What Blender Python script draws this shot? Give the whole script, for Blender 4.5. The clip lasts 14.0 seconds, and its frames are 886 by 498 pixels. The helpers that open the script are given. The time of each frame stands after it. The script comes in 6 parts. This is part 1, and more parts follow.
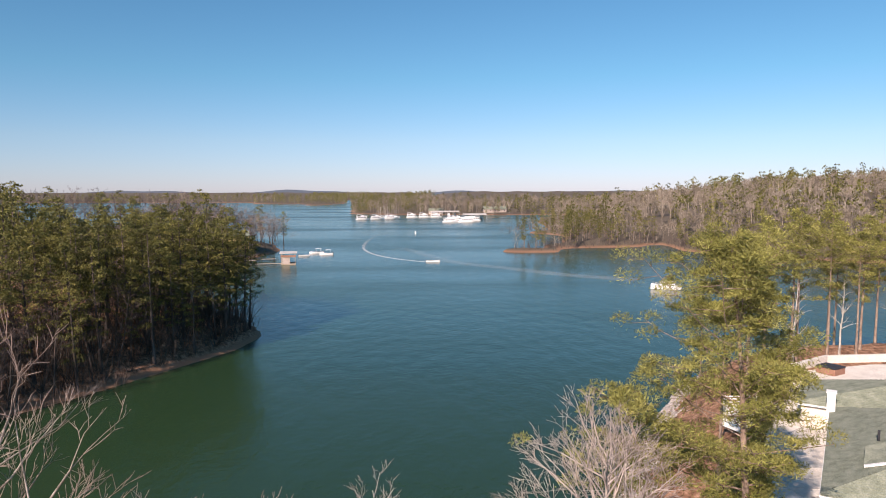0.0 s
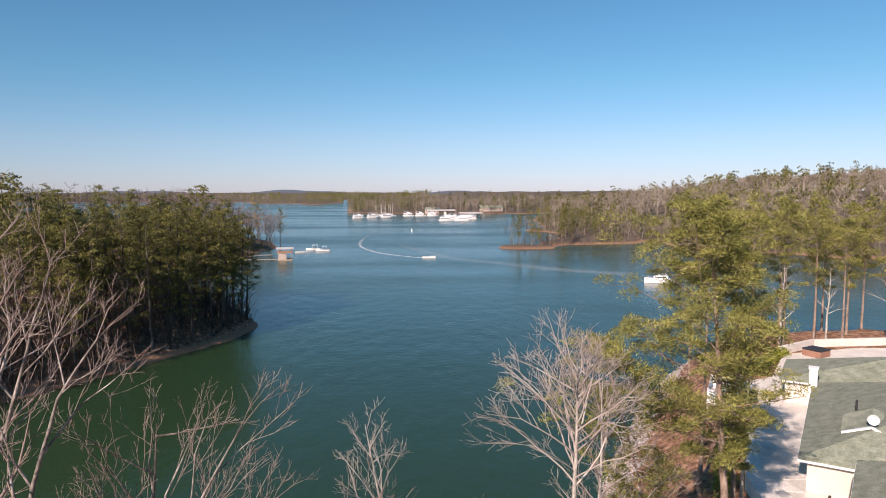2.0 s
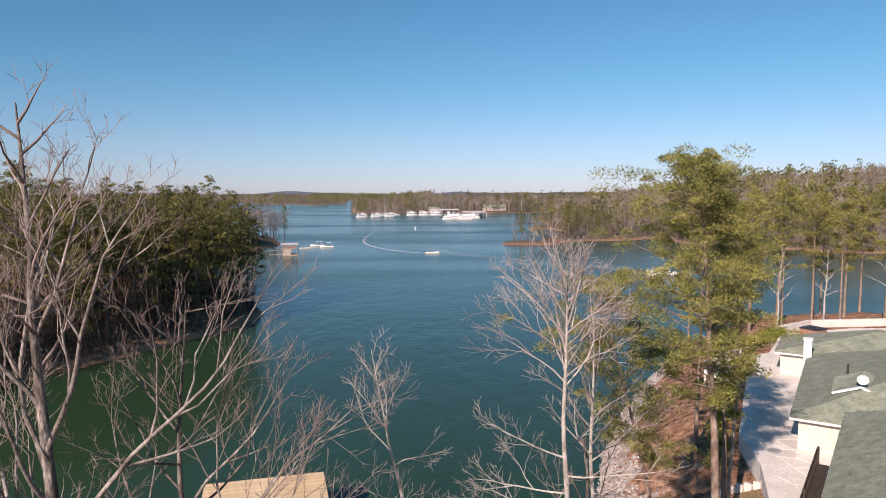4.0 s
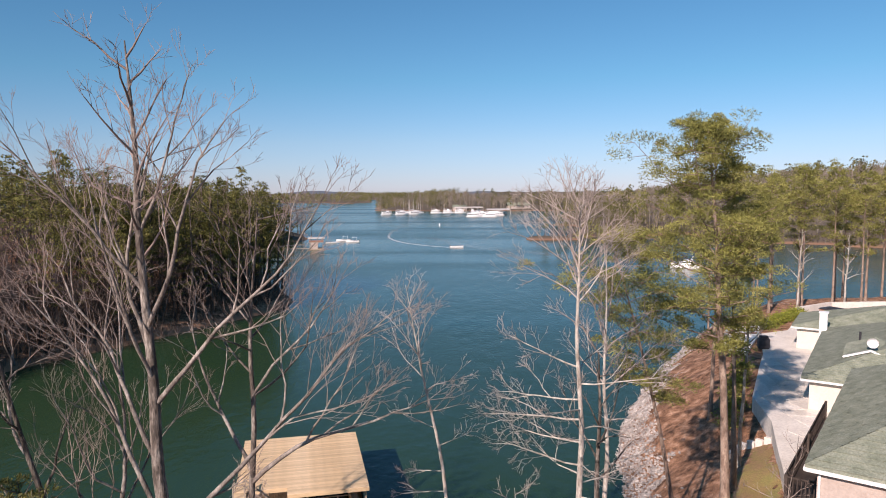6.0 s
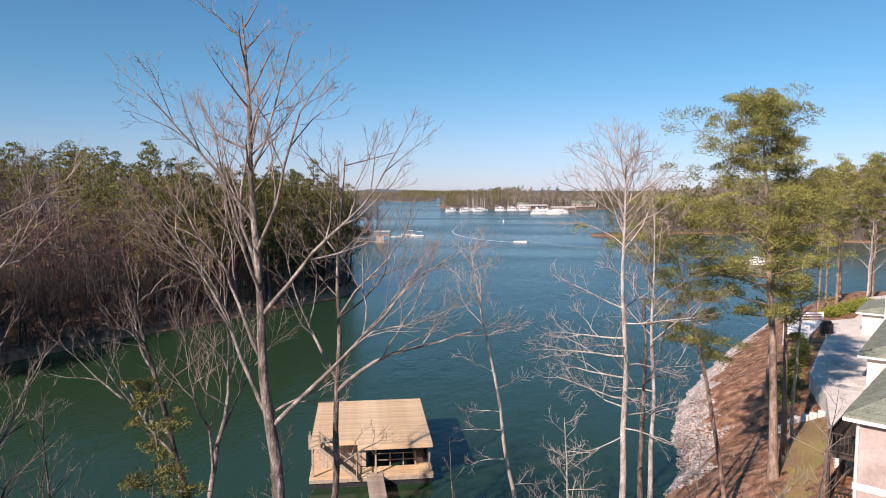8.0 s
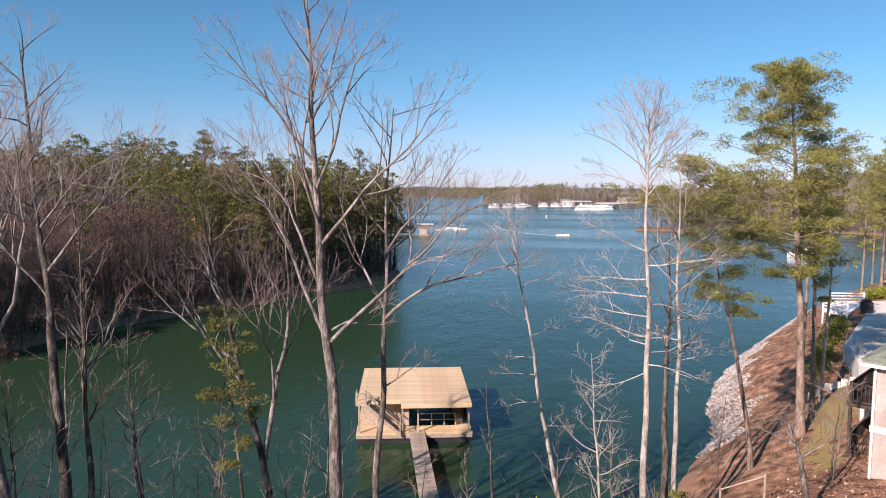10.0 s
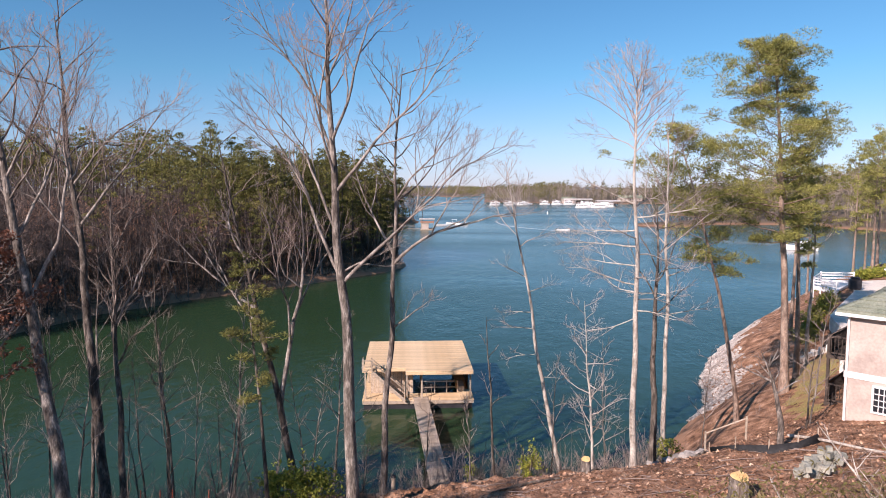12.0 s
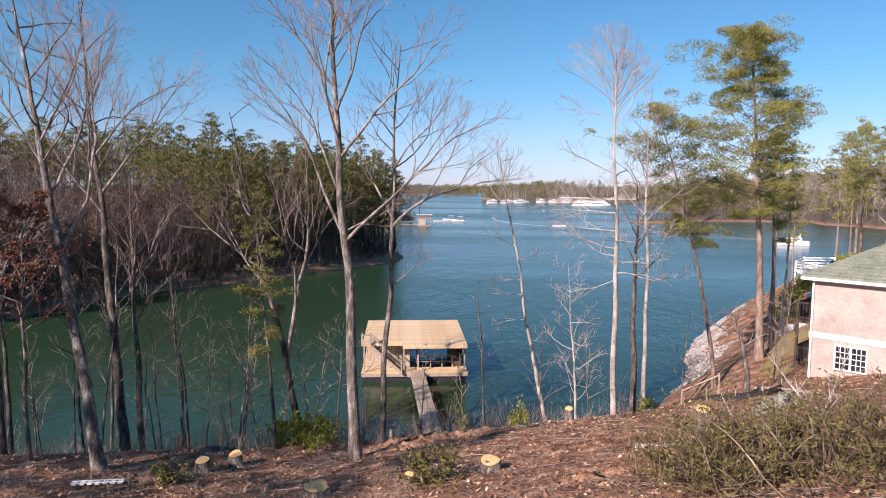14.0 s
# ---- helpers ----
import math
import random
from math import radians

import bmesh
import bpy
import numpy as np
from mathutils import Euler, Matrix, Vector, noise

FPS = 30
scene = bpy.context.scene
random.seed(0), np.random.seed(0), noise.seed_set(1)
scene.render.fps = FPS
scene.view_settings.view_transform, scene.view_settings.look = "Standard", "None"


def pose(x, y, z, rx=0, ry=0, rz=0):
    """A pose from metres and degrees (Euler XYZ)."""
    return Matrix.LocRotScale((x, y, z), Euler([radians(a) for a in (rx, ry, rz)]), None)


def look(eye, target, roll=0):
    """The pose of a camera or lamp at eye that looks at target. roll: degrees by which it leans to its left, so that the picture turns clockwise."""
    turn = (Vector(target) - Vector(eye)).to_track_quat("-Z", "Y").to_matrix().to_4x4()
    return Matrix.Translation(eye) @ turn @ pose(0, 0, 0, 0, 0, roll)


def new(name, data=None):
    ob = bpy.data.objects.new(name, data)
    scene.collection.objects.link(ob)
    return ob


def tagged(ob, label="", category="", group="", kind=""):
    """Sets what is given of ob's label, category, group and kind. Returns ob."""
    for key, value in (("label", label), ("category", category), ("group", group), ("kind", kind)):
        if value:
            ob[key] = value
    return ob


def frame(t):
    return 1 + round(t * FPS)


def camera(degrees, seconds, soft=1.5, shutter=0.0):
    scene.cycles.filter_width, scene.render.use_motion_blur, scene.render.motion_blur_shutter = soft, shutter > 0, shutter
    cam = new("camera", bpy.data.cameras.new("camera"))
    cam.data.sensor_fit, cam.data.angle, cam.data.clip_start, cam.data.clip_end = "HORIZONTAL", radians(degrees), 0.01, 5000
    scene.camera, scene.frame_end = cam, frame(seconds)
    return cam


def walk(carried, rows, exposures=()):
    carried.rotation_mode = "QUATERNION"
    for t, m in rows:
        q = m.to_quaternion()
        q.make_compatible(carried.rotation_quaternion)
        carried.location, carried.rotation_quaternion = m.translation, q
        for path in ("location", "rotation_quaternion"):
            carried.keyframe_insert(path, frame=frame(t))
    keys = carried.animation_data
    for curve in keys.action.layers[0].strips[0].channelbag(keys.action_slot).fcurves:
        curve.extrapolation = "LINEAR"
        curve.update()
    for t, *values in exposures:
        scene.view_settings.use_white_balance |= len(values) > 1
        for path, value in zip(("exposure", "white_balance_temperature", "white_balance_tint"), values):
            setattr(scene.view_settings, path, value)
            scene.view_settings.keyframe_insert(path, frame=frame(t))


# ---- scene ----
cam = camera(67.0, 14.0, soft=1.0)
PATH = [
    (0, (0.0, 0.0, 28.994), (0.0, 1.992, 28.816), -0.1),
    (0.5, (0.032, -0.438, 28.652), (0.04, 1.554, 28.474), -0.0),
    (1, (0.131, -0.849, 28.273), (0.142, 1.143, 28.095), 0.0),
    (1.5, (0.241, -1.266, 27.835), (0.251, 0.726, 27.657), 0.0),
    (2, (0.305, -1.658, 27.362), (0.315, 0.334, 27.185), -0.1),
    (4.5, (0.385, -3.97, 24.509), (0.379, -1.978, 24.337), -0.2),
    (5, (0.281, -4.61, 24.007), (0.27, -2.617, 23.835), -0.2),
    (5.5, (0.216, -5.397, 23.542), (0.2, -3.404, 23.369), -0.2),
    (6, (0.243, -6.442, 23.087), (0.171, -4.451, 22.914), -0.3),
    (6.5, (0.305, -7.388, 22.676), (0.145, -5.402, 22.5), -0.2),
    (7, (0.33, -8.032, 22.287), (0.141, -6.048, 22.112), -0.1),
    (7.5, (0.371, -8.831, 21.943), (0.162, -6.85, 21.767), -0.0),
    (8, (0.531, -9.633, 21.542), (0.27, -7.658, 21.366), -0.0),
    (8.5, (0.769, -10.365, 21.138), (0.449, -8.399, 20.961), -0.0),
    (9, (0.928, -11.087, 20.71), (0.557, -9.129, 20.532), -0.1),
    (11.5, (1.393, -14.215, 18.196), (1.001, -12.263, 18.011), 0.1),
    (12, (1.499, -14.843, 17.83), (1.108, -12.891, 17.646), 0.1),
    (12.5, (1.655, -15.523, 17.46), (1.262, -13.57, 17.274), 0.2),
    (13, (1.804, -16.222, 17.078), (1.404, -14.271, 16.894), 0.2),
    (13.5, (1.98, -16.872, 16.746), (1.582, -14.921, 16.561), 0.2),
    (14, (2.143, -17.432, 16.425), (1.76, -15.477, 16.239), 0.3),
]
walk(cam, [(t, look(eye, target, roll)) for t, eye, target, roll in PATH], [(0, 0.59, 7080, 28), (2, 0.48, 7020, 28), (5, 0.4, 6850, 28), (7.5, 0.46, 6760, 28), (9, 0.61, 6720, 29), (14, 0.66, 6620, 30)])

# ---- world, sun ----
SUN_EL, SUN_ROT = radians(31), radians(210.7)
world = bpy.data.worlds.new("world")
scene.world = world
world.use_nodes = True
wn = world.node_tree
sky = wn.nodes.new("ShaderNodeTexSky")
sky.sky_type = "NISHITA"
sky.sun_disc = False
sky.sun_elevation, sky.sun_rotation = SUN_EL, SUN_ROT
sky.altitude, sky.air_density, sky.dust_density, sky.ozone_density = 300, 1.0, 0.1, 3.0
# clear winter air: bluer overhead, pale and faintly violet near the horizon
wtc = wn.nodes.new("ShaderNodeTexCoord")
wsep = wn.nodes.new("ShaderNodeSeparateXYZ")
wramp = wn.nodes.new("ShaderNodeValToRGB")
wmix = wn.nodes.new("ShaderNodeMix")
wmix.data_type, wmix.blend_type = "RGBA", "MULTIPLY"
wmix.inputs["Factor"].default_value = 1.0
for k, (p, c) in enumerate(((0.0, (0.6, 0.75, 1.14)), (0.07, (0.62, 0.84, 1.03)), (0.16, (0.46, 0.91, 1.0)), (0.5, (0.34, 0.94, 1.04)))):
    e = wramp.color_ramp.elements[k] if k < 2 else wramp.color_ramp.elements.new(p)
    e.position, e.color = p, (*c, 1)
wn.links.new(wtc.outputs["Generated"], wsep.inputs[0])
wn.links.new(wsep.outputs["Z"], wramp.inputs[0])
wn.links.new(sky.outputs[0], wmix.inputs["A"])
wn.links.new(wramp.outputs[0], wmix.inputs["B"])
wn.links.new(wmix.outputs["Result"], wn.nodes["Background"].inputs[0])
wn.nodes["Background"].inputs[1].default_value = 0.0765
sun = new("sun", bpy.data.lights.new("sun", "SUN"))
sun.data.energy, sun.data.angle, sun.data.color = 5.0, radians(0.55), (1.0, 0.92, 0.8)
_to = Vector((math.sin(SUN_ROT) * math.cos(SUN_EL), math.cos(SUN_ROT) * math.cos(SUN_EL), math.sin(SUN_EL)))
sun.matrix_world = look(_to * 200, (0, 0, 0))


# ---- materials ----
def mat(name, stops, scale=3.0, rough=0.8, bump=0.0, bump_scale=20.0, metal=0.0, fine=None, stretch=(1, 1, 1), rand=0.0, island=0.0, coords="Object", spec=0.3):
    """A noise-mixed surface: stops are colours over a noise of that scale, fine a second, finer grain."""
    m = bpy.data.materials.new(name)
    m.use_nodes = True
    nt = m.node_tree
    b = nt.nodes["Principled BSDF"]
    b.inputs["Roughness"].default_value = rough
    b.inputs["Metallic"].default_value = metal
    b.inputs["Specular IOR Level"].default_value = spec
    tc = nt.nodes.new("ShaderNodeTexCoord")
    mp = nt.nodes.new("ShaderNodeMapping")
    mp.inputs["Scale"].default_value = stretch
    if coords == "World":
        geo = nt.nodes.new("ShaderNodeNewGeometry")
        nt.links.new(geo.outputs["Position"], mp.inputs[0])
    else:
        nt.links.new(tc.outputs[coords], mp.inputs[0])
    n1 = nt.nodes.new("ShaderNodeTexNoise")
    n1.inputs["Scale"].default_value, n1.inputs["Detail"].default_value, n1.inputs["Roughness"].default_value = scale, 6, 0.6
    nt.links.new(mp.outputs[0], n1.inputs["Vector"])
    ramp = nt.nodes.new("ShaderNodeValToRGB")
    el = ramp.color_ramp.elements
    for i, c in enumerate(stops):
        pos = 0.32 + 0.36 * i / max(1, len(stops) - 1)
        e = el[i] if i < 2 else el.new(pos)
        e.position, e.color = pos, (*c, 1)
    nt.links.new(n1.outputs["Fac"], ramp.inputs[0])
    col = ramp.outputs[0]
    if fine:
        n2 = nt.nodes.new("ShaderNodeTexNoise")
        n2.inputs["Scale"].default_value, n2.inputs["Detail"].default_value = fine[0], 4
        nt.links.new(mp.outputs[0], n2.inputs["Vector"])
        hs = nt.nodes.new("ShaderNodeHueSaturation")
        mr = nt.nodes.new("ShaderNodeMapRange")
        mr.inputs[1].default_value, mr.inputs[2].default_value = 0.3, 0.7
        mr.inputs[3].default_value, mr.inputs[4].default_value = 1 - fine[1], 1 + fine[1]
        nt.links.new(n2.outputs["Fac"], mr.inputs[0])
        nt.links.new(mr.outputs[0], hs.inputs["Value"])
        nt.links.new(col, hs.inputs["Color"])
        col = hs.outputs[0]
    for amount, node, out in ((rand, "ShaderNodeObjectInfo", "Random"), (island, "ShaderNodeNewGeometry", "Random Per Island")):
        if amount:
            oi = nt.nodes.new(node)
            hs = nt.nodes.new("ShaderNodeHueSaturation")
            mr = nt.nodes.new("ShaderNodeMapRange")
            mr.inputs[3].default_value, mr.inputs[4].default_value = 1 - amount, 1 + amount
            nt.links.new(oi.outputs[out], mr.inputs[0])
            nt.links.new(mr.outputs[0], hs.inputs["Value"])
            nt.links.new(col, hs.inputs["Color"])
            col = hs.outputs[0]
    nt.links.new(col, b.inputs["Base Color"])
    if bump:
        n3 = nt.nodes.new("ShaderNodeTexNoise")
        n3.inputs["Scale"].default_value, n3.inputs["Detail"].default_value = bump_scale, 5
        nt.links.new(mp.outputs[0], n3.inputs["Vector"])
        bp = nt.nodes.new("ShaderNodeBump")
        bp.inputs["Strength"].default_value, bp.inputs["Distance"].default_value = bump, 0.05
        nt.links.new(n3.outputs["Fac"], bp.inputs["Height"])
        nt.links.new(bp.outputs[0], b.inputs["Normal"])
    return m


def foliage(name, stops, scale, island=0.35, sheen=0.25):
    """Needles and leaves: matt, with some light passing through."""
    m = mat(name, stops, scale, rough=0.6, island=island, rand=0.12, coords="World")
    nt = m.node_tree
    b = nt.nodes["Principled BSDF"]
    tr = nt.nodes.new("ShaderNodeBsdfTranslucent")
    mx = nt.nodes.new("ShaderNodeMixShader")
    mx.inputs[0].default_value = sheen
    nt.links.new(b.inputs["Base Color"].links[0].from_socket, tr.inputs[0])
    nt.links.new(b.outputs[0], mx.inputs[1])
    nt.links.new(tr.outputs[0], mx.inputs[2])
    nt.links.new(mx.outputs[0], nt.nodes["Material Output"].inputs[0])
    return m


NEEDLES = foliage("pine_needles", [(0.115, 0.12, 0.033), (0.225, 0.222, 0.058), (0.37, 0.345, 0.11)], 0.6, island=0.45, sheen=0.2)
NEEDLES_DARK = foliage("dark_pine_needles", [(0.07, 0.075, 0.021), (0.14, 0.137, 0.038), (0.26, 0.232, 0.066)], 0.16, island=0.5, sheen=0.3)
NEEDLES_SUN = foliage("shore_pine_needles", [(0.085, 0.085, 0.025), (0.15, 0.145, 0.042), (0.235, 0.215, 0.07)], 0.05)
SHRUB = foliage("shrub_leaves", [(0.12, 0.16, 0.025), (0.24, 0.26, 0.04), (0.36, 0.34, 0.055)], 1.5)
WITHERED = foliage("withered_leaves", [(0.08, 0.075, 0.025), (0.16, 0.14, 0.045), (0.24, 0.18, 0.08)], 1.2)
DEAD_LEAVES = foliage("dead_oak_leaves", [(0.11, 0.045, 0.028), (0.17, 0.07, 0.042), (0.24, 0.105, 0.06)], 1.5)
BARK_LIMB = mat("pale_limb_bark", [(0.08, 0.066, 0.056), (0.2, 0.172, 0.148), (0.4, 0.355, 0.315)], 4.0, 0.9, 0.5, 14, fine=(22, 0.35), stretch=(1, 1, 0.5))
BARK_GREY = mat("grey_bark", [(0.05, 0.04, 0.033), (0.14, 0.118, 0.1), (0.36, 0.32, 0.28)], 4.5, 0.92, 1.0, 14, fine=(26, 0.5), stretch=(1, 1, 0.28))
BARK_DARK = mat("dark_bark", [(0.03, 0.024, 0.02), (0.085, 0.07, 0.058), (0.24, 0.205, 0.175)], 4.5, 0.92, 1.0, 14, fine=(26, 0.5), stretch=(1, 1, 0.28))
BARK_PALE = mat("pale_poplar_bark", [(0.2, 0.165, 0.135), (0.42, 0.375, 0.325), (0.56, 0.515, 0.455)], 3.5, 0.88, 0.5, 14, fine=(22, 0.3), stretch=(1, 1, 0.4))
BARK_PINE = mat("pine_bark", [(0.15, 0.1, 0.075), (0.25, 0.18, 0.14), (0.36, 0.28, 0.22)], 4.0, 0.9, 0.6, 12, fine=(20, 0.3), stretch=(1, 1, 0.35))
TWIG = mat("winter_twigs", [(0.145, 0.106, 0.09), (0.24, 0.186, 0.16), (0.35, 0.285, 0.25)], 0.3, 0.9, coords="World", island=0.25)
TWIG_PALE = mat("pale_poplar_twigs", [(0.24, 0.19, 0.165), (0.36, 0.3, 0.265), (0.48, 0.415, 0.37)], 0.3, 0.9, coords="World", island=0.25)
# dark twig tones carry the shade of the left hillside
TWIG_FAR = mat("shade_toned_far_twigs", [(0.048, 0.036, 0.033), (0.084, 0.064, 0.058), (0.145, 0.113, 0.104)], 0.06, 0.95, coords="World", island=0.3)
# paler copies for twigs and trunks, with the far shore's sunlight in the colour
TWIG_SUN = mat("sun_toned_far_twigs", [(0.14, 0.118, 0.093), (0.225, 0.19, 0.15), (0.32, 0.275, 0.22)], 0.05, 0.95, coords="World", island=0.25)
TRUNK_SUN = mat("sun_toned_far_trunks", [(0.16, 0.13, 0.1), (0.28, 0.235, 0.19), (0.42, 0.36, 0.295)], 0.2, 0.95, coords="World", island=0.3)
# brush colour darkened to stand for shade along the left shore
BRUSH = mat("shade_dark_brush", [(0.045, 0.034, 0.028), (0.085, 0.065, 0.053), (0.15, 0.115, 0.095)], 0.15, 0.95, coords="World", island=0.3)
# trunks darkened in colour too, for the hillside's shade
TRUNK_FAR = mat("shade_toned_far_trunks", [(0.045, 0.035, 0.031), (0.088, 0.07, 0.061), (0.175, 0.144, 0.126)], 0.3, 0.95, coords="World", island=0.3)
# air haze over the ridge is painted in as a blue-grey base
WOODS_RIDGE = mat("haze_tinted_woods", [(0.10, 0.125, 0.16), (0.13, 0.155, 0.19)], 0.01, 1.0, coords="World")


def ground_material():
    m = mat("leaf_litter_and_clay", [(0.07, 0.035, 0.02), (0.27, 0.14, 0.08), (0.48, 0.29, 0.19)], 1.3, 0.95, 1.0, 9, fine=(17, 0.65), coords="World")
    nt = m.node_tree
    b = nt.nodes["Principled BSDF"]
    litter = b.inputs["Base Color"].links[0].from_socket
    geo = nt.nodes.new("ShaderNodeNewGeometry")
    sep = nt.nodes.new("ShaderNodeSeparateXYZ")
    nt.links.new(geo.outputs["Position"], sep.inputs[0])
    edge = nt.nodes.new("ShaderNodeMapRange")
    edge.inputs[1].default_value, edge.inputs[2].default_value = 1.1, 0.4
    nt.links.new(sep.outputs["Z"], edge.inputs[0])
    clay = nt.nodes.new("ShaderNodeMix")
    clay.data_type = "RGBA"
    clay.inputs["B"].default_value = (0.29, 0.165, 0.1, 1)
    nt.links.new(edge.outputs[0], clay.inputs["Factor"])
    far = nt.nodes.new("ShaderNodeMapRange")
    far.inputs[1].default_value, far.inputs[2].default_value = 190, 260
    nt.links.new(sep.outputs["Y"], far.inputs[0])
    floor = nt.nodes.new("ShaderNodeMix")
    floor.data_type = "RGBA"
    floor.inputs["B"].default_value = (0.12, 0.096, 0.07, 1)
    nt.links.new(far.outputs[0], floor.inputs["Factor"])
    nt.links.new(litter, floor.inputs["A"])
    nt.links.new(floor.outputs["Result"], clay.inputs["A"])
    nt.links.new(clay.outputs["Result"], b.inputs["Base Color"])
    return m


GROUND = ground_material()


def water_material():
    m = bpy.data.materials.new("lake_water")
    m.use_nodes = True
    nt = m.node_tree
    b = nt.nodes["Principled BSDF"]
    b.inputs["Base Color"].default_value = (0.018, 0.046, 0.0205, 1)
    b.inputs["Roughness"].default_value = 0.06
    b.inputs["IOR"].default_value = 1.333
    geo = nt.nodes.new("ShaderNodeNewGeometry")
    last = None
    for scale, sx, sy, dist in ((1.5, 1.0, 0.6, 0.045), (0.35, 1.0, 0.5, 0.12)):
        mp = nt.nodes.new("ShaderNodeMapping")
        mp.inputs["Scale"].default_value = (sx, sy, 1)
        mp.inputs["Rotation"].default_value = (0, 0, radians(-18))
        nt.links.new(geo.outputs["Position"], mp.inputs[0])
        n = nt.nodes.new("ShaderNodeTexNoise")
        n.inputs["Scale"].default_value, n.inputs["Detail"].default_value = scale, 3
        nt.links.new(mp.outputs[0], n.inputs["Vector"])
        bp = nt.nodes.new("ShaderNodeBump")
        bp.inputs["Strength"].default_value, bp.inputs["Distance"].default_value = 1.0, dist
        nt.links.new(n.outputs["Fac"], bp.inputs["Height"])
        if last:
            nt.links.new(last.outputs[0], bp.inputs["Normal"])
        last = bp
    nt.links.new(last.outputs[0], b.inputs["Normal"])
    # wind lanes: patches of rougher water
    big = nt.nodes.new("ShaderNodeTexNoise")
    big.inputs["Scale"].default_value, big.inputs["Detail"].default_value = 0.012, 3
    mpb = nt.nodes.new("ShaderNodeMapping")
    mpb.inputs["Scale"].default_value = (0.5, 1.6, 1)
    nt.links.new(geo.outputs["Position"], mpb.inputs[0])
    nt.links.new(mpb.outputs[0], big.inputs["Vector"])
    mr = nt.nodes.new("ShaderNodeMapRange")
    mr.inputs[1].default_value, mr.inputs[2].default_value, mr.inputs[3].default_value, mr.inputs[4].default_value = 0.4, 0.65, 0.16, 0.26
    nt.links.new(big.outputs["Fac"], mr.inputs[0])
    nt.links.new(mr.outputs[0], b.inputs["Roughness"])
    return m


WATER = water_material()
STONE = mat("riprap_stone", [(0.17, 0.15, 0.138), (0.275, 0.25, 0.23), (0.41, 0.38, 0.35)], 0.8, 0.9, 0.4, 12, fine=(9, 0.25), rand=0.3, island=0.3)
BLOCK = mat("grey_blocks", [(0.24, 0.24, 0.2), (0.34, 0.34, 0.29)], 2, 0.9, 0.4, 14, fine=(12, 0.2), rand=0.2)
CONCRETE = mat("patio_concrete", [(0.6, 0.55, 0.49), (0.75, 0.7, 0.63)], 0.5, 0.9, 0.2, 14, fine=(6, 0.12), coords="World")
CREAM = mat("cream_wall_paint", [(0.56, 0.5, 0.43), (0.66, 0.6, 0.52)], 0.6, 0.85, 0.15, 30, fine=(9, 0.06), coords="World")
STUCCO = mat("beige_stucco", [(0.35, 0.29, 0.255), (0.44, 0.37, 0.325), (0.5, 0.425, 0.38)], 0.7, 0.9, 0.25, 30, fine=(9, 0.1), coords="World")
WHITE = mat("white_paint", [(0.74, 0.74, 0.72), (0.84, 0.84, 0.82)], 1.2, 0.5, fine=(14, 0.05))
SHINGLE = mat("green_grey_shingle", [(0.17, 0.195, 0.145), (0.23, 0.255, 0.195), (0.29, 0.31, 0.245)], 1.5, 0.95, 0.3, 30, fine=(12, 0.2), rand=0.12, coords="World")
WOOD_NEW = mat("pale_deck_boards", [(0.5, 0.35, 0.2), (0.62, 0.45, 0.27), (0.7, 0.53, 0.34)], 1.2, 0.75, 0.3, 12, fine=(8, 0.12), stretch=(0.3, 3, 3), rand=0.14)
WOOD_OLD = mat("weathered_boards", [(0.26, 0.2, 0.15), (0.38, 0.31, 0.24), (0.46, 0.38, 0.3)], 2.0, 0.85, 0.4, 12, fine=(9, 0.2), stretch=(3, 0.4, 3), rand=0.18)
WOOD_DARK = mat("dark_stain_and_shade_wood", [(0.04, 0.03, 0.025), (0.075, 0.058, 0.048)], 2.0, 0.7, 0.3, 12, fine=(9, 0.2))
CUT_WOOD = mat("fresh_cut_wood", [(0.6, 0.36, 0.13), (0.75, 0.52, 0.26)], 5.0, 0.8, fine=(20, 0.15))
LAWN = mat("winter_lawn", [(0.3, 0.18, 0.1), (0.28, 0.205, 0.08), (0.25, 0.225, 0.075)], 0.9, 0.95, 0.8, 18, fine=(15, 0.4), coords="World")
FABRIC = mat("black_silt_fabric", [(0.015, 0.015, 0.016), (0.035, 0.035, 0.036)], 2.0, 0.8, fine=(8, 0.2))
STRAW = mat("dry_brush", [(0.07, 0.045, 0.03), (0.16, 0.108, 0.072), (0.36, 0.27, 0.19)], 0.8, 0.95, coords="World", island=0.35)
HULL = mat("white_boat_hull", [(0.78, 0.78, 0.78), (0.85, 0.85, 0.85)], 1.0, 0.25)
DARK = mat("dark_grey_plastic", [(0.02, 0.02, 0.024), (0.04, 0.04, 0.045)], 3.0, 0.5)
TIN = mat("pale_tin_roof", [(0.5, 0.46, 0.42), (0.66, 0.62, 0.58)], 0.3, 0.5, fine=(3, 0.1))
BRICK = mat("red_brown_brick", [(0.24, 0.12, 0.08), (0.33, 0.18, 0.13)], 2.0, 0.9, fine=(10, 0.2))
YELLOW = mat("yellow_siding", [(0.55, 0.4, 0.17), (0.62, 0.47, 0.22)], 1.0, 0.85, fine=(8, 0.08))
RED_TAPE = mat("red_stakes", [(0.5, 0.08, 0.04), (0.6, 0.13, 0.07)], 3.0, 0.7)
GLASS = mat("dark_window_glass", [(0.015, 0.018, 0.022), (0.03, 0.034, 0.04)], 2.0, 0.05, spec=0.6)


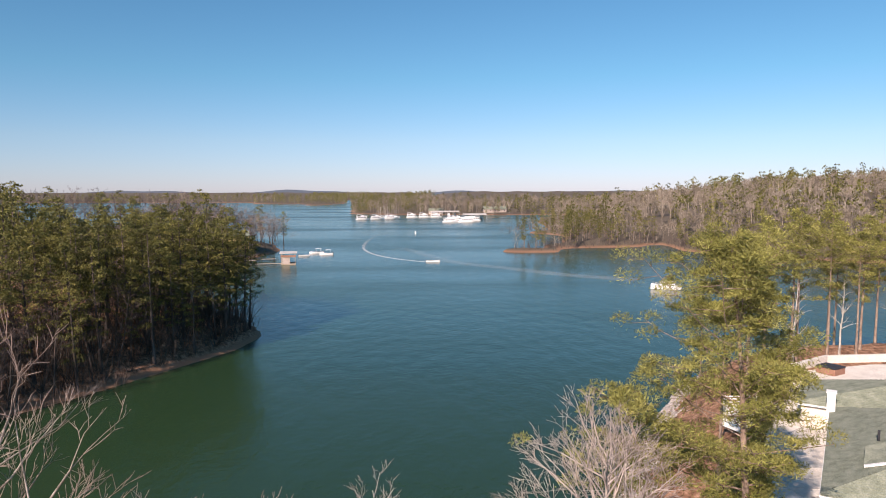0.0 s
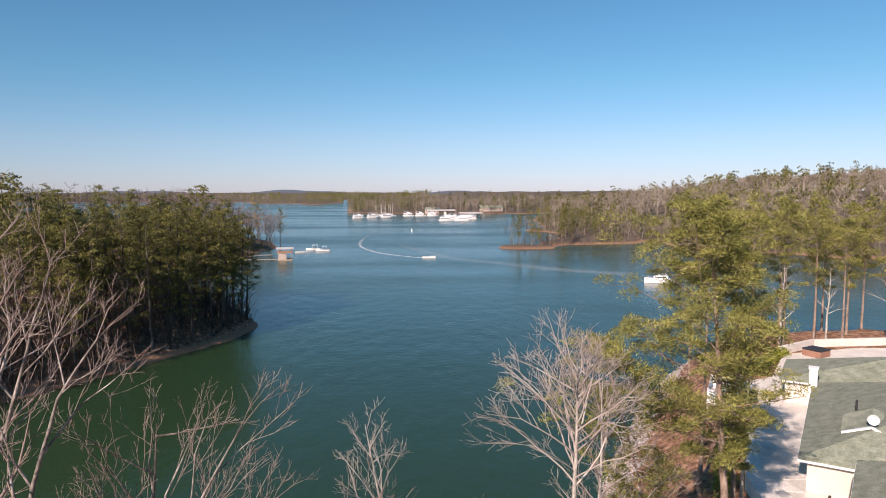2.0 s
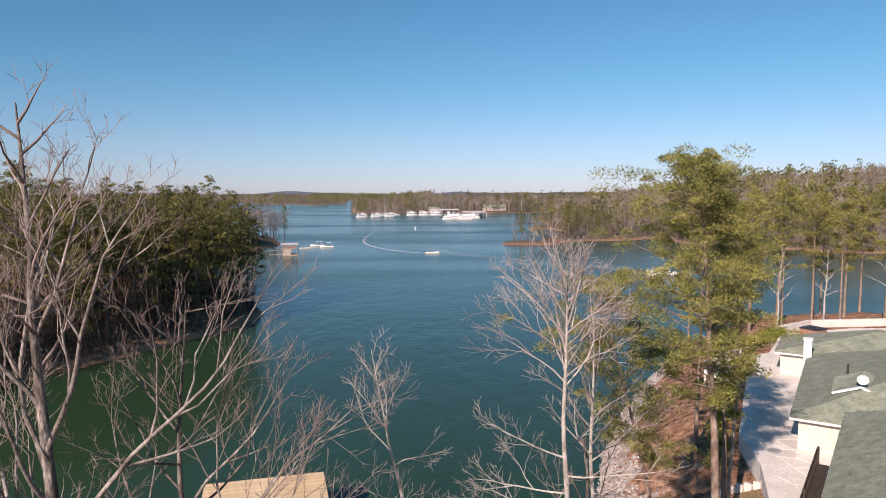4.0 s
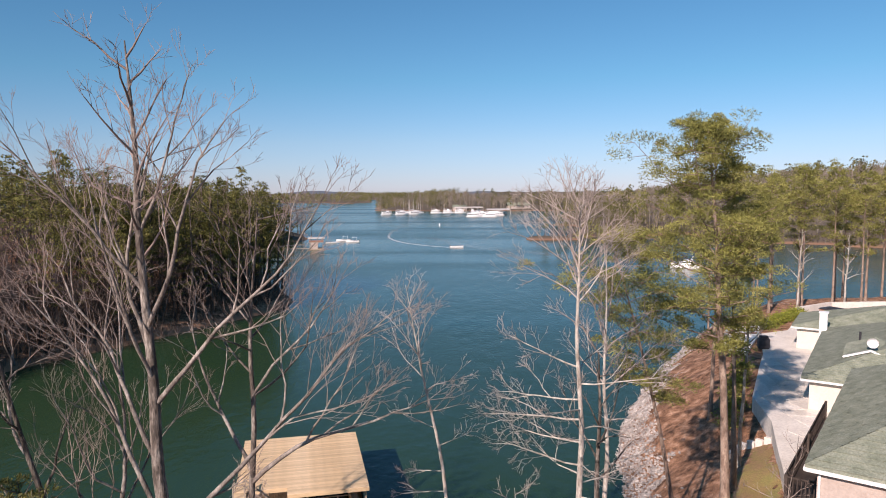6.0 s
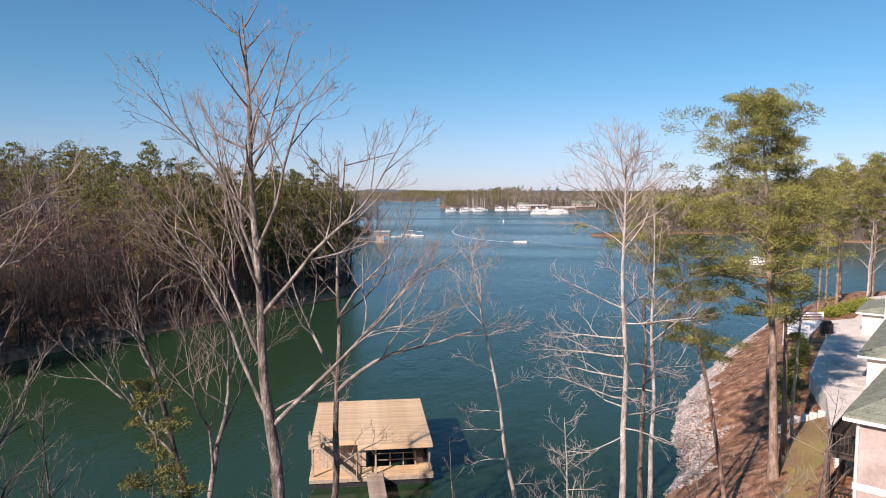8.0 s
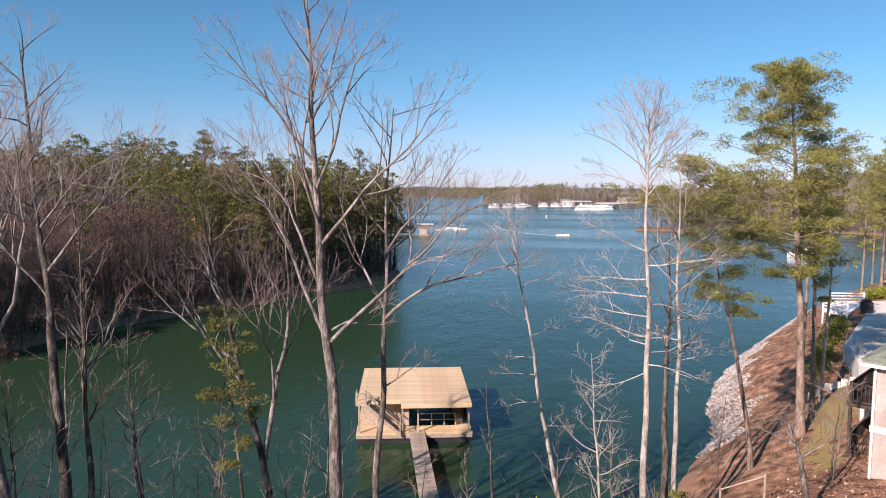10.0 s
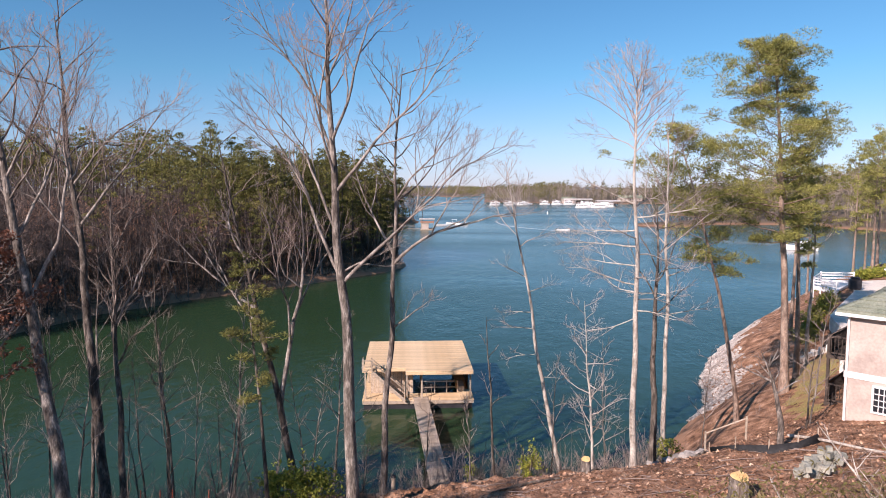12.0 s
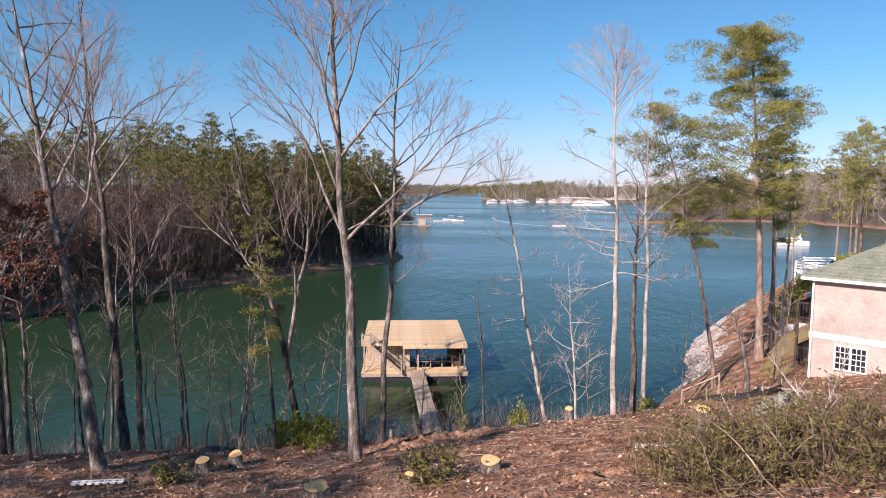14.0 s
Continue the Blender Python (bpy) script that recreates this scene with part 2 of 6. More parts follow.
# ---- mesh tools ----
class Geo:
    """Gathers vertices and faces as arrays and turns them into one mesh."""

    def __init__(self):
        self.v, self.f, self.n = [], [], 0

    def add(self, v, f):
        self.v.append(np.asarray(v, float))
        self.f.append(np.asarray(f, int) + self.n)
        self.n += len(v)

    def mesh(self, name, material, smooth=True):
        me = bpy.data.meshes.new(name)
        if self.n:
            v = np.concatenate(self.v)
            me.vertices.add(len(v))
            me.vertices.foreach_set("co", v.ravel())
            loops = np.concatenate([f.ravel() for f in self.f])
            tot = np.concatenate([np.full(len(f), f.shape[1]) for f in self.f])
            me.loops.add(len(loops))
            me.loops.foreach_set("vertex_index", loops.astype(np.int32))
            me.polygons.add(len(tot))
            me.polygons.foreach_set("loop_start", np.r_[0, np.cumsum(tot)[:-1]].astype(np.int32))
            me.polygons.foreach_set("use_smooth", np.full(len(tot), smooth))
            me.update(calc_edges=True)
        me.materials.append(material)
        return me

    def arrays(self):
        return np.concatenate(self.v), self.f


def part(name, data, material, parent=None, label="", m=None, smooth=True, kind=""):
    """One mesh object, under a parent where one is given. data: a Geo, a bmesh or a mesh."""
    if isinstance(data, Geo):
        data = data.mesh(name, material, smooth)
    elif isinstance(data, bmesh.types.BMesh):
        me = bpy.data.meshes.new(name)
        data.to_mesh(me)
        data.free()
        me.materials.append(material)
        data = me
    ob = new(name, data)
    ob.parent = parent
    if m is not None:
        ob.matrix_basis = m
    if label or kind:
        tagged(ob, label, kind=kind)
    return ob


def empty(name, m, label, category, group="", kind=""):
    ob = new(name)
    ob.matrix_basis = m
    ob.empty_display_size = 0.2
    return tagged(ob, label, category, group, kind)


def box(x0, x1, y0, y1, z0, z1, bevel=0.0):
    bm = bmesh.new()
    bmesh.ops.create_cube(bm, size=1, matrix=Matrix.Translation(((x0 + x1) / 2, (y0 + y1) / 2, (z0 + z1) / 2)) @ Matrix.Diagonal((abs(x1 - x0), abs(y1 - y0), abs(z1 - z0), 1)))
    if bevel:
        bmesh.ops.bevel(bm, geom=bm.edges[:], offset=bevel, segments=1, affect="EDGES")
    return bm


def beam(a, b, w, h, bevel=0.0):
    """A straight timber from a to b."""
    a, b = Vector(a), Vector(b)
    d = b - a
    m = Matrix.Translation((a + b) / 2) @ d.to_track_quat("X", "Z").to_matrix().to_4x4() @ Matrix.Diagonal((d.length, w, h, 1))
    bm = bmesh.new()
    bmesh.ops.create_cube(bm, size=1, matrix=m)
    if bevel:
        bmesh.ops.bevel(bm, geom=bm.edges[:], offset=bevel, segments=1, affect="EDGES")
    return bm


def prism(poly, z0, z1):
    """An upright prism over a plan outline."""
    bm = bmesh.new()
    lo = [bm.verts.new((x, y, z0)) for x, y in poly]
    hi = [bm.verts.new((x, y, z1)) for x, y in poly]
    n = len(poly)
    bm.faces.new(hi)
    bm.faces.new(lo[::-1])
    for i in range(n):
        bm.faces.new((lo[i], lo[(i + 1) % n], hi[(i + 1) % n], hi[i]))
    bmesh.ops.recalc_face_normals(bm, faces=bm.faces)
    return bm


def tube(geo, pts, radii, sides):
    pts, radii = np.asarray(pts, float), np.asarray(radii, float)
    n = len(pts)
    d = np.empty_like(pts)
    d[1:-1] = pts[2:] - pts[:-2]
    d[0], d[-1] = pts[1] - pts[0], pts[-1] - pts[-2]
    d /= np.linalg.norm(d, axis=1)[:, None] + 1e-9
    ref = np.array((1.0, 0, 0)) if abs(d[0][0]) < 0.8 else np.array((0, 1.0, 0))
    u = np.cross(d, ref)
    u /= np.linalg.norm(u, axis=1)[:, None] + 1e-9
    w = np.cross(d, u)
    a = np.arange(sides) * 2 * np.pi / sides
    v = pts[:, None] + radii[:, None, None] * (np.cos(a)[None, :, None] * u[:, None] + np.sin(a)[None, :, None] * w[:, None])
    i = np.arange(n - 1)[:, None] * sides
    j = np.arange(sides)[None]
    k = (j + 1) % sides
    f = np.stack([i + j, i + k, i + sides + k, i + sides + j], -1).reshape(-1, 4)
    geo.add(v.reshape(-1, 3), f)


def wander(rng, p, d, length, n, bend, lift):
    """A crooked line from p along d that turns a little at each step and lifts towards the light."""
    pts = [np.array(p, float)]
    d = np.array(d, float)
    for _ in range(n):
        d = d + rng.normal(0, bend, 3) + np.array((0, 0, lift))
        d /= np.linalg.norm(d)
        pts.append(pts[-1] + d * length / n)
    return np.array(pts), d


def turned(rng, d, angle, az=None):
    """A direction that leaves d by an angle."""
    d = np.asarray(d, float)
    ref = np.array((0, 0, 1.0)) if abs(d[2]) < 0.9 else np.array((1.0, 0, 0))
    u = np.cross(d, ref)
    u /= np.linalg.norm(u)
    w = np.cross(d, u)
    a = rng.uniform(0, 2 * np.pi) if az is None else az
    return d * math.cos(angle) + (u * math.cos(a) + w * math.sin(a)) * math.sin(angle)


def branch(geo, twigs, rng, p, d, length, r, level, depth, dens=1.0, lift=0.05):
    """A crooked limb with side limbs that shorten towards its tip; the last orders go into the twigs."""
    last = level >= depth or length < 0.3
    n = 2 if last else max(3, min(10, int(length / 0.5)))
    pts, end = wander(rng, p, d, length, n, 0.1 if level == 1 else 0.17, lift * 4 / n if level < 3 else lift)
    t = np.linspace(0, 1, len(pts))
    fine = level >= 3
    tube(twigs if fine else geo, pts, r * (1 - 0.85 * t) + (0.003 if fine else 0.006), 3 if fine else 6)
    if last:
        return
    kids = max(2, min(11, int((length * (0.8 if level == 1 else 1.35) + 1.8) * dens)))
    turn = rng.uniform(0, 6.28)
    for i in range(kids):
        s = 0.26 + 0.72 * (i + rng.uniform(0, 0.9)) / kids
        k = min(int(s * n), n - 1)
        q = pts[k] + (pts[k + 1] - pts[k]) * (s * n - k)
        way = pts[k + 1] - pts[k]
        way /= np.linalg.norm(way)
        nd = turned(rng, way, rng.uniform(0.38, 0.75), turn + i * 2.7 + rng.normal(0, 0.5))
        nd[2] += 0.2
        nd /= np.linalg.norm(nd)
        ln = length * (0.6 * (1 - s) + 0.17) * rng.uniform(0.65, 1.25)
        branch(geo, twigs, rng, q, nd, max(ln, 0.3), max(r * (1 - 0.85 * s) * 0.6, 0.003), level + 1, depth, dens, lift)
    for side in (0.0, 3.14):
        branch(geo, twigs, rng, pts[-1], turned(rng, end, rng.uniform(0.15, 0.45), turn + side), length * rng.uniform(0.14, 0.25), r * 0.13, level + 2, depth, dens, lift)


def bare_tree(seed, trunk_pts, r, limbs, depth=4, dens=1.0, crown_from=0.45, crown_n=10, crown_len=0.28, sides=10, rise=(0.45, 0.95), thin=0.05, lift=0.05):
    """Geometry of a leafless tree: bole, main limbs, twigs. limbs: (share of the bole, azimuth, rise, length, radius)."""
    rng = np.random.default_rng(seed)
    bole, big, twigs = Geo(), [], Geo()
    base = np.array(trunk_pts, float)
    t = np.linspace(0, 1, len(base))
    tt = np.linspace(0, 1, 6 * len(base))
    pts = np.stack([np.interp(tt, t, base[:, i]) for i in range(3)], -1)
    for _ in range(3):
        pts[1:-1] = (pts[:-2] + 2 * pts[1:-1] + pts[2:]) / 4
    pts[2:-1] += rng.normal(0, r * 0.05, (len(pts) - 3, 3)) * np.array((1, 1, 0))
    sway = rng.uniform(0, 6.28, 4)
    far = np.minimum(tt * 3, 1)[:, None] * np.minimum((1 - tt) * 4 + 0.3, 1)[:, None]
    pts[:, :2] += far * 0.004 * (base[-1][2] - base[0][2]) * np.stack([np.sin(9 * tt + sway[0]) + 0.6 * np.sin(21 * tt + sway[1]), np.sin(8 * tt + sway[2]) + 0.6 * np.sin(19 * tt + sway[3])], -1)
    rad = r * (1 - 0.985 * tt) ** 0.72 * (1 + 0.45 * np.exp(-tt * 40)) + 0.004
    tube(bole, pts, rad, sides)
    H = base[-1][2] - base[0][2]

    def at(s):
        return np.array([np.interp(s, tt, pts[:, i]) for i in range(3)])

    for s, az, up, ln, lr in limbs:
        g = Geo()
        a, e = radians(az), radians(up)
        branch(g, twigs, rng, at(s), (math.cos(a) * math.cos(e), math.sin(a) * math.cos(e), math.sin(e)), ln, lr, 1, depth, dens, lift)
        big.append(g)
    for i in range(crown_n):
        s = crown_from + (0.995 - crown_from) * (i + rng.uniform(0, 0.8)) / crown_n
        a = i * 2.4 + rng.uniform(-0.5, 0.5)
        e = rng.uniform(*rise)
        rel = (s - crown_from) / (1 - crown_from)
        ln = H * crown_len * (1.0 - 0.6 * rel) * rng.uniform(0.7, 1.2)
        branch(bole if thin > 0.03 else twigs, twigs, rng, at(s), (math.cos(a) * math.cos(e), math.sin(a) * math.cos(e), math.sin(e)), ln, min(r * (1 - 0.8 * s) * 0.5, thin), 2, depth, dens, lift)
    return bole, big, twigs


def tufts(geo, rng, centres, size, blades, flat=0.5, width=0.07):
    """Leaf sprays: narrow blades that spread from each centre."""
    c = np.repeat(np.asarray(centres), blades, axis=0)
    n = len(c)
    d = rng.normal(0, 1, (n, 3)) * np.array((1, 1, flat)) + np.array((0, 0, 0.25))
    d /= np.linalg.norm(d, axis=1)[:, None]
    u = np.cross(d, rng.normal(0, 1, (n, 3)))
    u /= np.linalg.norm(u, axis=1)[:, None] + 1e-9
    ln = size * rng.uniform(0.6, 1.25, (n, 1))
    w = ln * width
    start = c + rng.normal(0, size * 0.22, (n, 3))
    v = np.stack([start, start + d * ln * 0.55 + u * w, start + d * ln, start + d * ln * 0.55 - u * w], 1)
    geo.add(v.reshape(-1, 3), np.arange(n * 4).reshape(n, 4))


def lobes(geo, rng, centres, radii, blades, leaf, flat=0.55, width=0.3, out=0.5, loose=0.4):
    """Clumps of foliage: small sprays that lie over a flattened, uneven lobe round each centre and face outwards."""
    c = np.repeat(np.asarray(centres, float), blades, axis=0)
    R = np.repeat(np.asarray(radii, float), blades)[:, None]
    n = len(c)
    d = rng.normal(0, 1, (n, 3))
    d[:, 2] = np.where(d[:, 2] < -0.4, -d[:, 2], d[:, 2])
    d /= np.linalg.norm(d, axis=1)[:, None]
    p = c + d * R * np.array((1, 1, flat)) * rng.uniform(0.35, 1.1, (n, 1)) ** 0.6
    nor = d * np.array((1, 1, 1 / flat)) 
    nor /= np.linalg.norm(nor, axis=1)[:, None]
    nor = nor + rng.normal(0, loose, (n, 3))
    nor /= np.linalg.norm(nor, axis=1)[:, None]
    t = np.cross(nor, rng.normal(0, 1, (n, 3)))
    t /= np.linalg.norm(t, axis=1)[:, None] + 1e-9
    b = np.cross(nor, t)
    t = t + d * out
    t /= np.linalg.norm(t, axis=1)[:, None]
    ln = leaf * rng.uniform(0.55, 1.3, (n, 1))
    w = b * ln * width
    k = rng.uniform(0.3, 0.7, (n, 1))
    v = np.stack([p - t * ln * 0.4, p + t * ln * (k - 0.4) + w, p + t * ln * 0.6, p + t * ln * (0.6 - k) - w], 1)
    geo.add(v.reshape(-1, 3), np.arange(n * 4).reshape(n, 4))


def pine_tree(seed, height, r, crown_from=0.45, reach=0.22, boughs=26, per=3, lobe=0.8, blades=14, leaf=0.45, lean=(0, 0), top_round=0.6, sides=9, bias=0.0, bias_az=180, width=0.3, segs=6, flat=0.5, extra=(), gap=0.0, out=0.5):
    """Trunk with limbs, and needles, of a southern pine: each bough bears flattened clumps along its outer part. extra: more boughs as (share of height, azimuth, rise, length)."""
    rng = np.random.default_rng(seed)
    wood, green = Geo(), Geo()
    n = 12
    t = np.linspace(0, 1, n)
    pts = np.stack([lean[0] * t**1.4, lean[1] * t**1.4, height * t], -1)
    pts[1:, :2] += np.cumsum(rng.normal(0, 0.012 * height / n, (n - 1, 2)), 0)
    tube(wood, pts, r * (1 - 0.86 * t) * (1 + 0.4 * np.exp(-t * 30)), sides)
    centres, radii, arms = [], [], []
    for i in range(boughs):
        s = crown_from + (0.985 - crown_from) * (i + rng.uniform(0, 0.7)) / boughs
        rel = (s - crown_from) / (1 - crown_from)
        prof = (0.45 + 0.55 * math.sin(min(1.0, rel * 1.7) * math.pi / 2)) * (1 - max(0.0, rel - top_round) / (1 - top_round) * 0.75)
        if rng.random() < gap * (1 - rel):
            continue
        a = i * 2.39996 + rng.uniform(-0.6, 0.6)
        ln = height * reach * prof * rng.uniform(0.5, 1.2) * (1 + bias * math.cos(a - radians(bias_az)))
        arms.append((s, a, rng.uniform(-0.12, 0.28) + rel * 0.55, ln, prof))
    arms += [(s, radians(a), radians(e), ln, 1.0) for s, a, e, ln in extra]
    for s, a, e, ln, prof in arms:
        q = np.array([np.interp(s, t, pts[:, k]) for k in range(3)])
        d = (math.cos(a) * math.cos(e), math.sin(a) * math.cos(e), math.sin(e))
        bp, _ = wander(rng, q, d, ln, segs, 0.13, 0.03)
        tube(wood, bp, np.linspace(max(r * 0.34 * (1.1 - s), 0.02), 0.012, segs + 1), 4 if segs > 3 else 3)
        m = max(2, int(per * (0.5 + 0.7 * ln / (height * reach))))
        for k in range(m):
            f = 0.32 + 0.7 * (k + rng.uniform(0, 1)) / m
            j = min(int(f * segs), segs - 1)
            base = bp[j] + (bp[j + 1] - bp[j]) * (f * segs - j)
            off = rng.normal(0, 1, 3) * np.array((1, 1, 0.3)) * (0.08 * lobe + ln * 0.12)
            if segs > 3:
                tube(wood, np.array([base, base + off]), [0.02, 0.008], 3)
            centres.append(base + off + np.array((0, 0, 0.12 * lobe)))
            radii.append(lobe * rng.uniform(0.55, 1.2) * (0.7 + 0.3 * prof))
    centres.append(pts[-1])
    radii.append(lobe * 0.8)
    lobes(green, rng, centres, radii, blades, leaf, flat, width, out)
    return wood, green


def far_bare(seed, height, r, n1=9, n2=5, thick=1.0):
    """A leafless tree seen from afar: bole, limbs and thin twigs, few faces."""
    rng = np.random.default_rng(seed)
    wood, twigs = Geo(), Geo()
    bole, _ = wander(rng, (0, 0, -0.5), (0, 0, 1), height * 0.86, 5, 0.1, 0.06)
    tube(wood, bole, np.linspace(r, r * 0.2, 6), 4)
    for i in range(n1):
        s = 0.3 + 0.68 * (i + rng.uniform(0, 0.8)) / n1
        j = min(int(s * 5), 4)
        q = bole[j] + (bole[j + 1] - bole[j]) * (s * 5 - j)
        a, e = i * 2.4 + rng.uniform(-0.4, 0.4), rng.uniform(0.25, 0.95)
        d = np.array((math.cos(a) * math.cos(e), math.sin(a) * math.cos(e), math.sin(e)))
        ln = height * rng.uniform(0.22, 0.4) * (1.2 - 0.7 * s)
        lp, _ = wander(rng, q, d, ln, 3, 0.2, 0.1)
        tube(wood, lp, np.linspace(r * 0.35, 0.02 * thick, 4), 3)
        for k in range(n2):
            f = rng.uniform(0.25, 1.0)
            jj = min(int(f * 3), 2)
            qq = lp[jj] + (lp[jj + 1] - lp[jj]) * (f * 3 - jj)
            dd = turned(rng, d, rng.uniform(0.3, 0.9))
            tl = ln * rng.uniform(0.3, 0.6)
            tp = np.array([qq, qq + dd * tl * 0.5 + rng.normal(0, 0.05, 3), qq + dd * tl + np.array((0, 0, 0.12 * tl))])
            tube(twigs, tp, np.array((0.022, 0.016, 0.008)) * thick, 3)
            for _ in range(2):
                d3 = turned(rng, dd, rng.uniform(0.4, 0.9))
                tube(twigs, np.array([tp[1], tp[1] + d3 * tl * 0.6]), np.array((0.015, 0.006)) * thick, 3)
    return wood, twigs


def scatter(geo, proto, x, y, z, s, a, sz=None):
    """Adds a turned and scaled copy of a prototype to a joined mesh."""
    v, fs = proto
    c, q = math.cos(a), math.sin(a)
    w = v * np.array((s, s, sz or s))
    w = np.stack([w[:, 0] * c - w[:, 1] * q + x, w[:, 0] * q + w[:, 1] * c + y, w[:, 2] + z], -1)
    base = geo.n
    geo.v.append(w)
    at = 0
    for f in fs:
        geo.f.append(f + base)
    geo.n += len(w)


# ---- ground and water ----
NEAR = [(-400, -300), (-400, -10), (-60, 5), (-25, 12), (-14, 15.6), (-5, 19.4), (2, 22.5), (6.5, 26), (8.9, 34.7), (12.2, 42), (13, 48.5), (15, 56.5), (20.5, 69.5), (27, 82), (34, 95),
        (42, 101), (60, 103), (90, 100), (160, 85), (400, 60), (700, -300)]
# outline before (-66, 46) is out of view, extended to carry shading trees
LEFT = [(-900, -120), (-300, -60), (-120, -10), (-84, 22), (-66, 46), (-64, 66), (-58, 80), (-51, 92), (-43.5, 107), (-37.5, 120), (-36, 131), (-42, 143), (-64, 160), (-98, 195), (-104, 232), (-84, 258),
        (-80, 290), (-75, 326), (-90, 345), (-150, 360), (-260, 430), (-420, 600), (-900, 700)]
RIGHT = [(27, 311), (36, 306), (50, 307), (63, 321), (90, 334), (115, 345), (112, 310), (128, 285), (170, 255), (250, 235), (420, 215), (900, 180), (2200, 300), (2200, 1100), (300, 900), (160, 760),
         (85, 640), (80, 500), (72, 468), (38, 462), (52, 450), (78, 420), (64, 360), (44, 326)]
FAR = [(-106, 772), (-60, 742), (66, 735), (170, 735), (320, 860), (2200, 1050), (2600, 4700), (-20, 4700), (-60, 2400), (-150, 1100)]
WEST = [(-4000, 900), (-1100, 1500), (-600, 1500), (-440, 1480), (-340, 1300), (-230, 1240), (-190, 1330), (-260, 1800), (-120, 3300), (-100, 4700), (-4000, 4700)]


def inside_depth(poly, X, Y):
    """Distance to the outline, plus inside, minus outside."""
    p = np.array(poly, float)
    q = np.roll(p, -1, axis=0)
    best = np.full(X.shape, 1e9)
    inn = np.zeros(X.shape, bool)
    for (ax, ay), (bx, by) in zip(p, q):
        dx, dy = bx - ax, by - ay
        t = np.clip(((X - ax) * dx + (Y - ay) * dy) / (dx * dx + dy * dy), 0, 1)
        best = np.minimum(best, np.hypot(X - ax - t * dx, Y - ay - t * dy))
        cross = (ay > Y) != (by > Y)
        with np.errstate(divide="ignore", invalid="ignore"):
            inn ^= cross & (X < (bx - ax) * (Y - ay) / (by - ay if by != ay else 1e-9) + ax)
    return np.where(inn, best, -best)


def smooth(a, b, x):
    t = np.clip((x - a) / (b - a), 0, 1)
    return t * t * (3 - 2 * t)


def waves(X, Y, s):
    return np.sin(X / s + 1.3 * np.sin(Y / s * 0.7)) * np.cos(Y / s * 1.1 + np.sin(X / s * 0.6))


def ground_height(X, Y):
    X, Y = np.asarray(X, float), np.asarray(Y, float)
    d = inside_depth(NEAR, X, Y) + 0.35 * waves(X, Y, 1.7) * smooth(0, 4, np.abs(X - 15) + 1)
    xe = np.where(X > -8, np.minimum(X, 18), -8 + (X + 8) * 0.05)
    plane = 5.2 + 0.19 * xe - 0.2 * (np.maximum(Y, -30) - 13)
    w = smooth(19, 33, Y)
    base = plane * (1 - w) + 7.45 * w
    cap = np.where(d < 3.3, 0.92 * d, 3.04 + 0.56 * (d - 3.3))
    near = np.where(d > 0, np.minimum(cap, base), 0.5 * d)
    soft = near + 0.10 * waves(X, Y, 2.1) * smooth(1, 6, d) * (1 - smooth(20, 30, Y))
    out = np.maximum(soft, -4)
    for poly, rise, top, lump in ((LEFT, 0.30, 13, 2.0), (RIGHT, 0.115, 25, 3.0), (FAR, 0.06, 15, 3.0), (WEST, 0.05, 9, 2.0)):
        dd = inside_depth(poly, X, Y)
        big = waves(X, Y, 38)
        h = np.where(dd > 0, np.minimum(1.0 * np.minimum(dd, 1.2) + rise * np.maximum(dd - 1.2, 0), top + lump * big), 0.4 * dd)
        out = np.maximum(out, np.maximum(h, -4))
    return out


def axis(fine0, fine1, step, far0, far1):
    a = list(np.arange(fine0, fine1 + 1e-6, step))
    x, s = fine1, step
    while x < far1:
        s *= 1.13
        x += s
        a.append(min(x, far1))
    x, s, low = fine0, step, []
    while x > far0:
        s *= 1.13
        x -= s
        low.append(max(x, far0))
    return np.array(low[::-1] + a)


gx, gy = axis(-70, 66, 1.0, -4600, 4600), axis(-30, 112, 1.0, -1500, 4850)
GX, GY = np.meshgrid(gx, gy)
GZ = ground_height(GX, GY)
nx, ny = len(gx), len(gy)
gi = (np.arange(ny - 1)[:, None] * nx + np.arange(nx - 1)[None]).ravel()
sheet = Geo()
sheet.add(np.stack([GX, GY, GZ], -1).reshape(-1, 3), np.stack([gi, gi + 1, gi + nx + 1, gi + nx], -1))
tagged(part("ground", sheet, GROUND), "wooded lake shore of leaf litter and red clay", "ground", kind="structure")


def gz(x, y):
    """The ground's height, read from its sheet."""
    i, j = min(max(int(np.searchsorted(gx, x)) - 1, 0), nx - 2), min(max(int(np.searchsorted(gy, y)) - 1, 0), ny - 2)
    u, w = (x - gx[i]) / (gx[i + 1] - gx[i]), (y - gy[j]) / (gy[j + 1] - gy[j])
    a, b = GZ[j, i] + u * (GZ[j, i + 1] - GZ[j, i]), GZ[j + 1, i] + u * (GZ[j + 1, i + 1] - GZ[j + 1, i])
    return float(a + w * (b - a))


def gzs(pts):
    p = np.array(pts, float).reshape(-1, 2)
    return ground_height(p[:, 0], p[:, 1])


lake = Geo()
lx, ly = np.linspace(-4700, 4700, 24), np.linspace(-1500, 4880, 24)
LX, LY = np.meshgrid(lx, ly)
li = (np.arange(23)[:, None] * 24 + np.arange(23)[None]).ravel()
lake.add(np.stack([LX, LY, 0 * LX], -1).reshape(-1, 3), np.stack([li, li + 1, li + 25, li + 24], -1))
tagged(part("water", lake, WATER), "rippled blue-green lake water", "water", kind="structure")

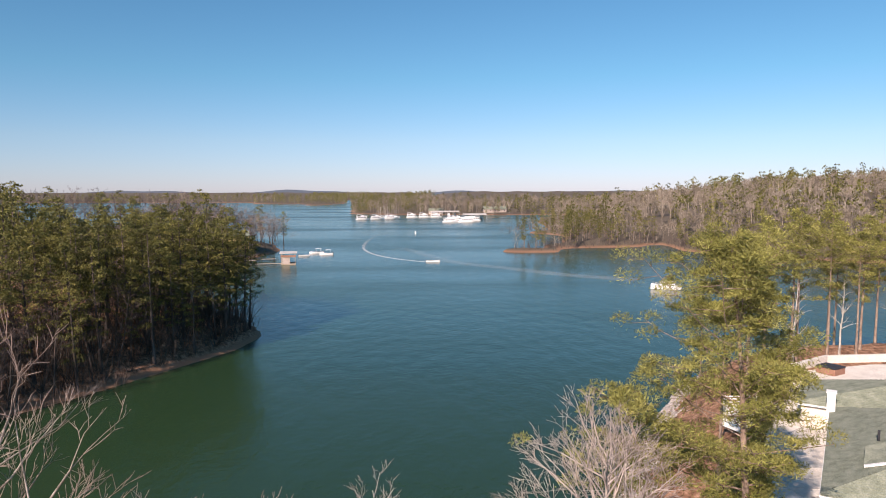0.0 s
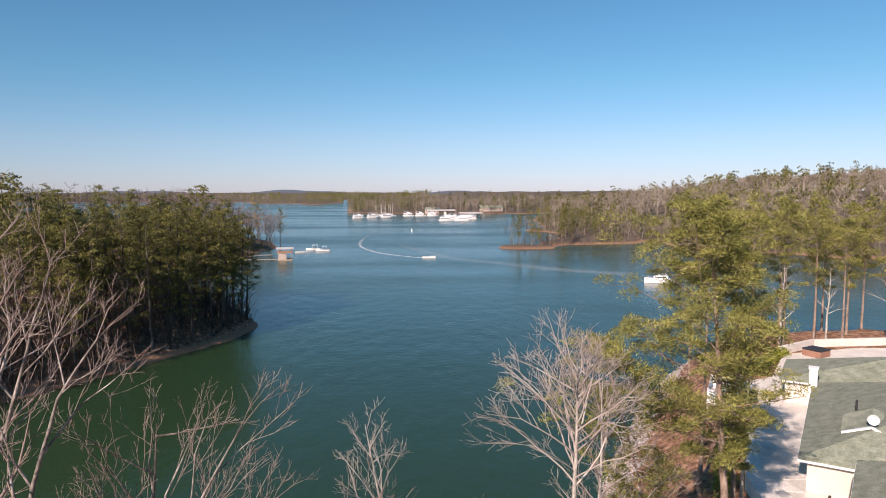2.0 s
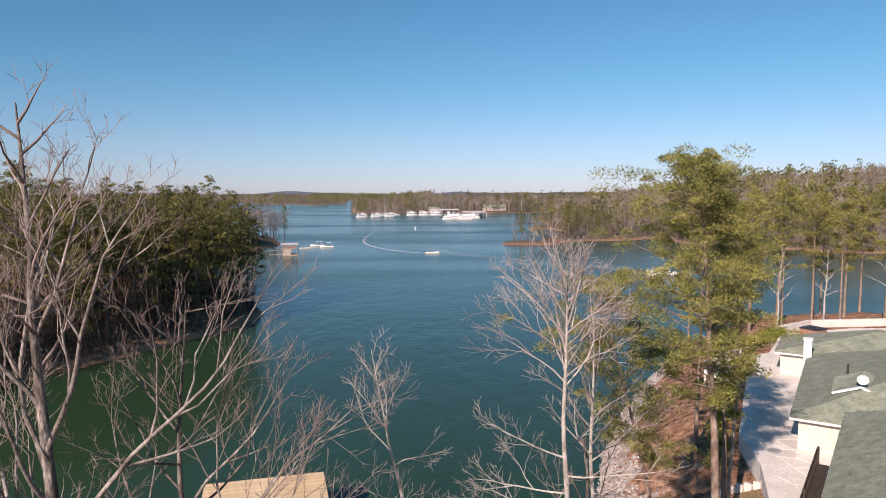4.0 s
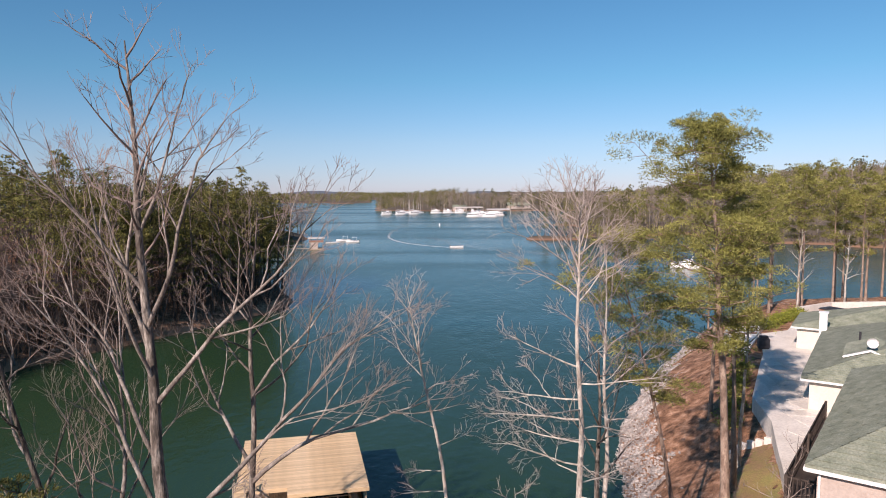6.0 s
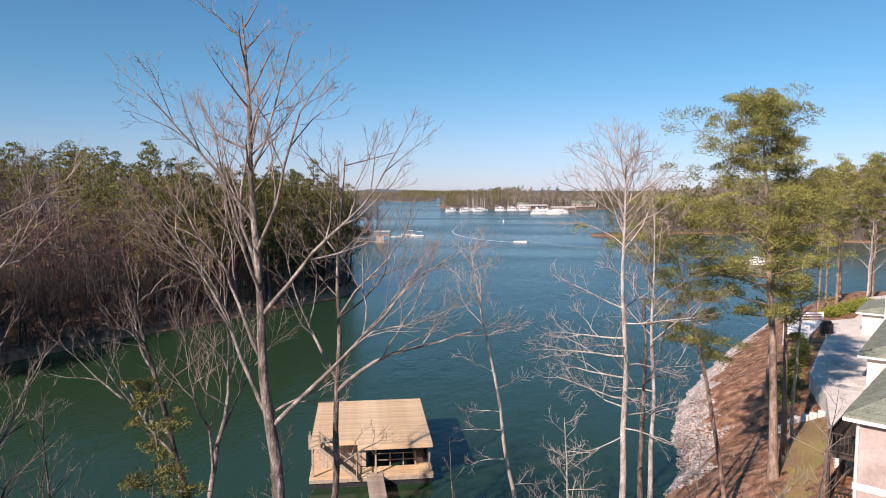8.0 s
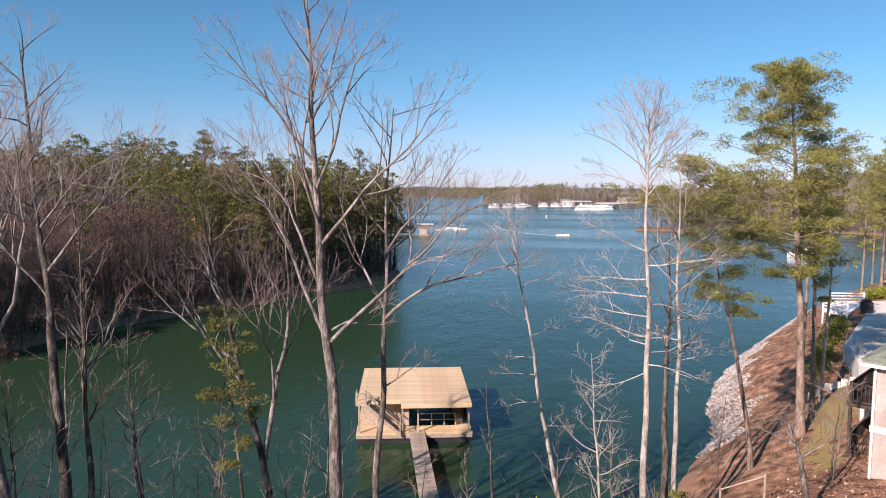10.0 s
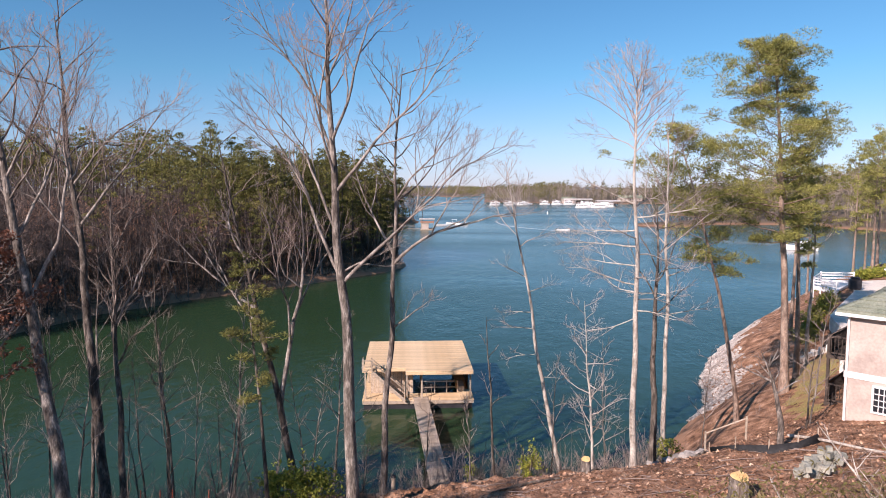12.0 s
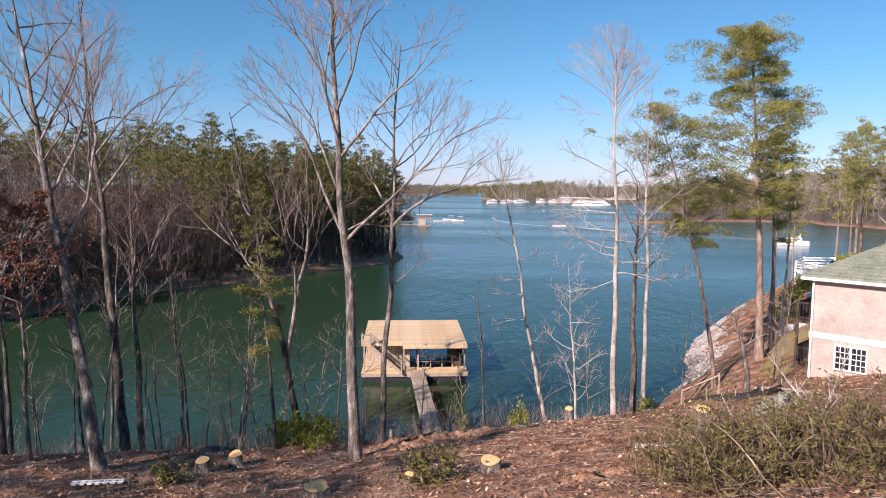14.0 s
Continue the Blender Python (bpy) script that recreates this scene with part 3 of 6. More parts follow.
# ---- woods ----
def tree(name, geos, mats, m, label, category, group="", names=("trunk", "crown")):
    ob = empty(name, m, label, category, group)
    for n, g, mt in zip(names, geos, mats):
        part(n, g, mt, ob)
    return ob


WRNG = random.Random(5)
PINES = [pine_tree(20 + i, 20, 0.24, crown_from=0.2 + 0.07 * (i % 4), reach=0.17 + 0.012 * (i % 3), boughs=32, per=4, lobe=0.9, blades=30, leaf=0.36, width=0.22, sides=5, segs=3, gap=0.2, top_round=0.5, flat=0.6) for i in range(6)]
BARES = [far_bare(40 + i, 17, 0.15, 12, 6, 0.95) for i in range(5)]
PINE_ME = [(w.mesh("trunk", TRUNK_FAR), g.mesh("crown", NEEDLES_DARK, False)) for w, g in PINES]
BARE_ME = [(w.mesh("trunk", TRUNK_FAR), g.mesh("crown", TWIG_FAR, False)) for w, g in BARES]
LOW_PINES = [pine_tree(60 + i, 18, 0.2, crown_from=0.36, reach=0.19, boughs=15, per=2, lobe=1.3, blades=24, leaf=0.5, sides=3, segs=2, gap=0.1, flat=0.7) for i in range(3)]
LOW_BARES = [far_bare(70 + i, 16, 0.17, 8, 4, 1.8) for i in range(3)]
SHORE_PINE_ME = [(w.mesh("trunk", BARK_PINE), g.mesh("crown", NEEDLES_SUN, False)) for w, g in [pine_tree(65 + i, 17, 0.18, crown_from=0.08 + 0.09 * i, reach=0.2, boughs=18, per=2, lobe=1.2, blades=17, leaf=0.6, sides=3, segs=2, gap=0.1, flat=0.75) for i in range(4)]]
SHORE_BARE_ME = [(w.mesh("trunk", TRUNK_SUN), g.mesh("crown", TWIG_SUN, False)) for w, g in [far_bare(75 + i, 16, 0.14, 8, 4, 2.0) for i in range(4)]]


def far_pine(seed):
    """A pine at the far end of the lake: a bole and a dozen foliage clumps round it."""
    rng = np.random.default_rng(seed)
    wood, crown = Geo(), Geo()
    tube(wood, [(0, 0, -1), (0, 0, 15)], [0.2, 0.1], 3)
    t = np.linspace(0.1, 0.96, 12)
    rad = 4.2 * np.sin(np.clip((t + 0.1) * 1.6, 0, 1.4)) * (1.12 - t) * rng.uniform(0.5, 1.5, 12)
    a = np.arange(12) * 2.4 + rng.uniform(-0.5, 0.5, 12)
    lobes(crown, rng, np.stack([rad * np.cos(a), rad * np.sin(a), 18 * t], -1), rng.uniform(1.5, 2.6, 12), 10, 1.3, 0.7, 0.34, 0.2)
    return wood, crown


def far_hardwood(seed):
    """A leafless tree at the far end of the lake: a pale forked bole and sprays of fine twigs."""
    rng = np.random.default_rng(seed)
    wood, crown = Geo(), Geo()
    tube(wood, [(0, 0, -1), (rng.normal(0, 0.3), rng.normal(0, 0.3), 7), (rng.normal(0, 0.6), rng.normal(0, 0.6), 14)], [0.2, 0.16, 0.07], 3)
    n = 13
    z = rng.uniform(4.5, 10, n)
    a = np.arange(n) * 2.4 + rng.uniform(-0.4, 0.4, n)
    for i in range(n):
        way = np.array((math.cos(a[i]) * 0.42, math.sin(a[i]) * 0.42, 1.0))
        ln = (15.5 - z[i]) * rng.uniform(0.45, 0.85)
        tip = np.array((0, 0, z[i])) + way * ln
        tube(wood, [(0, 0, z[i]), tip], [0.1, 0.04], 3)
        tufts(crown, rng, [tip, tip - way * ln * 0.3], 2.2, 5, 1.3, 0.07)
    return wood, crown


FAR_PINES = [far_pine(80 + i) for i in range(3)]
FAR_BARES = [far_hardwood(90 + i) for i in range(3)]


def arrays2(pair):
    return pair[0].arrays(), pair[1].arrays()


LOW_PINES, LOW_BARES = [arrays2(p) for p in LOW_PINES], [arrays2(p) for p in LOW_BARES]
FAR_PINES, FAR_BARES = [arrays2(p) for p in FAR_PINES], [arrays2(p) for p in FAR_BARES]


def spots(poly, box4, n, d0, d1, gap, seed):
    """Places inside an outline, between two depths from the shore, no closer than gap."""
    rng = np.random.default_rng(seed)
    x0, x1, y0, y1 = box4
    X, Y = rng.uniform(x0, x1, n * 60), rng.uniform(y0, y1, n * 60)
    d = inside_depth(poly, X, Y)
    ok = (d > d0) & (d < d1)
    kept = []
    cells = {}
    for x, y in zip(X[ok], Y[ok]):
        c = (int(x // gap), int(y // gap))
        if all((x - a) ** 2 + (y - b) ** 2 > gap * gap for i in (-1, 0, 1) for j in (-1, 0, 1) for a, b in cells.get((c[0] + i, c[1] + j), ())):
            cells.setdefault(c, []).append((x, y))
            kept.append((x, y))
            if len(kept) == n:
                break
    return kept


def plant(places, pine_share, group, scale=(0.75, 1.15), pine_label="", bare_label="", kinds=(PINE_ME, BARE_ME)):
    for (x, y), z in zip(places, gzs(places)):
        s = WRNG.uniform(*scale)
        m = pose(x, y, z - 0.2, WRNG.uniform(-3, 3), WRNG.uniform(-3, 3), WRNG.uniform(0, 360)) @ Matrix.Diagonal((s, s, s * WRNG.uniform(0.9, 1.1), 1))
        if WRNG.random() < pine_share(x, y):
            me, name, lab, cat = kinds[0][WRNG.randrange(len(kinds[0]))], "pine_tree", pine_label, "pine tree"
        else:
            me, name, lab, cat = kinds[1][WRNG.randrange(len(kinds[1]))], "bare_tree", bare_label, "tree"
        ob = empty(name, m, lab, cat, group)
        part("trunk", me[0], None, ob)
        part("crown", me[1], None, ob)


def thicket(name, places, pine_share, label, scale=(0.7, 1.15), kinds=(LOW_PINES, LOW_BARES), mats=None):
    wood, pines, twigs = Geo(), Geo(), Geo()
    for (x, y), z in zip(places, gzs(places) - 0.3):
        s, a = WRNG.uniform(*scale), WRNG.uniform(0, 6.28)
        if WRNG.random() < pine_share(x, y):
            p = kinds[0][WRNG.randrange(3)]
            scatter(wood, p[0], x, y, z, s, a)
            scatter(pines, p[1], x, y, z, s, a)
        else:
            p = kinds[1][WRNG.randrange(3)]
            scatter(wood, p[0], x, y, z, s, a)
            scatter(twigs, p[1], x, y, z, s, a)
    ob = tagged(empty(name, Matrix(), label, "woods"), kind="stuff")
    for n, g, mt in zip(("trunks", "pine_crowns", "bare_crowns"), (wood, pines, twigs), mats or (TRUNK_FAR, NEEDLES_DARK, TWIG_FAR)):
        if g.n:
            part(n, g, mt, ob, kind="stuff", smooth=False)


def noise_share(base, amp, s):
    return lambda x, y: base + amp * float(waves(np.array(x), np.array(y), s))


# left hillside: front trees one by one, the rest joined
FARK = (FAR_PINES, FAR_BARES)
# far-shore set: sunlight is painted into its trunk and twig tones
SUNLIT = (TRUNK_SUN, NEEDLES_SUN, TWIG_SUN)
def hill_pines(x, y):
    """Pines stand on the far half and on the crest of the hill, hardwoods on the slope at the cove's head."""
    if y < 1.317 * (0.93 - x) - 9:
        return 0.85 if x < -112 else 0.05
    return 0.86 + 0.15 * float(waves(np.array(x), np.array(y), 17))


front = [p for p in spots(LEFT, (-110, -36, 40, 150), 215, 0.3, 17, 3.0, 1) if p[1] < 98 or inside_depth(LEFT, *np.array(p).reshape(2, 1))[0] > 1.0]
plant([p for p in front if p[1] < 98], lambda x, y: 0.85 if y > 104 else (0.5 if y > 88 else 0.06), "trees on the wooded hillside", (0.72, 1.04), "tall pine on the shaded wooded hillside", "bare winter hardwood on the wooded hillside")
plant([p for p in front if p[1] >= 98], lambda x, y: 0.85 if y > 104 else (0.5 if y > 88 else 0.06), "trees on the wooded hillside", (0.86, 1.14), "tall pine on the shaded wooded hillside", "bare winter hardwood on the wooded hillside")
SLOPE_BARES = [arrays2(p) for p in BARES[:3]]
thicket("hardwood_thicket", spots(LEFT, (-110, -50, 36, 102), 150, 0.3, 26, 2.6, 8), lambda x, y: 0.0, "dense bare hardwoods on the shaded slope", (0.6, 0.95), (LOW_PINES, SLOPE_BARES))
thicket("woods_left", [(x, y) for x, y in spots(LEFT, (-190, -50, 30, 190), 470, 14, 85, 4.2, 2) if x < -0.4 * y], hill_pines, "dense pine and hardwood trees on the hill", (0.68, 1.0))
thicket("woods_spit", [p for p in spots(LEFT, (-190, -72, 245, 365), 130, 1.5, 70, 5.2, 3) if abs(p[0] / p[1] + 0.305) > 0.022 or p[1] > 300], noise_share(0.06, 0.05, 20), "bare hardwood trees on the low spit", (0.7, 1.1))
open_view = lambda p: not (p[1] < 291 and abs(p[0] / p[1] + 0.305) < 0.022) and abs(p[0] + 91) + abs(p[1] - 292) > 9
thicket("woods_on_spit", [p for p in spots(LEFT, (-118, -74, 252, 335), 130, 0.6, 40, 3.2, 23) if open_view(p)], noise_share(0.03, 0.03, 20), "tall bare hardwoods round a lake house", (0.85, 1.15), (LOW_PINES, SLOPE_BARES), (TRUNK_FAR, NEEDLES_SUN, TWIG))
plant([(-79.5, 333.0)], lambda x, y: 1.0, "", (0.85, 0.86), "lone dark pine at the tip of the low spit")
# trees out of view, added to cast shade on the left hillside
thicket("unseen_shade_woods", spots(LEFT, (-175, -68, -70, 48), 130, 2, 80, 4.6, 13), noise_share(0.5, 0.2, 17), "unseen dense trees added to shade the left hillside", (0.95, 1.3))
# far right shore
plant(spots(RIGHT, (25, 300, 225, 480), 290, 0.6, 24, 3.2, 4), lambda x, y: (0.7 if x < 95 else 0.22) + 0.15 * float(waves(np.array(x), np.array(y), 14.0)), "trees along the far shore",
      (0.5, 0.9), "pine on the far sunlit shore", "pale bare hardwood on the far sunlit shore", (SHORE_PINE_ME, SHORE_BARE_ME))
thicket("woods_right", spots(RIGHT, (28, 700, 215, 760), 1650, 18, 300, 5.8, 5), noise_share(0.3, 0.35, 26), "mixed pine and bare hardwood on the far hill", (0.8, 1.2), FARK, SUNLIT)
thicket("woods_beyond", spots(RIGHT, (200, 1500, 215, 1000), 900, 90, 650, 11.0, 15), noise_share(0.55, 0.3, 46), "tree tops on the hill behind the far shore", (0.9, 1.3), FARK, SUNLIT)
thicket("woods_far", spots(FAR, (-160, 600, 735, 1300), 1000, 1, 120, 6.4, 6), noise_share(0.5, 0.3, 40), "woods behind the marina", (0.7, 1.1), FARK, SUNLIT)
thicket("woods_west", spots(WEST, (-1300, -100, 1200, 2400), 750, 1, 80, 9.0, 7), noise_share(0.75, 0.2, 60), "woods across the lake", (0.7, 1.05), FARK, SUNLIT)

# distant ridge on the horizon, its haze painted into the colour
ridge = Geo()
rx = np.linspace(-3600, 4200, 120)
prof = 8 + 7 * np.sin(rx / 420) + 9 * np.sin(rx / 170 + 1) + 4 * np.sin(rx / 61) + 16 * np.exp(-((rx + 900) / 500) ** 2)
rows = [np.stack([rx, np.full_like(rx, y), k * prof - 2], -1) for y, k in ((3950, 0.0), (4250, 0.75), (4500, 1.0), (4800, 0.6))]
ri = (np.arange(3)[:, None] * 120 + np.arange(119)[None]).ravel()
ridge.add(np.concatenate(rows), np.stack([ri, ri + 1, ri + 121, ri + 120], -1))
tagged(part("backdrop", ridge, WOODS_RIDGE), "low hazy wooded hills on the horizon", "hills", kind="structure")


# ---- trees on the near bank ----
def hero(name, x, y, top, r, seed, bark, label, lean=(0, 0), bow=(0, 0), limbs=(), sink=0.25, **kw):
    """A leafless tree on the bank with its bole, main limbs and twigs; top is the height of its tip."""
    z = gz(x, y) - sink
    h = top - z
    line = [(0, 0, 0), (0.3 * lean[0] + bow[0], 0.3 * lean[1] + bow[1], 0.33 * h), (0.62 * lean[0] + bow[0], 0.62 * lean[1] + bow[1], 0.64 * h), (lean[0], lean[1], h)]
    bole, big, twigs = bare_tree(seed, line, r, limbs, **kw)
    ob = empty(name, pose(x, y, z), label, "tree", "bare trees on the near bank")
    part("trunk", bole, bark, ob)
    for g in big:
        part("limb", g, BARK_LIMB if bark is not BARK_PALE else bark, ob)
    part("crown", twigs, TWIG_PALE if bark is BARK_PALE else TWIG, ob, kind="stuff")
    return ob


hero("bare_tree", -16.0, 5.0, 25.6, 0.25, 101, BARK_GREY, "tall leafless hardwood leaning on the bank", (-5.5, 2.5), limbs=((0.42, 40, 72, 8.6, 0.075), (0.55, 60, 58, 7, 0.06), (0.52, 170, 62, 7, 0.06), (0.66, 10, 62, 5.5, 0.05)), crown_from=0.62, crown_n=12, crown_len=0.22, depth=5, dens=0.9, thin=0.04)
hero("bare_tree", -19.3, 11.0, 26.0, 0.26, 102, BARK_DARK, "tall leafless hardwood with dark bark on the bank", (-3.6, 2.4), limbs=((0.6, 20, 56, 7.5, 0.07), (0.68, 35, 52, 6, 0.055), (0.55, 200, 60, 6, 0.06)), crown_from=0.64, crown_n=12, crown_len=0.2, depth=5, dens=0.9, thin=0.04)
hero("bare_tree", -18.7, 11.3, 18.0, 0.17, 103, BARK_DARK, "slim leafless hardwood beside a larger tree", (-1.6, 2.0), limbs=((0.6, 60, 60, 4, 0.06),))
hero("bare_tree", -22.0, 6.5, 20.0, 0.16, 113, BARK_DARK, "leafless hardwood at the edge of the bank", (-0.8, 1.0), limbs=((0.5, 20, 60, 5, 0.07),))
hero("bare_tree", -11.5, 15.0, 20.0, 0.2, 104, BARK_DARK, "leafless forked hardwood on the bank", (-3.0, -2.0), limbs=((0.33, 20, 78, 10.5, 0.13), (0.6, 175, 28, 5.4, 0.07), (0.55, 190, 50, 4.5, 0.06), (0.74, 160, 40, 4, 0.05)), crown_from=0.66, crown_n=6, crown_len=0.2, depth=5, dens=0.7)
hero("bare_tree", -7.0, 9.6, 26.9, 0.26, 105, BARK_GREY, "tall leafless oak with spreading limbs on the bank", (-1.4, 0.9), (0, 0.1), limbs=(
    (0.44, 2, 47, 8.6, 0.075), (0.45, 176, 62, 7.4, 0.07), (0.54, 205, 66, 6.6, 0.06), (0.61, 8, 50, 6.8, 0.07), (0.66, 160, 66, 6.0, 0.06), (0.7, 330, 60, 5.8, 0.06), (0.74, 190, 62, 5.0, 0.05),
    (0.46, 20, 36, 2.4, 0.045), (0.64, 265, 66, 5.4, 0.05), (0.8, 20, 60, 4.2, 0.04), (0.82, 100, 64, 3.8, 0.035)), crown_from=0.76, crown_n=14, crown_len=0.12, depth=5, dens=0.9, lift=0.045, thin=0.03)
hero("bare_tree", -6.9, 13.3, 22.6, 0.16, 106, BARK_GREY, "slender leafless hardwood with an open crown", (1.4, -1.6), limbs=((0.6, 4, 46, 6.0, 0.075), (0.62, 165, 64, 5, 0.06), (0.74, -10, 56, 4.2, 0.045), (0.44, -20, 35, 2.6, 0.035)), crown_from=0.72, crown_n=9, crown_len=0.2, depth=5, dens=0.8)
for i, (x, y, top, r) in enumerate([(-21.4, 12.4, 15.0, 0.1), (-17.4, 13.0, 14.0, 0.09), (-14.9, 14.2, 12.5, 0.08), (-23.0, 8.0, 16.0, 0.12), (-10.3, 15.6, 11.5, 0.07), (-20.2, 9.2, 13.0, 0.07), (-18.4, 8.0, 11.0, 0.055), (-15.6, 10.6, 12.0, 0.06), (-13.6, 11.4, 10.0, 0.05), (-21.6, 5.2, 12.5, 0.07), (-12.6, 9.6, 8.6, 0.045), (-17.6, 11.4, 10.0, 0.05), (-10.4, 13.0, 9.4, 0.045)]):
    hero("bare_tree", x, y, top, r, 130 + i, BARK_DARK if i % 2 else BARK_GREY, "slim leafless tree at the edge of the bank", ((-1) ** i * 0.8, 0.4), crown_from=0.45, crown_n=12, crown_len=0.22, depth=4, dens=0.7)
hero("dead_tree", -2.2, 16.6, 11.8, 0.07, 107, BARK_DARK, "thin dead tree with broken twigs", (-0.4, -0.6), crown_n=6, crown_len=0.14, depth=3)
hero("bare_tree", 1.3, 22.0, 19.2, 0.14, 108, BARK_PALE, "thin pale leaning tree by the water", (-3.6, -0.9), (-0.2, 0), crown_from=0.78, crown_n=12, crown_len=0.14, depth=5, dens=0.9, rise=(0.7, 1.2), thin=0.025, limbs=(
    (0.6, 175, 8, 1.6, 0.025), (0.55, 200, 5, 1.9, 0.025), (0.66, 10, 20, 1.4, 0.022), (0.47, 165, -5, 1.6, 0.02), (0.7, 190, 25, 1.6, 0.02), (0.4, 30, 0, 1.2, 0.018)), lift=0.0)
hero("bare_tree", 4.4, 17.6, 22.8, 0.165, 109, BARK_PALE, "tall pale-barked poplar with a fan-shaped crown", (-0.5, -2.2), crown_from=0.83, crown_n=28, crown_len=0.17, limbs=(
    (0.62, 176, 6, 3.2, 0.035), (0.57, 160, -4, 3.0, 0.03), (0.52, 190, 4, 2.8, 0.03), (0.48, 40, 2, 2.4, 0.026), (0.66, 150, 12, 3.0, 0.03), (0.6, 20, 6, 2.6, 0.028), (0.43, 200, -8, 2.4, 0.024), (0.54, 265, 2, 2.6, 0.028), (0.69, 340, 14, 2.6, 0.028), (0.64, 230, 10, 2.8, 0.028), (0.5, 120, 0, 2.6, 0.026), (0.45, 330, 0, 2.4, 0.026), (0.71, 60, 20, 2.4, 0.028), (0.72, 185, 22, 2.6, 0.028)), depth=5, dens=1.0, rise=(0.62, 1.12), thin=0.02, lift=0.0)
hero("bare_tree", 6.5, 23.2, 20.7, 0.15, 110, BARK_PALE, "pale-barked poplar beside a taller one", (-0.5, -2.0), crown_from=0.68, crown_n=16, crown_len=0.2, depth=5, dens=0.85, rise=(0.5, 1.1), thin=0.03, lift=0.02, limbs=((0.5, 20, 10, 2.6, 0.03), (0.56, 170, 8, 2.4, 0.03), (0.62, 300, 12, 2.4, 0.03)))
hero("bare_tree", 5.55, 20.0, 17.0, 0.19, 111, BARK_DARK, "dark-barked tree between the poplars", (-0.2, -0.6), crown_from=0.62, crown_n=10, crown_len=0.24, depth=5, dens=0.7, rise=(0.4, 1.0), thin=0.04)
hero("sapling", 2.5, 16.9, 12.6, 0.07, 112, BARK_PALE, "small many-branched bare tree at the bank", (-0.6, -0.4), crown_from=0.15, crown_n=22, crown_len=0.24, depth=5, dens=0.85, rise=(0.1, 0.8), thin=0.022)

def bank_pine(seed, x, y, top, r, label, lean=(0, 0), **kw):
    z = gz(x, y) - 0.3
    w, g = pine_tree(seed, top - z, r, lean=lean, **kw)
    return tree("pine_tree", (w, g), (BARK_PINE, NEEDLES), pose(x, y, z), label, "pine tree", "pines on the bank")


bank_pine(212, 14.5, 29.8, 26.4, 0.27, "tall pine with a tiered crown on the bank", (-1.5, 0.4), bias=0.2, crown_from=0.44, reach=0.245, boughs=62, per=8, lobe=0.7, blades=190, leaf=0.18, width=0.11, top_round=0.48, sides=10, gap=0.22, out=0.8, flat=0.75, extra=((0.56, 195, 5, 5.0), (0.64, 178, 8, 5.0), (0.84, 20, 25, 4.0), (0.88, 150, 30, 3.6), (0.83, 260, 25, 4.0), (0.92, 80, 40, 2.8), (0.9, 330, 35, 3.2), (0.8, 110, 20, 4.2)))
bank_pine(202, 11.3, 27.6, 21.0, 0.15, "small leaning pine with a tufted top", (-4.4, -2.6), crown_from=0.52, reach=0.22, boughs=34, per=6, lobe=0.66, blades=150, leaf=0.18, width=0.11, bias=0.3, gap=0.1, out=0.8, flat=0.7)
bank_pine(203, 16.0, 32.5, 20.0, 0.19, "slim pine beside a taller one", (-0.6, -0.5), crown_from=0.5, reach=0.14, boughs=20, per=4, lobe=0.6, flat=0.7, blades=100, leaf=0.23, width=0.12, gap=0.3, out=0.8)
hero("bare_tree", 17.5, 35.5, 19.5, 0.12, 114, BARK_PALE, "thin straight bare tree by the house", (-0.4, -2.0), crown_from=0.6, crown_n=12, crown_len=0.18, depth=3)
bank_pine(205, 19.5, 46.0, 21.0, 0.18, "pine with a bare trunk by the patio", (0.3, 0), crown_from=0.6, reach=0.16, boughs=22, per=4, lobe=0.7, blades=110, leaf=0.2, width=0.14, gap=0.3, out=0.8)

for i, (x, y) in enumerate([(-31, -22), (-26.5, -19), (-35, -15), (-23, -24), (-29, -13), (-38, -24)]):
    ob = empty("pine_tree", pose(x, y, gz(x, y) - 0.3, 0, 0, i * 61), "tall pine uphill of the clearing", "pine tree", "pines uphill of the clearing")
    part("trunk", PINE_ME[i % 6][0], None, ob)
    part("crown", PINE_ME[i % 6][1], None, ob)

# pines on the wooded point behind the house
POINT = [pine_tree(220 + i, 19, 0.2, crown_from=0.36 + 0.07 * i, reach=0.19, boughs=30, per=5, lobe=0.85, flat=0.7, blades=50, leaf=0.28, width=0.18, sides=7, gap=0.2, out=0.6) for i in range(4)]
POINT_ME = [(w.mesh("trunk", BARK_PINE), g.mesh("crown", NEEDLES, False)) for w, g in POINT]
for i, (x, y, h) in enumerate([(35, 75.5, 15), (38.5, 79, 17), (41, 84, 18), (44.3, 82.5, 18), (46.5, 88, 19), (49.4, 84.6, 17), (52.5, 90, 19), (54, 86, 16), (56, 88.4, 18), (59.5, 85, 19), (61, 93, 18), (64, 88, 19),
                               (68, 92, 18), (72, 88, 18), (77, 92, 19), (43, 93, 16), (31, 79, 14), (57, 96, 18), (66, 84, 17)]):
    k = h / 19
    ob = empty("pine_tree", pose(x, y, gz(x, y) - 0.2, 0, 0, i * 77) @ Matrix.Diagonal((k, k, k, 1)), "tall pine with a bare trunk on the point", "pine tree", "pines on the point")
    part("trunk", POINT_ME[i % 4][0], None, ob)
    part("crown", POINT_ME[i % 4][1], None, ob)
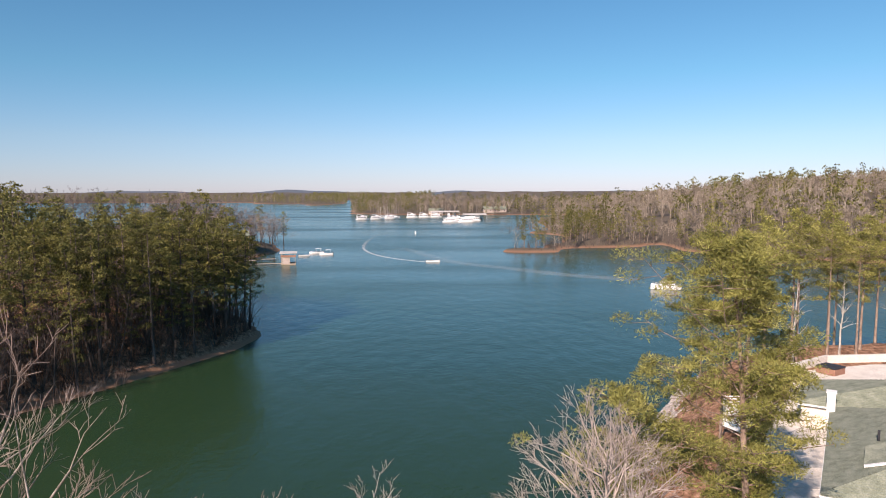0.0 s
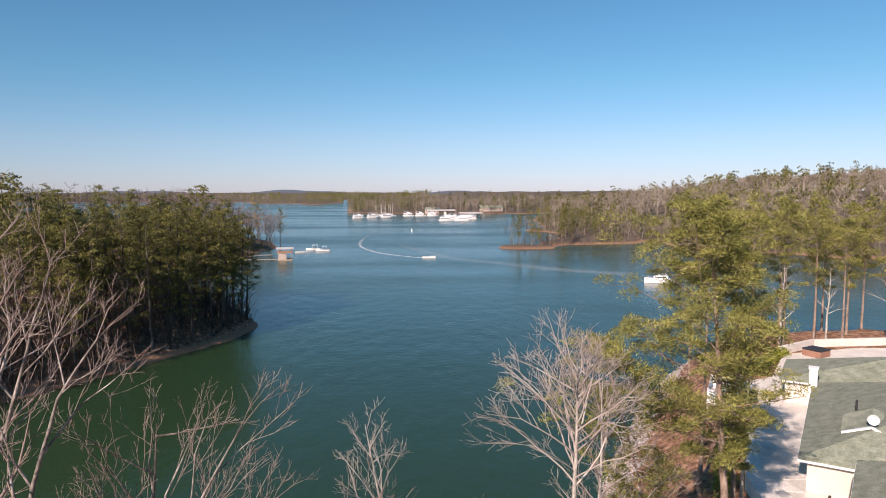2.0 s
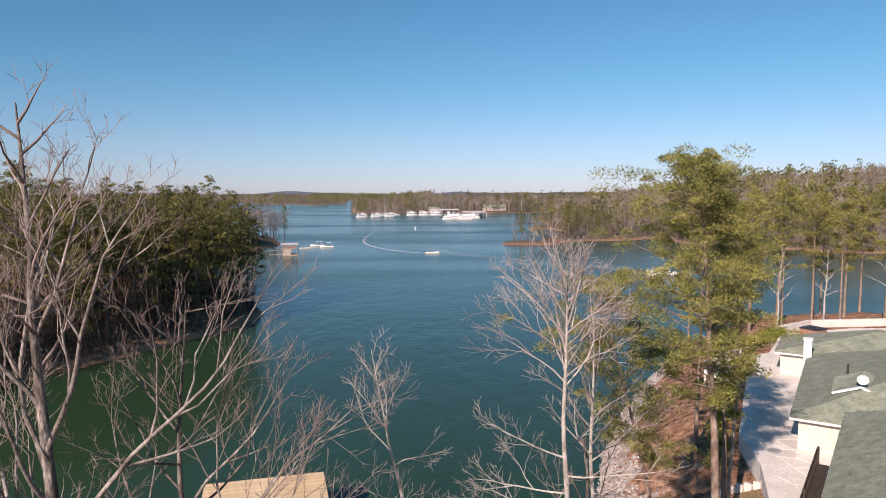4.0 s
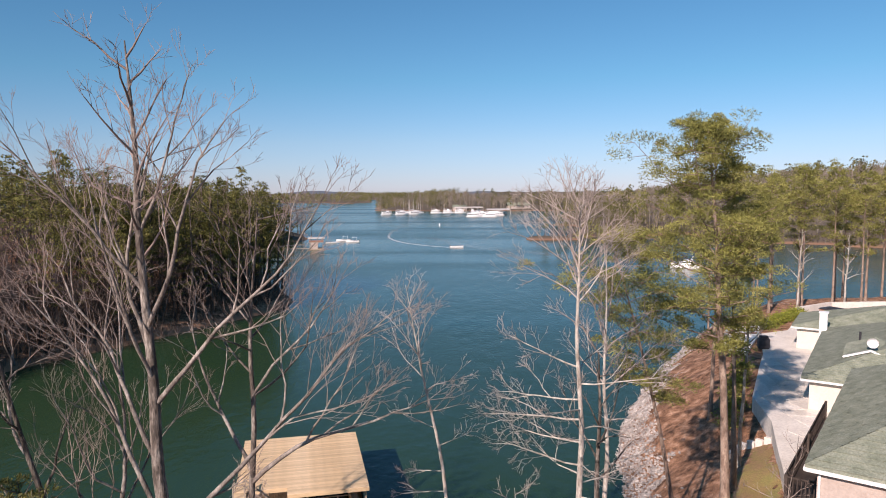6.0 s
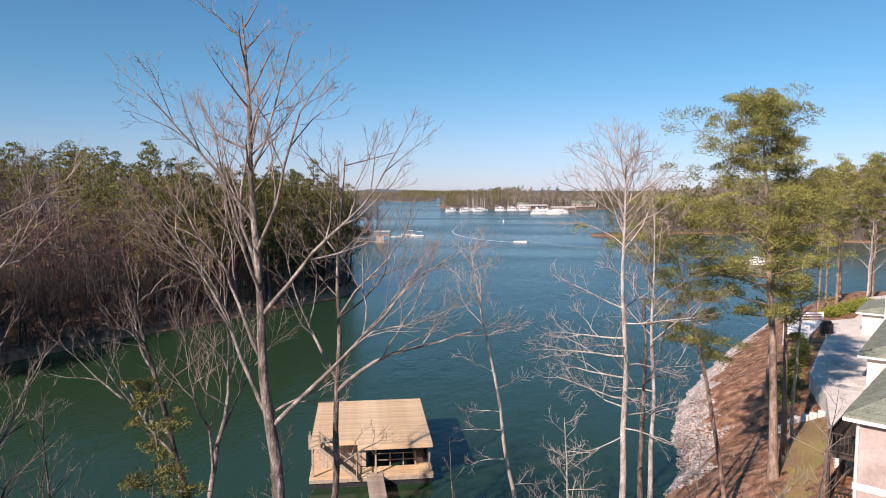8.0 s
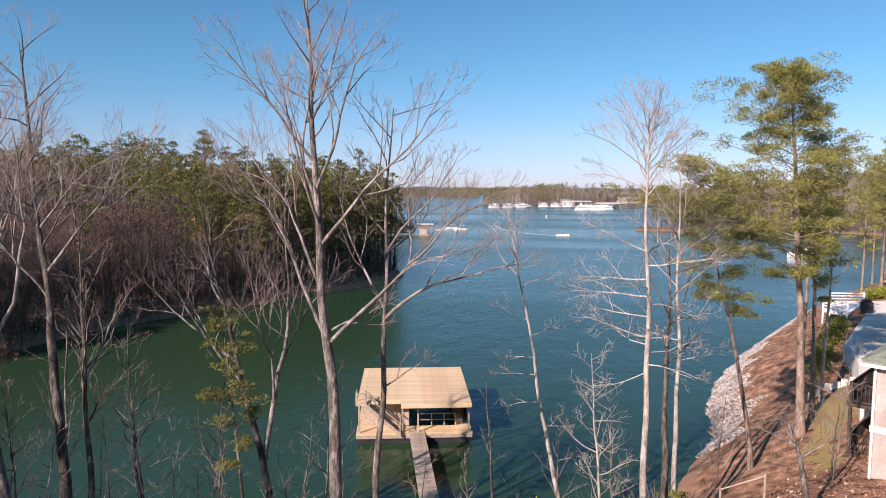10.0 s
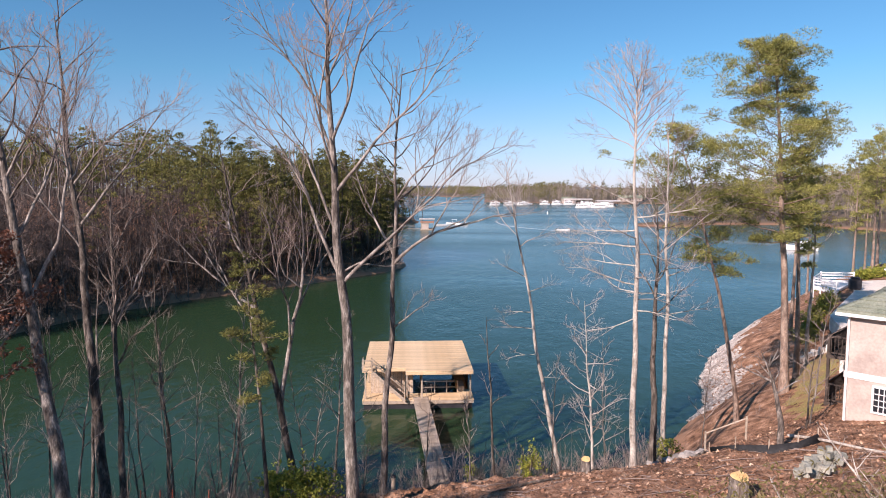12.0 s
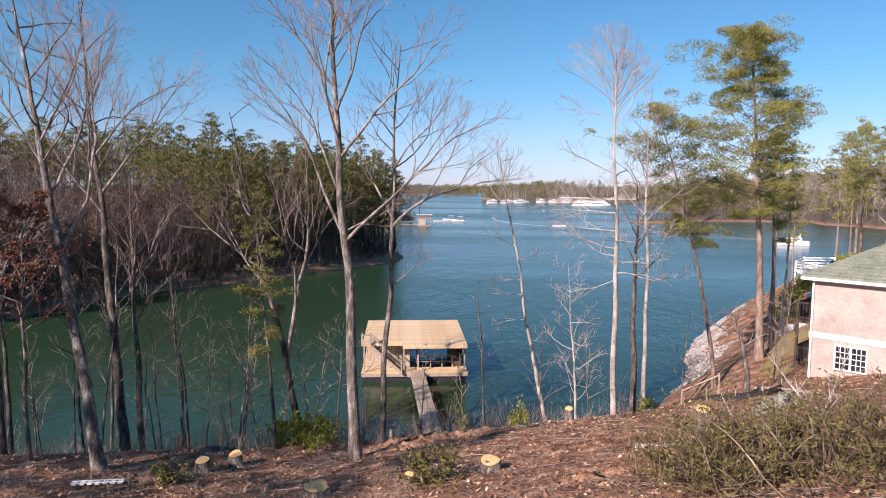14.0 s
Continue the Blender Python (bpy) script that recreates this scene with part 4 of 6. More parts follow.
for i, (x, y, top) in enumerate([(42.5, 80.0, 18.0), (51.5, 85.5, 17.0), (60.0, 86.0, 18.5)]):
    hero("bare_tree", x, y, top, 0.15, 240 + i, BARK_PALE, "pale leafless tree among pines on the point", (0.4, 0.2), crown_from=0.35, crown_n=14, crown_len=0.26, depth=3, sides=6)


# ---- boathouse ----
BH = pose(-14.9, 34.75, 0, 0, 0, 14.5)
boathouse = empty("boathouse", BH, "floating boathouse with a pale board roof deck", "boathouse")
DZ, RZ, WID, DEP = 0.75, 3.2, 8.8, 10.6


def planks(parent, name, material, x0, x1, y0, y1, z, n, along="x", thick=0.04, gap=0.012):
    """A row of boards; each is a piece of its own."""
    for i in range(n):
        if along == "x":
            w = (y1 - y0) / n
            bm = box(x0, x1, -w / 2 + gap / 2, w / 2 - gap / 2, 0, thick)
            at = (0, y0 + w * (i + 0.5), z)
        else:
            w = (x1 - x0) / n
            bm = box(-w / 2 + gap / 2, w / 2 - gap / 2, y0, y1, 0, thick)
            at = (x0 + w * (i + 0.5), 0, z)
        if i == 0:
            me = bpy.data.meshes.new(name)
            bm.to_mesh(me)
            me.materials.append(material)
        bm.free()
        part(name, me, material, parent, m=pose(*at, random.uniform(-0.15, 0.15), random.uniform(-0.05, 0.05), 0))


planks(boathouse, "roof_board", WOOD_NEW, 0, WID, 1.1, DEP, RZ, 52, gap=0.016)
planks(boathouse, "roof_board", WOOD_NEW, 3.4, WID, 0, 1.1, RZ, 6, gap=0.016)
for a, b in (((3.4, 0.02, 0), (WID, 0.02, 0)), ((0.02, 1.12, 0), (3.4, 1.12, 0)), ((WID - 0.02, 0, 0), (WID - 0.02, DEP, 0)), ((0.02, 1.1, 0), (0.02, DEP, 0)), ((0, DEP - 0.02, 0), (WID, DEP - 0.02, 0))):
    part("fascia", beam((a[0], a[1], RZ - 0.13), (b[0], b[1], RZ - 0.13), 0.05, 0.24, 0.006), WOOD_NEW, boathouse)
for k in range(6):
    part("joist", beam((1.5 + k * 1.2, 1.2, RZ - 0.1), (1.5 + k * 1.2, DEP - 0.1, RZ - 0.1), 0.05, 0.19), WOOD_OLD, boathouse)
for x in (0.15, 3.5, 4.7, WID - 0.15):
    for y in (0.9, 5.5, DEP - 0.3):
        part("post", beam((x, y, DZ), (x, y, RZ - 0.2), 0.13, 0.13, 0.01), WOOD_OLD, boathouse)
# the U-shaped deck round the slip
planks(boathouse, "deck_board", WOOD_NEW, -0.1, WID + 0.1, 0.45, 2.3, DZ - 0.04, 13)
planks(boathouse, "deck_board", WOOD_NEW, -0.1, 2.2, 2.3, DEP, DZ - 0.04, 50)
planks(boathouse, "deck_board", WOOD_NEW, WID - 1.1, WID + 0.1, 2.3, DEP, DZ - 0.04, 50)
for a in ((-0.08, WID + 0.08, 0.47, 0.53), (-0.08, -0.02, 0.5, DEP), (WID + 0.02, WID + 0.08, 0.5, DEP)):
    part("rim_joist", box(a[0], a[1], a[2], a[3], DZ - 0.32, DZ - 0.045, 0.005), WOOD_OLD, boathouse)
for x0, x1, y0, y1 in ((0, 2.1, 0.6, DEP - 0.1), (WID - 1.0, WID, 2.3, DEP - 0.1), (2.1, WID, 0.6, 2.2)):
    part("float", box(x0, x1, y0, y1, -0.3, DZ - 0.33, 0.03), DARK, boathouse)
# stair to the roof deck
for y in (0.12, 1.0):
    part("stringer", beam((0.7, y, RZ), (3.3, y, DZ + 0.1), 0.05, 0.26), WOOD_OLD, boathouse)
    part("handrail", beam((0.6, y, RZ + 0.9), (3.3, y, DZ + 1.0), 0.05, 0.09), WOOD_OLD, boathouse)
    for s in (0.0, 0.5, 1.0):
        part("baluster", beam((0.7 + 2.6 * s, y, RZ - (RZ - DZ) * s), (0.7 + 2.6 * s, y, RZ + 0.9 - (RZ - DZ) * s), 0.08, 0.08), WOOD_OLD, boathouse)
for k in range(12):
    s = (k + 0.5) / 12
    part("tread", box(0.62 + 2.6 * s, 0.9 + 2.6 * s, 0.1, 1.02, RZ - (RZ - DZ) * s - 0.04, RZ - (RZ - DZ) * s, 0.004), WOOD_NEW, boathouse)
part("landing", box(-0.05, 0.75, 0.05, 1.1, RZ - 0.02, RZ + 0.025, 0.005), WOOD_NEW, boathouse)
for a, b in (((-0.02, 0.08, RZ + 0.92), (0.7, 0.08, RZ + 0.92)), ((-0.02, 0.08, RZ + 0.92), (-0.02, 1.1, RZ + 0.92)), ((-0.02, 0.08, RZ), (-0.02, 0.08, RZ + 0.92)), ((-0.02, 1.1, RZ), (-0.02, 1.1, RZ + 0.92))):
    part("landing_rail", beam(a, b, 0.06, 0.08), WOOD_OLD, boathouse)

# store room behind the stair, dark back screen of the slip, rail along the inner deck
for i in range(11):
    x = 0.5 + i * 0.32
    part("wall_board", box(x, x + 0.3, 2.42, 2.46, DZ, RZ - 0.22, 0.004), WOOD_OLD, boathouse)
for i in range(9):
    y = 2.5 + i * 0.32
    part("wall_board", box(3.98, 4.02, y, y + 0.3, DZ, RZ - 0.22, 0.004), WOOD_OLD, boathouse)
# screen and side wall are coloured dark to stand for the slip's inner shade
for i in range(14):
    x = 4.1 + i * 0.33
    part("screen_board", box(x, x + 0.29, DEP - 0.5, DEP - 0.46, DZ - 0.3, RZ - 0.22, 0.004), WOOD_DARK, boathouse, "back screen board, darkened to stand for slip shade")
for z in (1.25, 1.75):
    part("inner_rail", beam((4.7, 2.25, z), (WID - 1.1, 2.25, z), 0.04, 0.07), WOOD_OLD, boathouse)
for x in (4.7, 5.8, 6.8, WID - 1.1):
    part("rail_post", beam((x, 2.25, DZ), (x, 2.25, 1.8), 0.08, 0.08), WOOD_OLD, boathouse)
part("side_wall", box(WID - 0.16, WID - 0.1, 3.2, DEP - 0.4, DZ, RZ - 0.22), WOOD_DARK, boathouse, "side wall, darkened to stand for slip shade")
part("bench", box(WID - 1.0, WID - 0.5, 2.6, 4.4, DZ, DZ + 0.45, 0.03), WOOD_OLD, boathouse)

# gangway to the bank
ga, gb = Vector((-10.75, 37.0, DZ + 0.04)), Vector((-5.0, 18.4, gz(-5.0, 18.4) + 0.12))
gdir = gb - ga
gm = Matrix.Translation(ga) @ gdir.to_track_quat("X", "Z").to_matrix().to_4x4()
gangway = empty("gangway", gm, "long weathered board gangway to the dock", "gangway")
GL = gdir.length
for y in (-0.52, 0.52):
    part("stringer", box(0, GL, y - 0.04, y + 0.04, -0.26, -0.03, 0.005), WOOD_OLD, gangway)
planks(gangway, "plank", WOOD_OLD, 0, GL, -0.6, 0.6, -0.025, 110, along="y", gap=0.02)

# ---- house ----
HU, HV = Vector((0.567, 0.824, 0)), Vector((0.824, -0.567, 0))
HROT = math.degrees(math.atan2(-0.567, 0.824))
HM = pose(14.5, 20.5, 0, 0, 0, HROT)  # x runs along the front, y back along the side
house = empty("house", HM, "beige stucco lake house with green-grey shingle roofs", "house")


def hip(w, d, e, ridge_z, z0, inset=None):
    """The four planes of a hip roof over 0..w, 0..d with overhang e: lists of corners."""
    x0, x1, y0, y1 = -e, w + e, -e, d + e
    k = (inset if inset is not None else (x1 - x0) / 2)
    xm = (x0 + x1) / 2
    a, b = (xm, y0 + k, ridge_z), (xm, y1 - k, ridge_z)
    c = [(x0, y0, z0), (x1, y0, z0), (x1, y1, z0), (x0, y1, z0)]
    return [[c[0], c[1], a], [c[1], c[2], b, a], [c[2], c[3], b], [c[3], c[0], a, b]]


def slab(corners, thick=0.12):
    bm = bmesh.new()
    hi = [bm.verts.new(c) for c in corners]
    lo = [bm.verts.new((c[0], c[1], c[2] - thick)) for c in corners]
    n = len(corners)
    bm.faces.new(hi)
    bm.faces.new(lo[::-1])
    for i in range(n):
        bm.faces.new((lo[i], lo[(i + 1) % n], hi[(i + 1) % n], hi[i]))
    bmesh.ops.recalc_face_normals(bm, faces=bm.faces)
    return bm


def courses(parent, corners, drop=0.16, tag="shingle_course"):
    """Rows of shingles up one roof plane, each a thin lapped strip."""
    eave = (Vector(corners[0]), Vector(corners[1]))
    top = [Vector(c) for c in corners[2:]]
    tr, tl = (top[0], top[-1])
    rise = (tr - eave[1]).length
    n = max(4, int(rise / 0.42))
    g = Geo()
    nor = (eave[1] - eave[0]).cross(tl - eave[0]).normalized()
    for i in range(n):
        s0, s1 = i / n, (i + 1.15) / n
        s1 = min(s1, 1.0)
        p = [eave[0].lerp(tl, s0), eave[1].lerp(tr, s0), eave[1].lerp(tr, s1), eave[0].lerp(tl, s1)]
        q = [p[0] + nor * 0.05, p[1] + nor * 0.05, p[2] + nor * 0.015, p[3] + nor * 0.015]
        low = [p[0], p[1]]
        length = (p[1] - p[0]).length
        m = max(1, int(length / 0.9))
        for k in range(m):
            a0, a1 = k / m, (k + 1) / m
            jit = 0.005 * ((k * 7 + i * 3) % 5)
            v = [q[0].lerp(q[1], a0) + nor * jit, q[0].lerp(q[1], a1) + nor * jit, q[3].lerp(q[2], a1), q[3].lerp(q[2], a0), p[0].lerp(p[1], a0), p[0].lerp(p[1], a1)]
            g.add([tuple(x) for x in v], [(0, 1, 2, 3), (4, 5, 1, 0)])
    part(tag, g, SHINGLE, parent, smooth=False)


def roof(parent, w, d, e, ridge_z, z0, inset=None, m=None, label="green-grey shingle hip roof"):
    base = part("roof", box(0.4, w - 0.4, 0.4, d - 0.4, z0 - 0.12, z0 - 0.02), WHITE, parent, label, m=m)
    for pl in hip(w, d, e, ridge_z, z0, inset):
        part("roof_plane", slab(pl), SHINGLE, base)
        courses(base, pl)
    x0, x1, y0, y1 = -e, w + e, -e, d + e
    for a, b in (((x0, y0), (x1, y0)), ((x1, y0), (x1, y1)), ((x1, y1), (x0, y1)), ((x0, y1), (x0, y0))):
        part("gutter", beam((*a, z0 - 0.2), (*b, z0 - 0.2), 0.13, 0.15, 0.01), WHITE, base)
    part("soffit", box(x0 + 0.05, x1 - 0.05, y0 + 0.05, y1 - 0.05, z0 - 0.3, z0 - 0.26), WHITE, base)
    return base


# front block
AW, AD, AE = 16.0, 17.0, 11.95
part("wall", prism([(0, 0), (AW, 0), (AW, AD), (0, AD)], 5.0, AE - 0.2), STUCCO, house)
part("band", box(-0.03, AW, -0.04, 0.0, 8.62, 8.92), WHITE, house, "white trim band")
roof(house, AW, AD, 0.4, 16.4, AE)


def window(parent, x, z, w, h, y=-0.05, cols=4, rows=4):
    win = part("window", box(x, x + w, y - 0.02, y + 0.05, z, z + h), GLASS, parent)
    for a in ((x - 0.09, x, z - 0.09, z + h + 0.09), (x + w, x + w + 0.09, z - 0.09, z + h + 0.09), (x, x + w, z + h, z + h + 0.09), (x, x + w, z - 0.09, z)):
        part("frame", box(a[0], a[1], y - 0.06, y + 0.06, a[2], a[3], 0.008), WHITE, win)
    for i in range(1, cols):
        part("glazing_bar", box(x + w * i / cols - 0.016, x + w * i / cols + 0.016, y - 0.035, y - 0.015, z, z + h), WHITE, win)
    for i in range(1, rows):
        part("glazing_bar", box(x, x + w, y - 0.04, y - 0.018, z + h * i / rows - 0.016, z + h * i / rows + 0.016), WHITE, win)


window(house, 1.3, 7.2, 0.62, 1.15, cols=3)
window(house, 2.03, 7.2, 0.62, 1.15, cols=3)
part("downpipe", beam((0.1, -0.1, 5.5), (0.1, -0.1, AE - 0.25), 0.09, 0.09, 0.015), WHITE, house, "white downpipe")
# back block, with a lower wing behind it
BW, BD, BE, BX, BY = 22.0, 18.5, 10.0, -3.29, 22.0
BM = pose(BX, BY, 0, 0, 0, 3.0)
part("wall", prism([(0, 0), (BW, 0), (BW, BD), (0, BD)], 6.5, BE - 0.2), CREAM, house, "cream painted wall", m=BM)
roof(house, BW, BD, 0.5, 14.2, BE, inset=9.5, m=BM)
part("wall", prism([(0.4, AD), (AW, AD), (AW, BY + 1.2), (0.4, BY - 0.4)], 6.0, BE), STUCCO, house)
part("wall", prism([(-2.8, BD + 1.6), (13, BD + 1.6), (13, BD + 8.6), (-2.8, BD + 8.6)], 6.5, 9.7), CREAM, house, "cream painted wall", m=BM)
part("wall", prism([(0.5, BD), (13, BD), (13, BD + 1.6), (0.5, BD + 1.6)], 6.5, 9.6), CREAM, house, "cream painted wall", m=BM)
roof(house, 15.8, 7.0, 0.45, 12.0, 9.9, inset=3.5, m=BM @ pose(-2.8, BD + 1.6, 0))
chim = part("chimney", box(-0.75, -0.1, 17.2, 18.0, 9.0, 11.7, 0.03), WHITE, house, "white chimney", m=BM)
part("cap", box(-0.83, -0.02, 17.12, 18.08, 11.7, 11.8, 0.02), WHITE, chim)
# small gable with white verges and a dish above it
GM = pose(-0.34, 0.92, -0.35)
for sx in (-1, 1):
    part("verge", beam((0.4, 24.2, 12.0), (0.4 + sx * 1.7, 24.2, 11.35), 0.3, 0.12, 0.01), WHITE, house, m=GM)
part("gable", slab([(-1.1, 24.25, 11.4), (1.9, 24.25, 11.4), (0.4, 24.25, 11.95)], 0.3), STUCCO, house, m=GM)
for sx in (-1, 1):
    part("gable_roof", slab([(0.4, 24.3, 12.05), (0.4 + sx * 1.75, 24.3, 11.38), (0.4 + sx * 1.75, 26.6, 11.9), (0.4, 27.6, 12.4)][::sx], 0.08), SHINGLE, house, m=GM)
dish = empty("satellite_dish", HM @ GM @ pose(0.5, 24.6, 12.05), "small pale satellite dish on the roof gable", "dish")
g = Geo()
rings = [(0.06 * k, 0.012 * k * k) for k in range(7)]
vv = [(r * math.cos(a), -0.2 + q, 0.55 + r * math.sin(a)) for r, q in [(x[0], -x[1]) for x in rings] for a in np.linspace(0, 2 * np.pi, 16, endpoint=False)]
ff = [(i * 16 + j, i * 16 + (j + 1) % 16, (i + 1) * 16 + (j + 1) % 16, (i + 1) * 16 + j) for i in range(6) for j in range(16)]
g.add(vv, ff)
part("bowl", g, HULL, dish)
part("mast", beam((0, -0.15, 0), (0, -0.15, 0.55), 0.05, 0.05), DARK, dish)
part("arm", beam((0, -0.2, 0.4), (0, -0.75, 0.5), 0.03, 0.03), DARK, dish)
for x, y, z in ((-1.0, 30.0, 11.6), (6.5, 9.0, 15.3)):
    part("roof_vent", beam((x, y, z - 0.3), (x, y, z + 0.45), 0.16, 0.16, 0.03), DARK, house)

# side deck of the front block, two levels
side_deck = empty("side_deck", HM, "two-storey dark wooden deck with railings on the house side", "deck")
for z, tag in ((8.9, "upper"), (6.3, "lower")):
    part("floor", box(-1.7, -0.02, 3.0, 16.5, z - 0.18, z, 0.01), WOOD_DARK, side_deck)
    for a, b in (((-1.65, 3.05), (-1.65, 16.4)), ((-1.65, 3.05), (-0.1, 3.05))):
        for zz in (0.12, 1.0):
            part("rail", beam((*a, z + zz), (*b, z + zz), 0.06, 0.08), WOOD_DARK, side_deck)
        n = int((Vector(b) - Vector(a)).length / 0.16)
        for i in range(n + 1):
            q = Vector(a).lerp(Vector(b), i / n)
            part("baluster", beam((q.x, q.y, z), (q.x, q.y, z + 1.0), 0.035, 0.035), WOOD_DARK, side_deck)
for y in (3.1, 9.5, 16.3):
    part("post", beam((-1.6, y, 4.6), (-1.6, y, 10.0), 0.14, 0.14), WOOD_DARK, side_deck)

# patio, lawn
patio = part("patio", prism([(16.9, 27.8), (18.6, 32.6), (20.6, 38.0), (21.6, 43.4), (25.4, 51.2), (28.3, 57.0), (31.5, 65.5), (35.5, 67.5), (41.5, 77.0), (52.0, 80.0), (60.0, 80.0), (45.0, 57.0), (27.0, 32.0), (18.5, 26.8)], 5.6, 7.62), CONCRETE)
tagged(patio, "pale concrete patio beside the house", "patio", kind="structure")

# flagstones on the lower patio, laid with open joints
FLAG = mat("patio_flagstone", [(0.58, 0.53, 0.47), (0.73, 0.68, 0.61)], 0.7, 0.9, 0.25, 16, fine=(7, 0.14), rand=0.1, coords="World")
FR = random.Random(14)
PATIO = [(16.9, 27.8), (18.6, 32.6), (20.6, 38.0), (21.6, 43.4), (25.4, 51.2), (28.3, 57.0), (31.5, 65.5), (45.0, 57.0), (27.0, 32.0), (18.5, 26.8)]
corner = {(i, j): (15 + i * 1.45 + FR.uniform(-0.42, 0.42), 26 + j * 1.45 + FR.uniform(-0.42, 0.42)) for i in range(12) for j in range(22)}
for i in range(11):
    for j in range(21):
        cell = [corner[i, j], corner[i + 1, j], corner[i + 1, j + 1], corner[i, j + 1]]
        cx, cy = sum(p[0] for p in cell) / 4, sum(p[1] for p in cell) / 4
        px0, py0 = np.array([p[0] for p in cell]), np.array([p[1] for p in cell])
        if inside_depth(PATIO, px0, py0).min() < 0.1 or cx > np.interp(cy, (27, 38, 56), (21.5, 27.5, 35)):
            continue
        part("flagstone", prism([(0.95 * (x - cx), 0.95 * (y - cy)) for x, y in cell], 0, 0.035), FLAG, patio, m=pose(cx, cy, 7.615, FR.uniform(-0.3, 0.3), FR.uniform(-0.3, 0.3), 0))

# riprap along the peninsula
RR = random.Random(9)
rock_meshes = []
for k in range(8):
    bm = bmesh.new()
    bmesh.ops.create_icosphere(bm, subdivisions=1, radius=0.5)
    for v in bm.verts:
        v.co *= RR.uniform(0.75, 1.15)
        v.co.z *= 0.7
    me = bpy.data.meshes.new("stone")
    bm.to_mesh(me)
    bm.free()
    me.materials.append(STONE)
    rock_meshes.append(me)
riprap = tagged(empty("riprap", Matrix(), "bank of pale grey riprap stones at the waterline", "riprap"), kind="structure")
SH = [Vector(p) for p in NEAR[7:15]]
lens = [(SH[i + 1] - SH[i]).length for i in range(len(SH) - 1)]
rest = Geo()
rock_arrays = []
for me in rock_meshes:
    v = np.array([tuple(x.co) for x in me.vertices])
    rock_arrays.append((v, [np.array([tuple(p.vertices) for p in me.polygons])]))
single = 0
for i in range(7600):
    s = RR.uniform(12.0, sum(lens))
    k = 0
    while s > lens[k]:
        s -= lens[k]
        k += 1
    t = s / lens[k]
    p = SH[k].lerp(SH[k + 1], t)
    nrm = Vector(((SH[k + 1] - SH[k]).y, -(SH[k + 1] - SH[k]).x)).normalized()
    edge = 2.7 + 0.5 * math.sin(p.y * 0.9) + 0.35 * math.sin(p.y * 2.3 + 1)
    q = p + nrm * (RR.uniform(-0.5, edge) if RR.random() < 0.992 else edge + RR.uniform(0, 1.2) ** 2)
    z = gz(q.x, q.y)
    size = RR.uniform(0.14, 0.32)
    kk = RR.randrange(8)
    if single < 290 and q.y < 56:
        part("stone", rock_meshes[kk], None, riprap, m=pose(q.x, q.y, z + 0.05, RR.uniform(-40, 40), RR.uniform(-40, 40), RR.uniform(0, 360)) @ Matrix.Diagonal((size, size * RR.uniform(0.7, 1.1), size, 1)))
        single += 1
    else:
        scatter(rest, rock_arrays[kk], q.x, q.y, z + 0.05, size, RR.uniform(0, 6.28), size * 0.9)
part("stones", rest, STONE, riprap, kind="stuff", smooth=False)

# ---- undergrowth ----
def brush_proto(seed, height, n, thick=0.02, side=3):
    """A clump of thin leafless stems."""
    rng = np.random.default_rng(seed)
    g = Geo()
    for _ in range(n):
        a, e = rng.uniform(0, 6.28), rng.uniform(0.85, 1.45)
        d = np.array((math.cos(a) * math.cos(e), math.sin(a) * math.cos(e), math.sin(e)))
        ln = height * rng.uniform(0.5, 1.1)
        p, _ = wander(rng, rng.normal(0, 0.25, 3) * np.array((1, 1, 0)), d, ln, 3, 0.14, 0.02)
        tube(g, p, np.array((1, 0.75, 0.5, 0.25)) * thick, 3)
        for k in range(side):
            q = p[1] + (p[3] - p[1]) * rng.uniform(0, 0.9)
            dd = turned(rng, d, rng.uniform(0.3, 0.9))
            tube(g, [q, q + dd * ln * rng.uniform(0.2, 0.45)], [thick * 0.5, thick * 0.2], 3)
    return g.arrays()


SHRUBS = [brush_proto(300 + i, 3.4, 6, 0.036) for i in range(4)]
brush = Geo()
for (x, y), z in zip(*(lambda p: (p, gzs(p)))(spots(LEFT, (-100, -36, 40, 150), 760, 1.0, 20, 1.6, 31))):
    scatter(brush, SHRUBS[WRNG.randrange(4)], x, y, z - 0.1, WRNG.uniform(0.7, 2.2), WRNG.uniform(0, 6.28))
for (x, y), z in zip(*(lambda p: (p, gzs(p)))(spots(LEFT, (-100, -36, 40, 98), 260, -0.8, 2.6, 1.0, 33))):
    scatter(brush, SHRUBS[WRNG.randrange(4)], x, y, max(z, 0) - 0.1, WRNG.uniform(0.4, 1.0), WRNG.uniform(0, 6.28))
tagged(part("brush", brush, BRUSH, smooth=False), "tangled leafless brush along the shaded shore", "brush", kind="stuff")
brush = Geo()
for (x, y), z in zip(*(lambda p: (p, gzs(p)))(spots(RIGHT, (25, 260, 225, 470), 360, 0.0, 8, 1.8, 32))):
    scatter(brush, SHRUBS[WRNG.randrange(4)], x, y, z - 0.1, WRNG.uniform(0.5, 1.5), WRNG.uniform(0, 6.28))
tagged(part("brush", brush, TWIG_FAR, smooth=False), "leafless brush along the far shore", "brush", kind="stuff")
THIN = [brush_proto(320 + i, 1.6, 9, 0.012) for i in range(4)]
brush = Geo()
BR = random.Random(77)
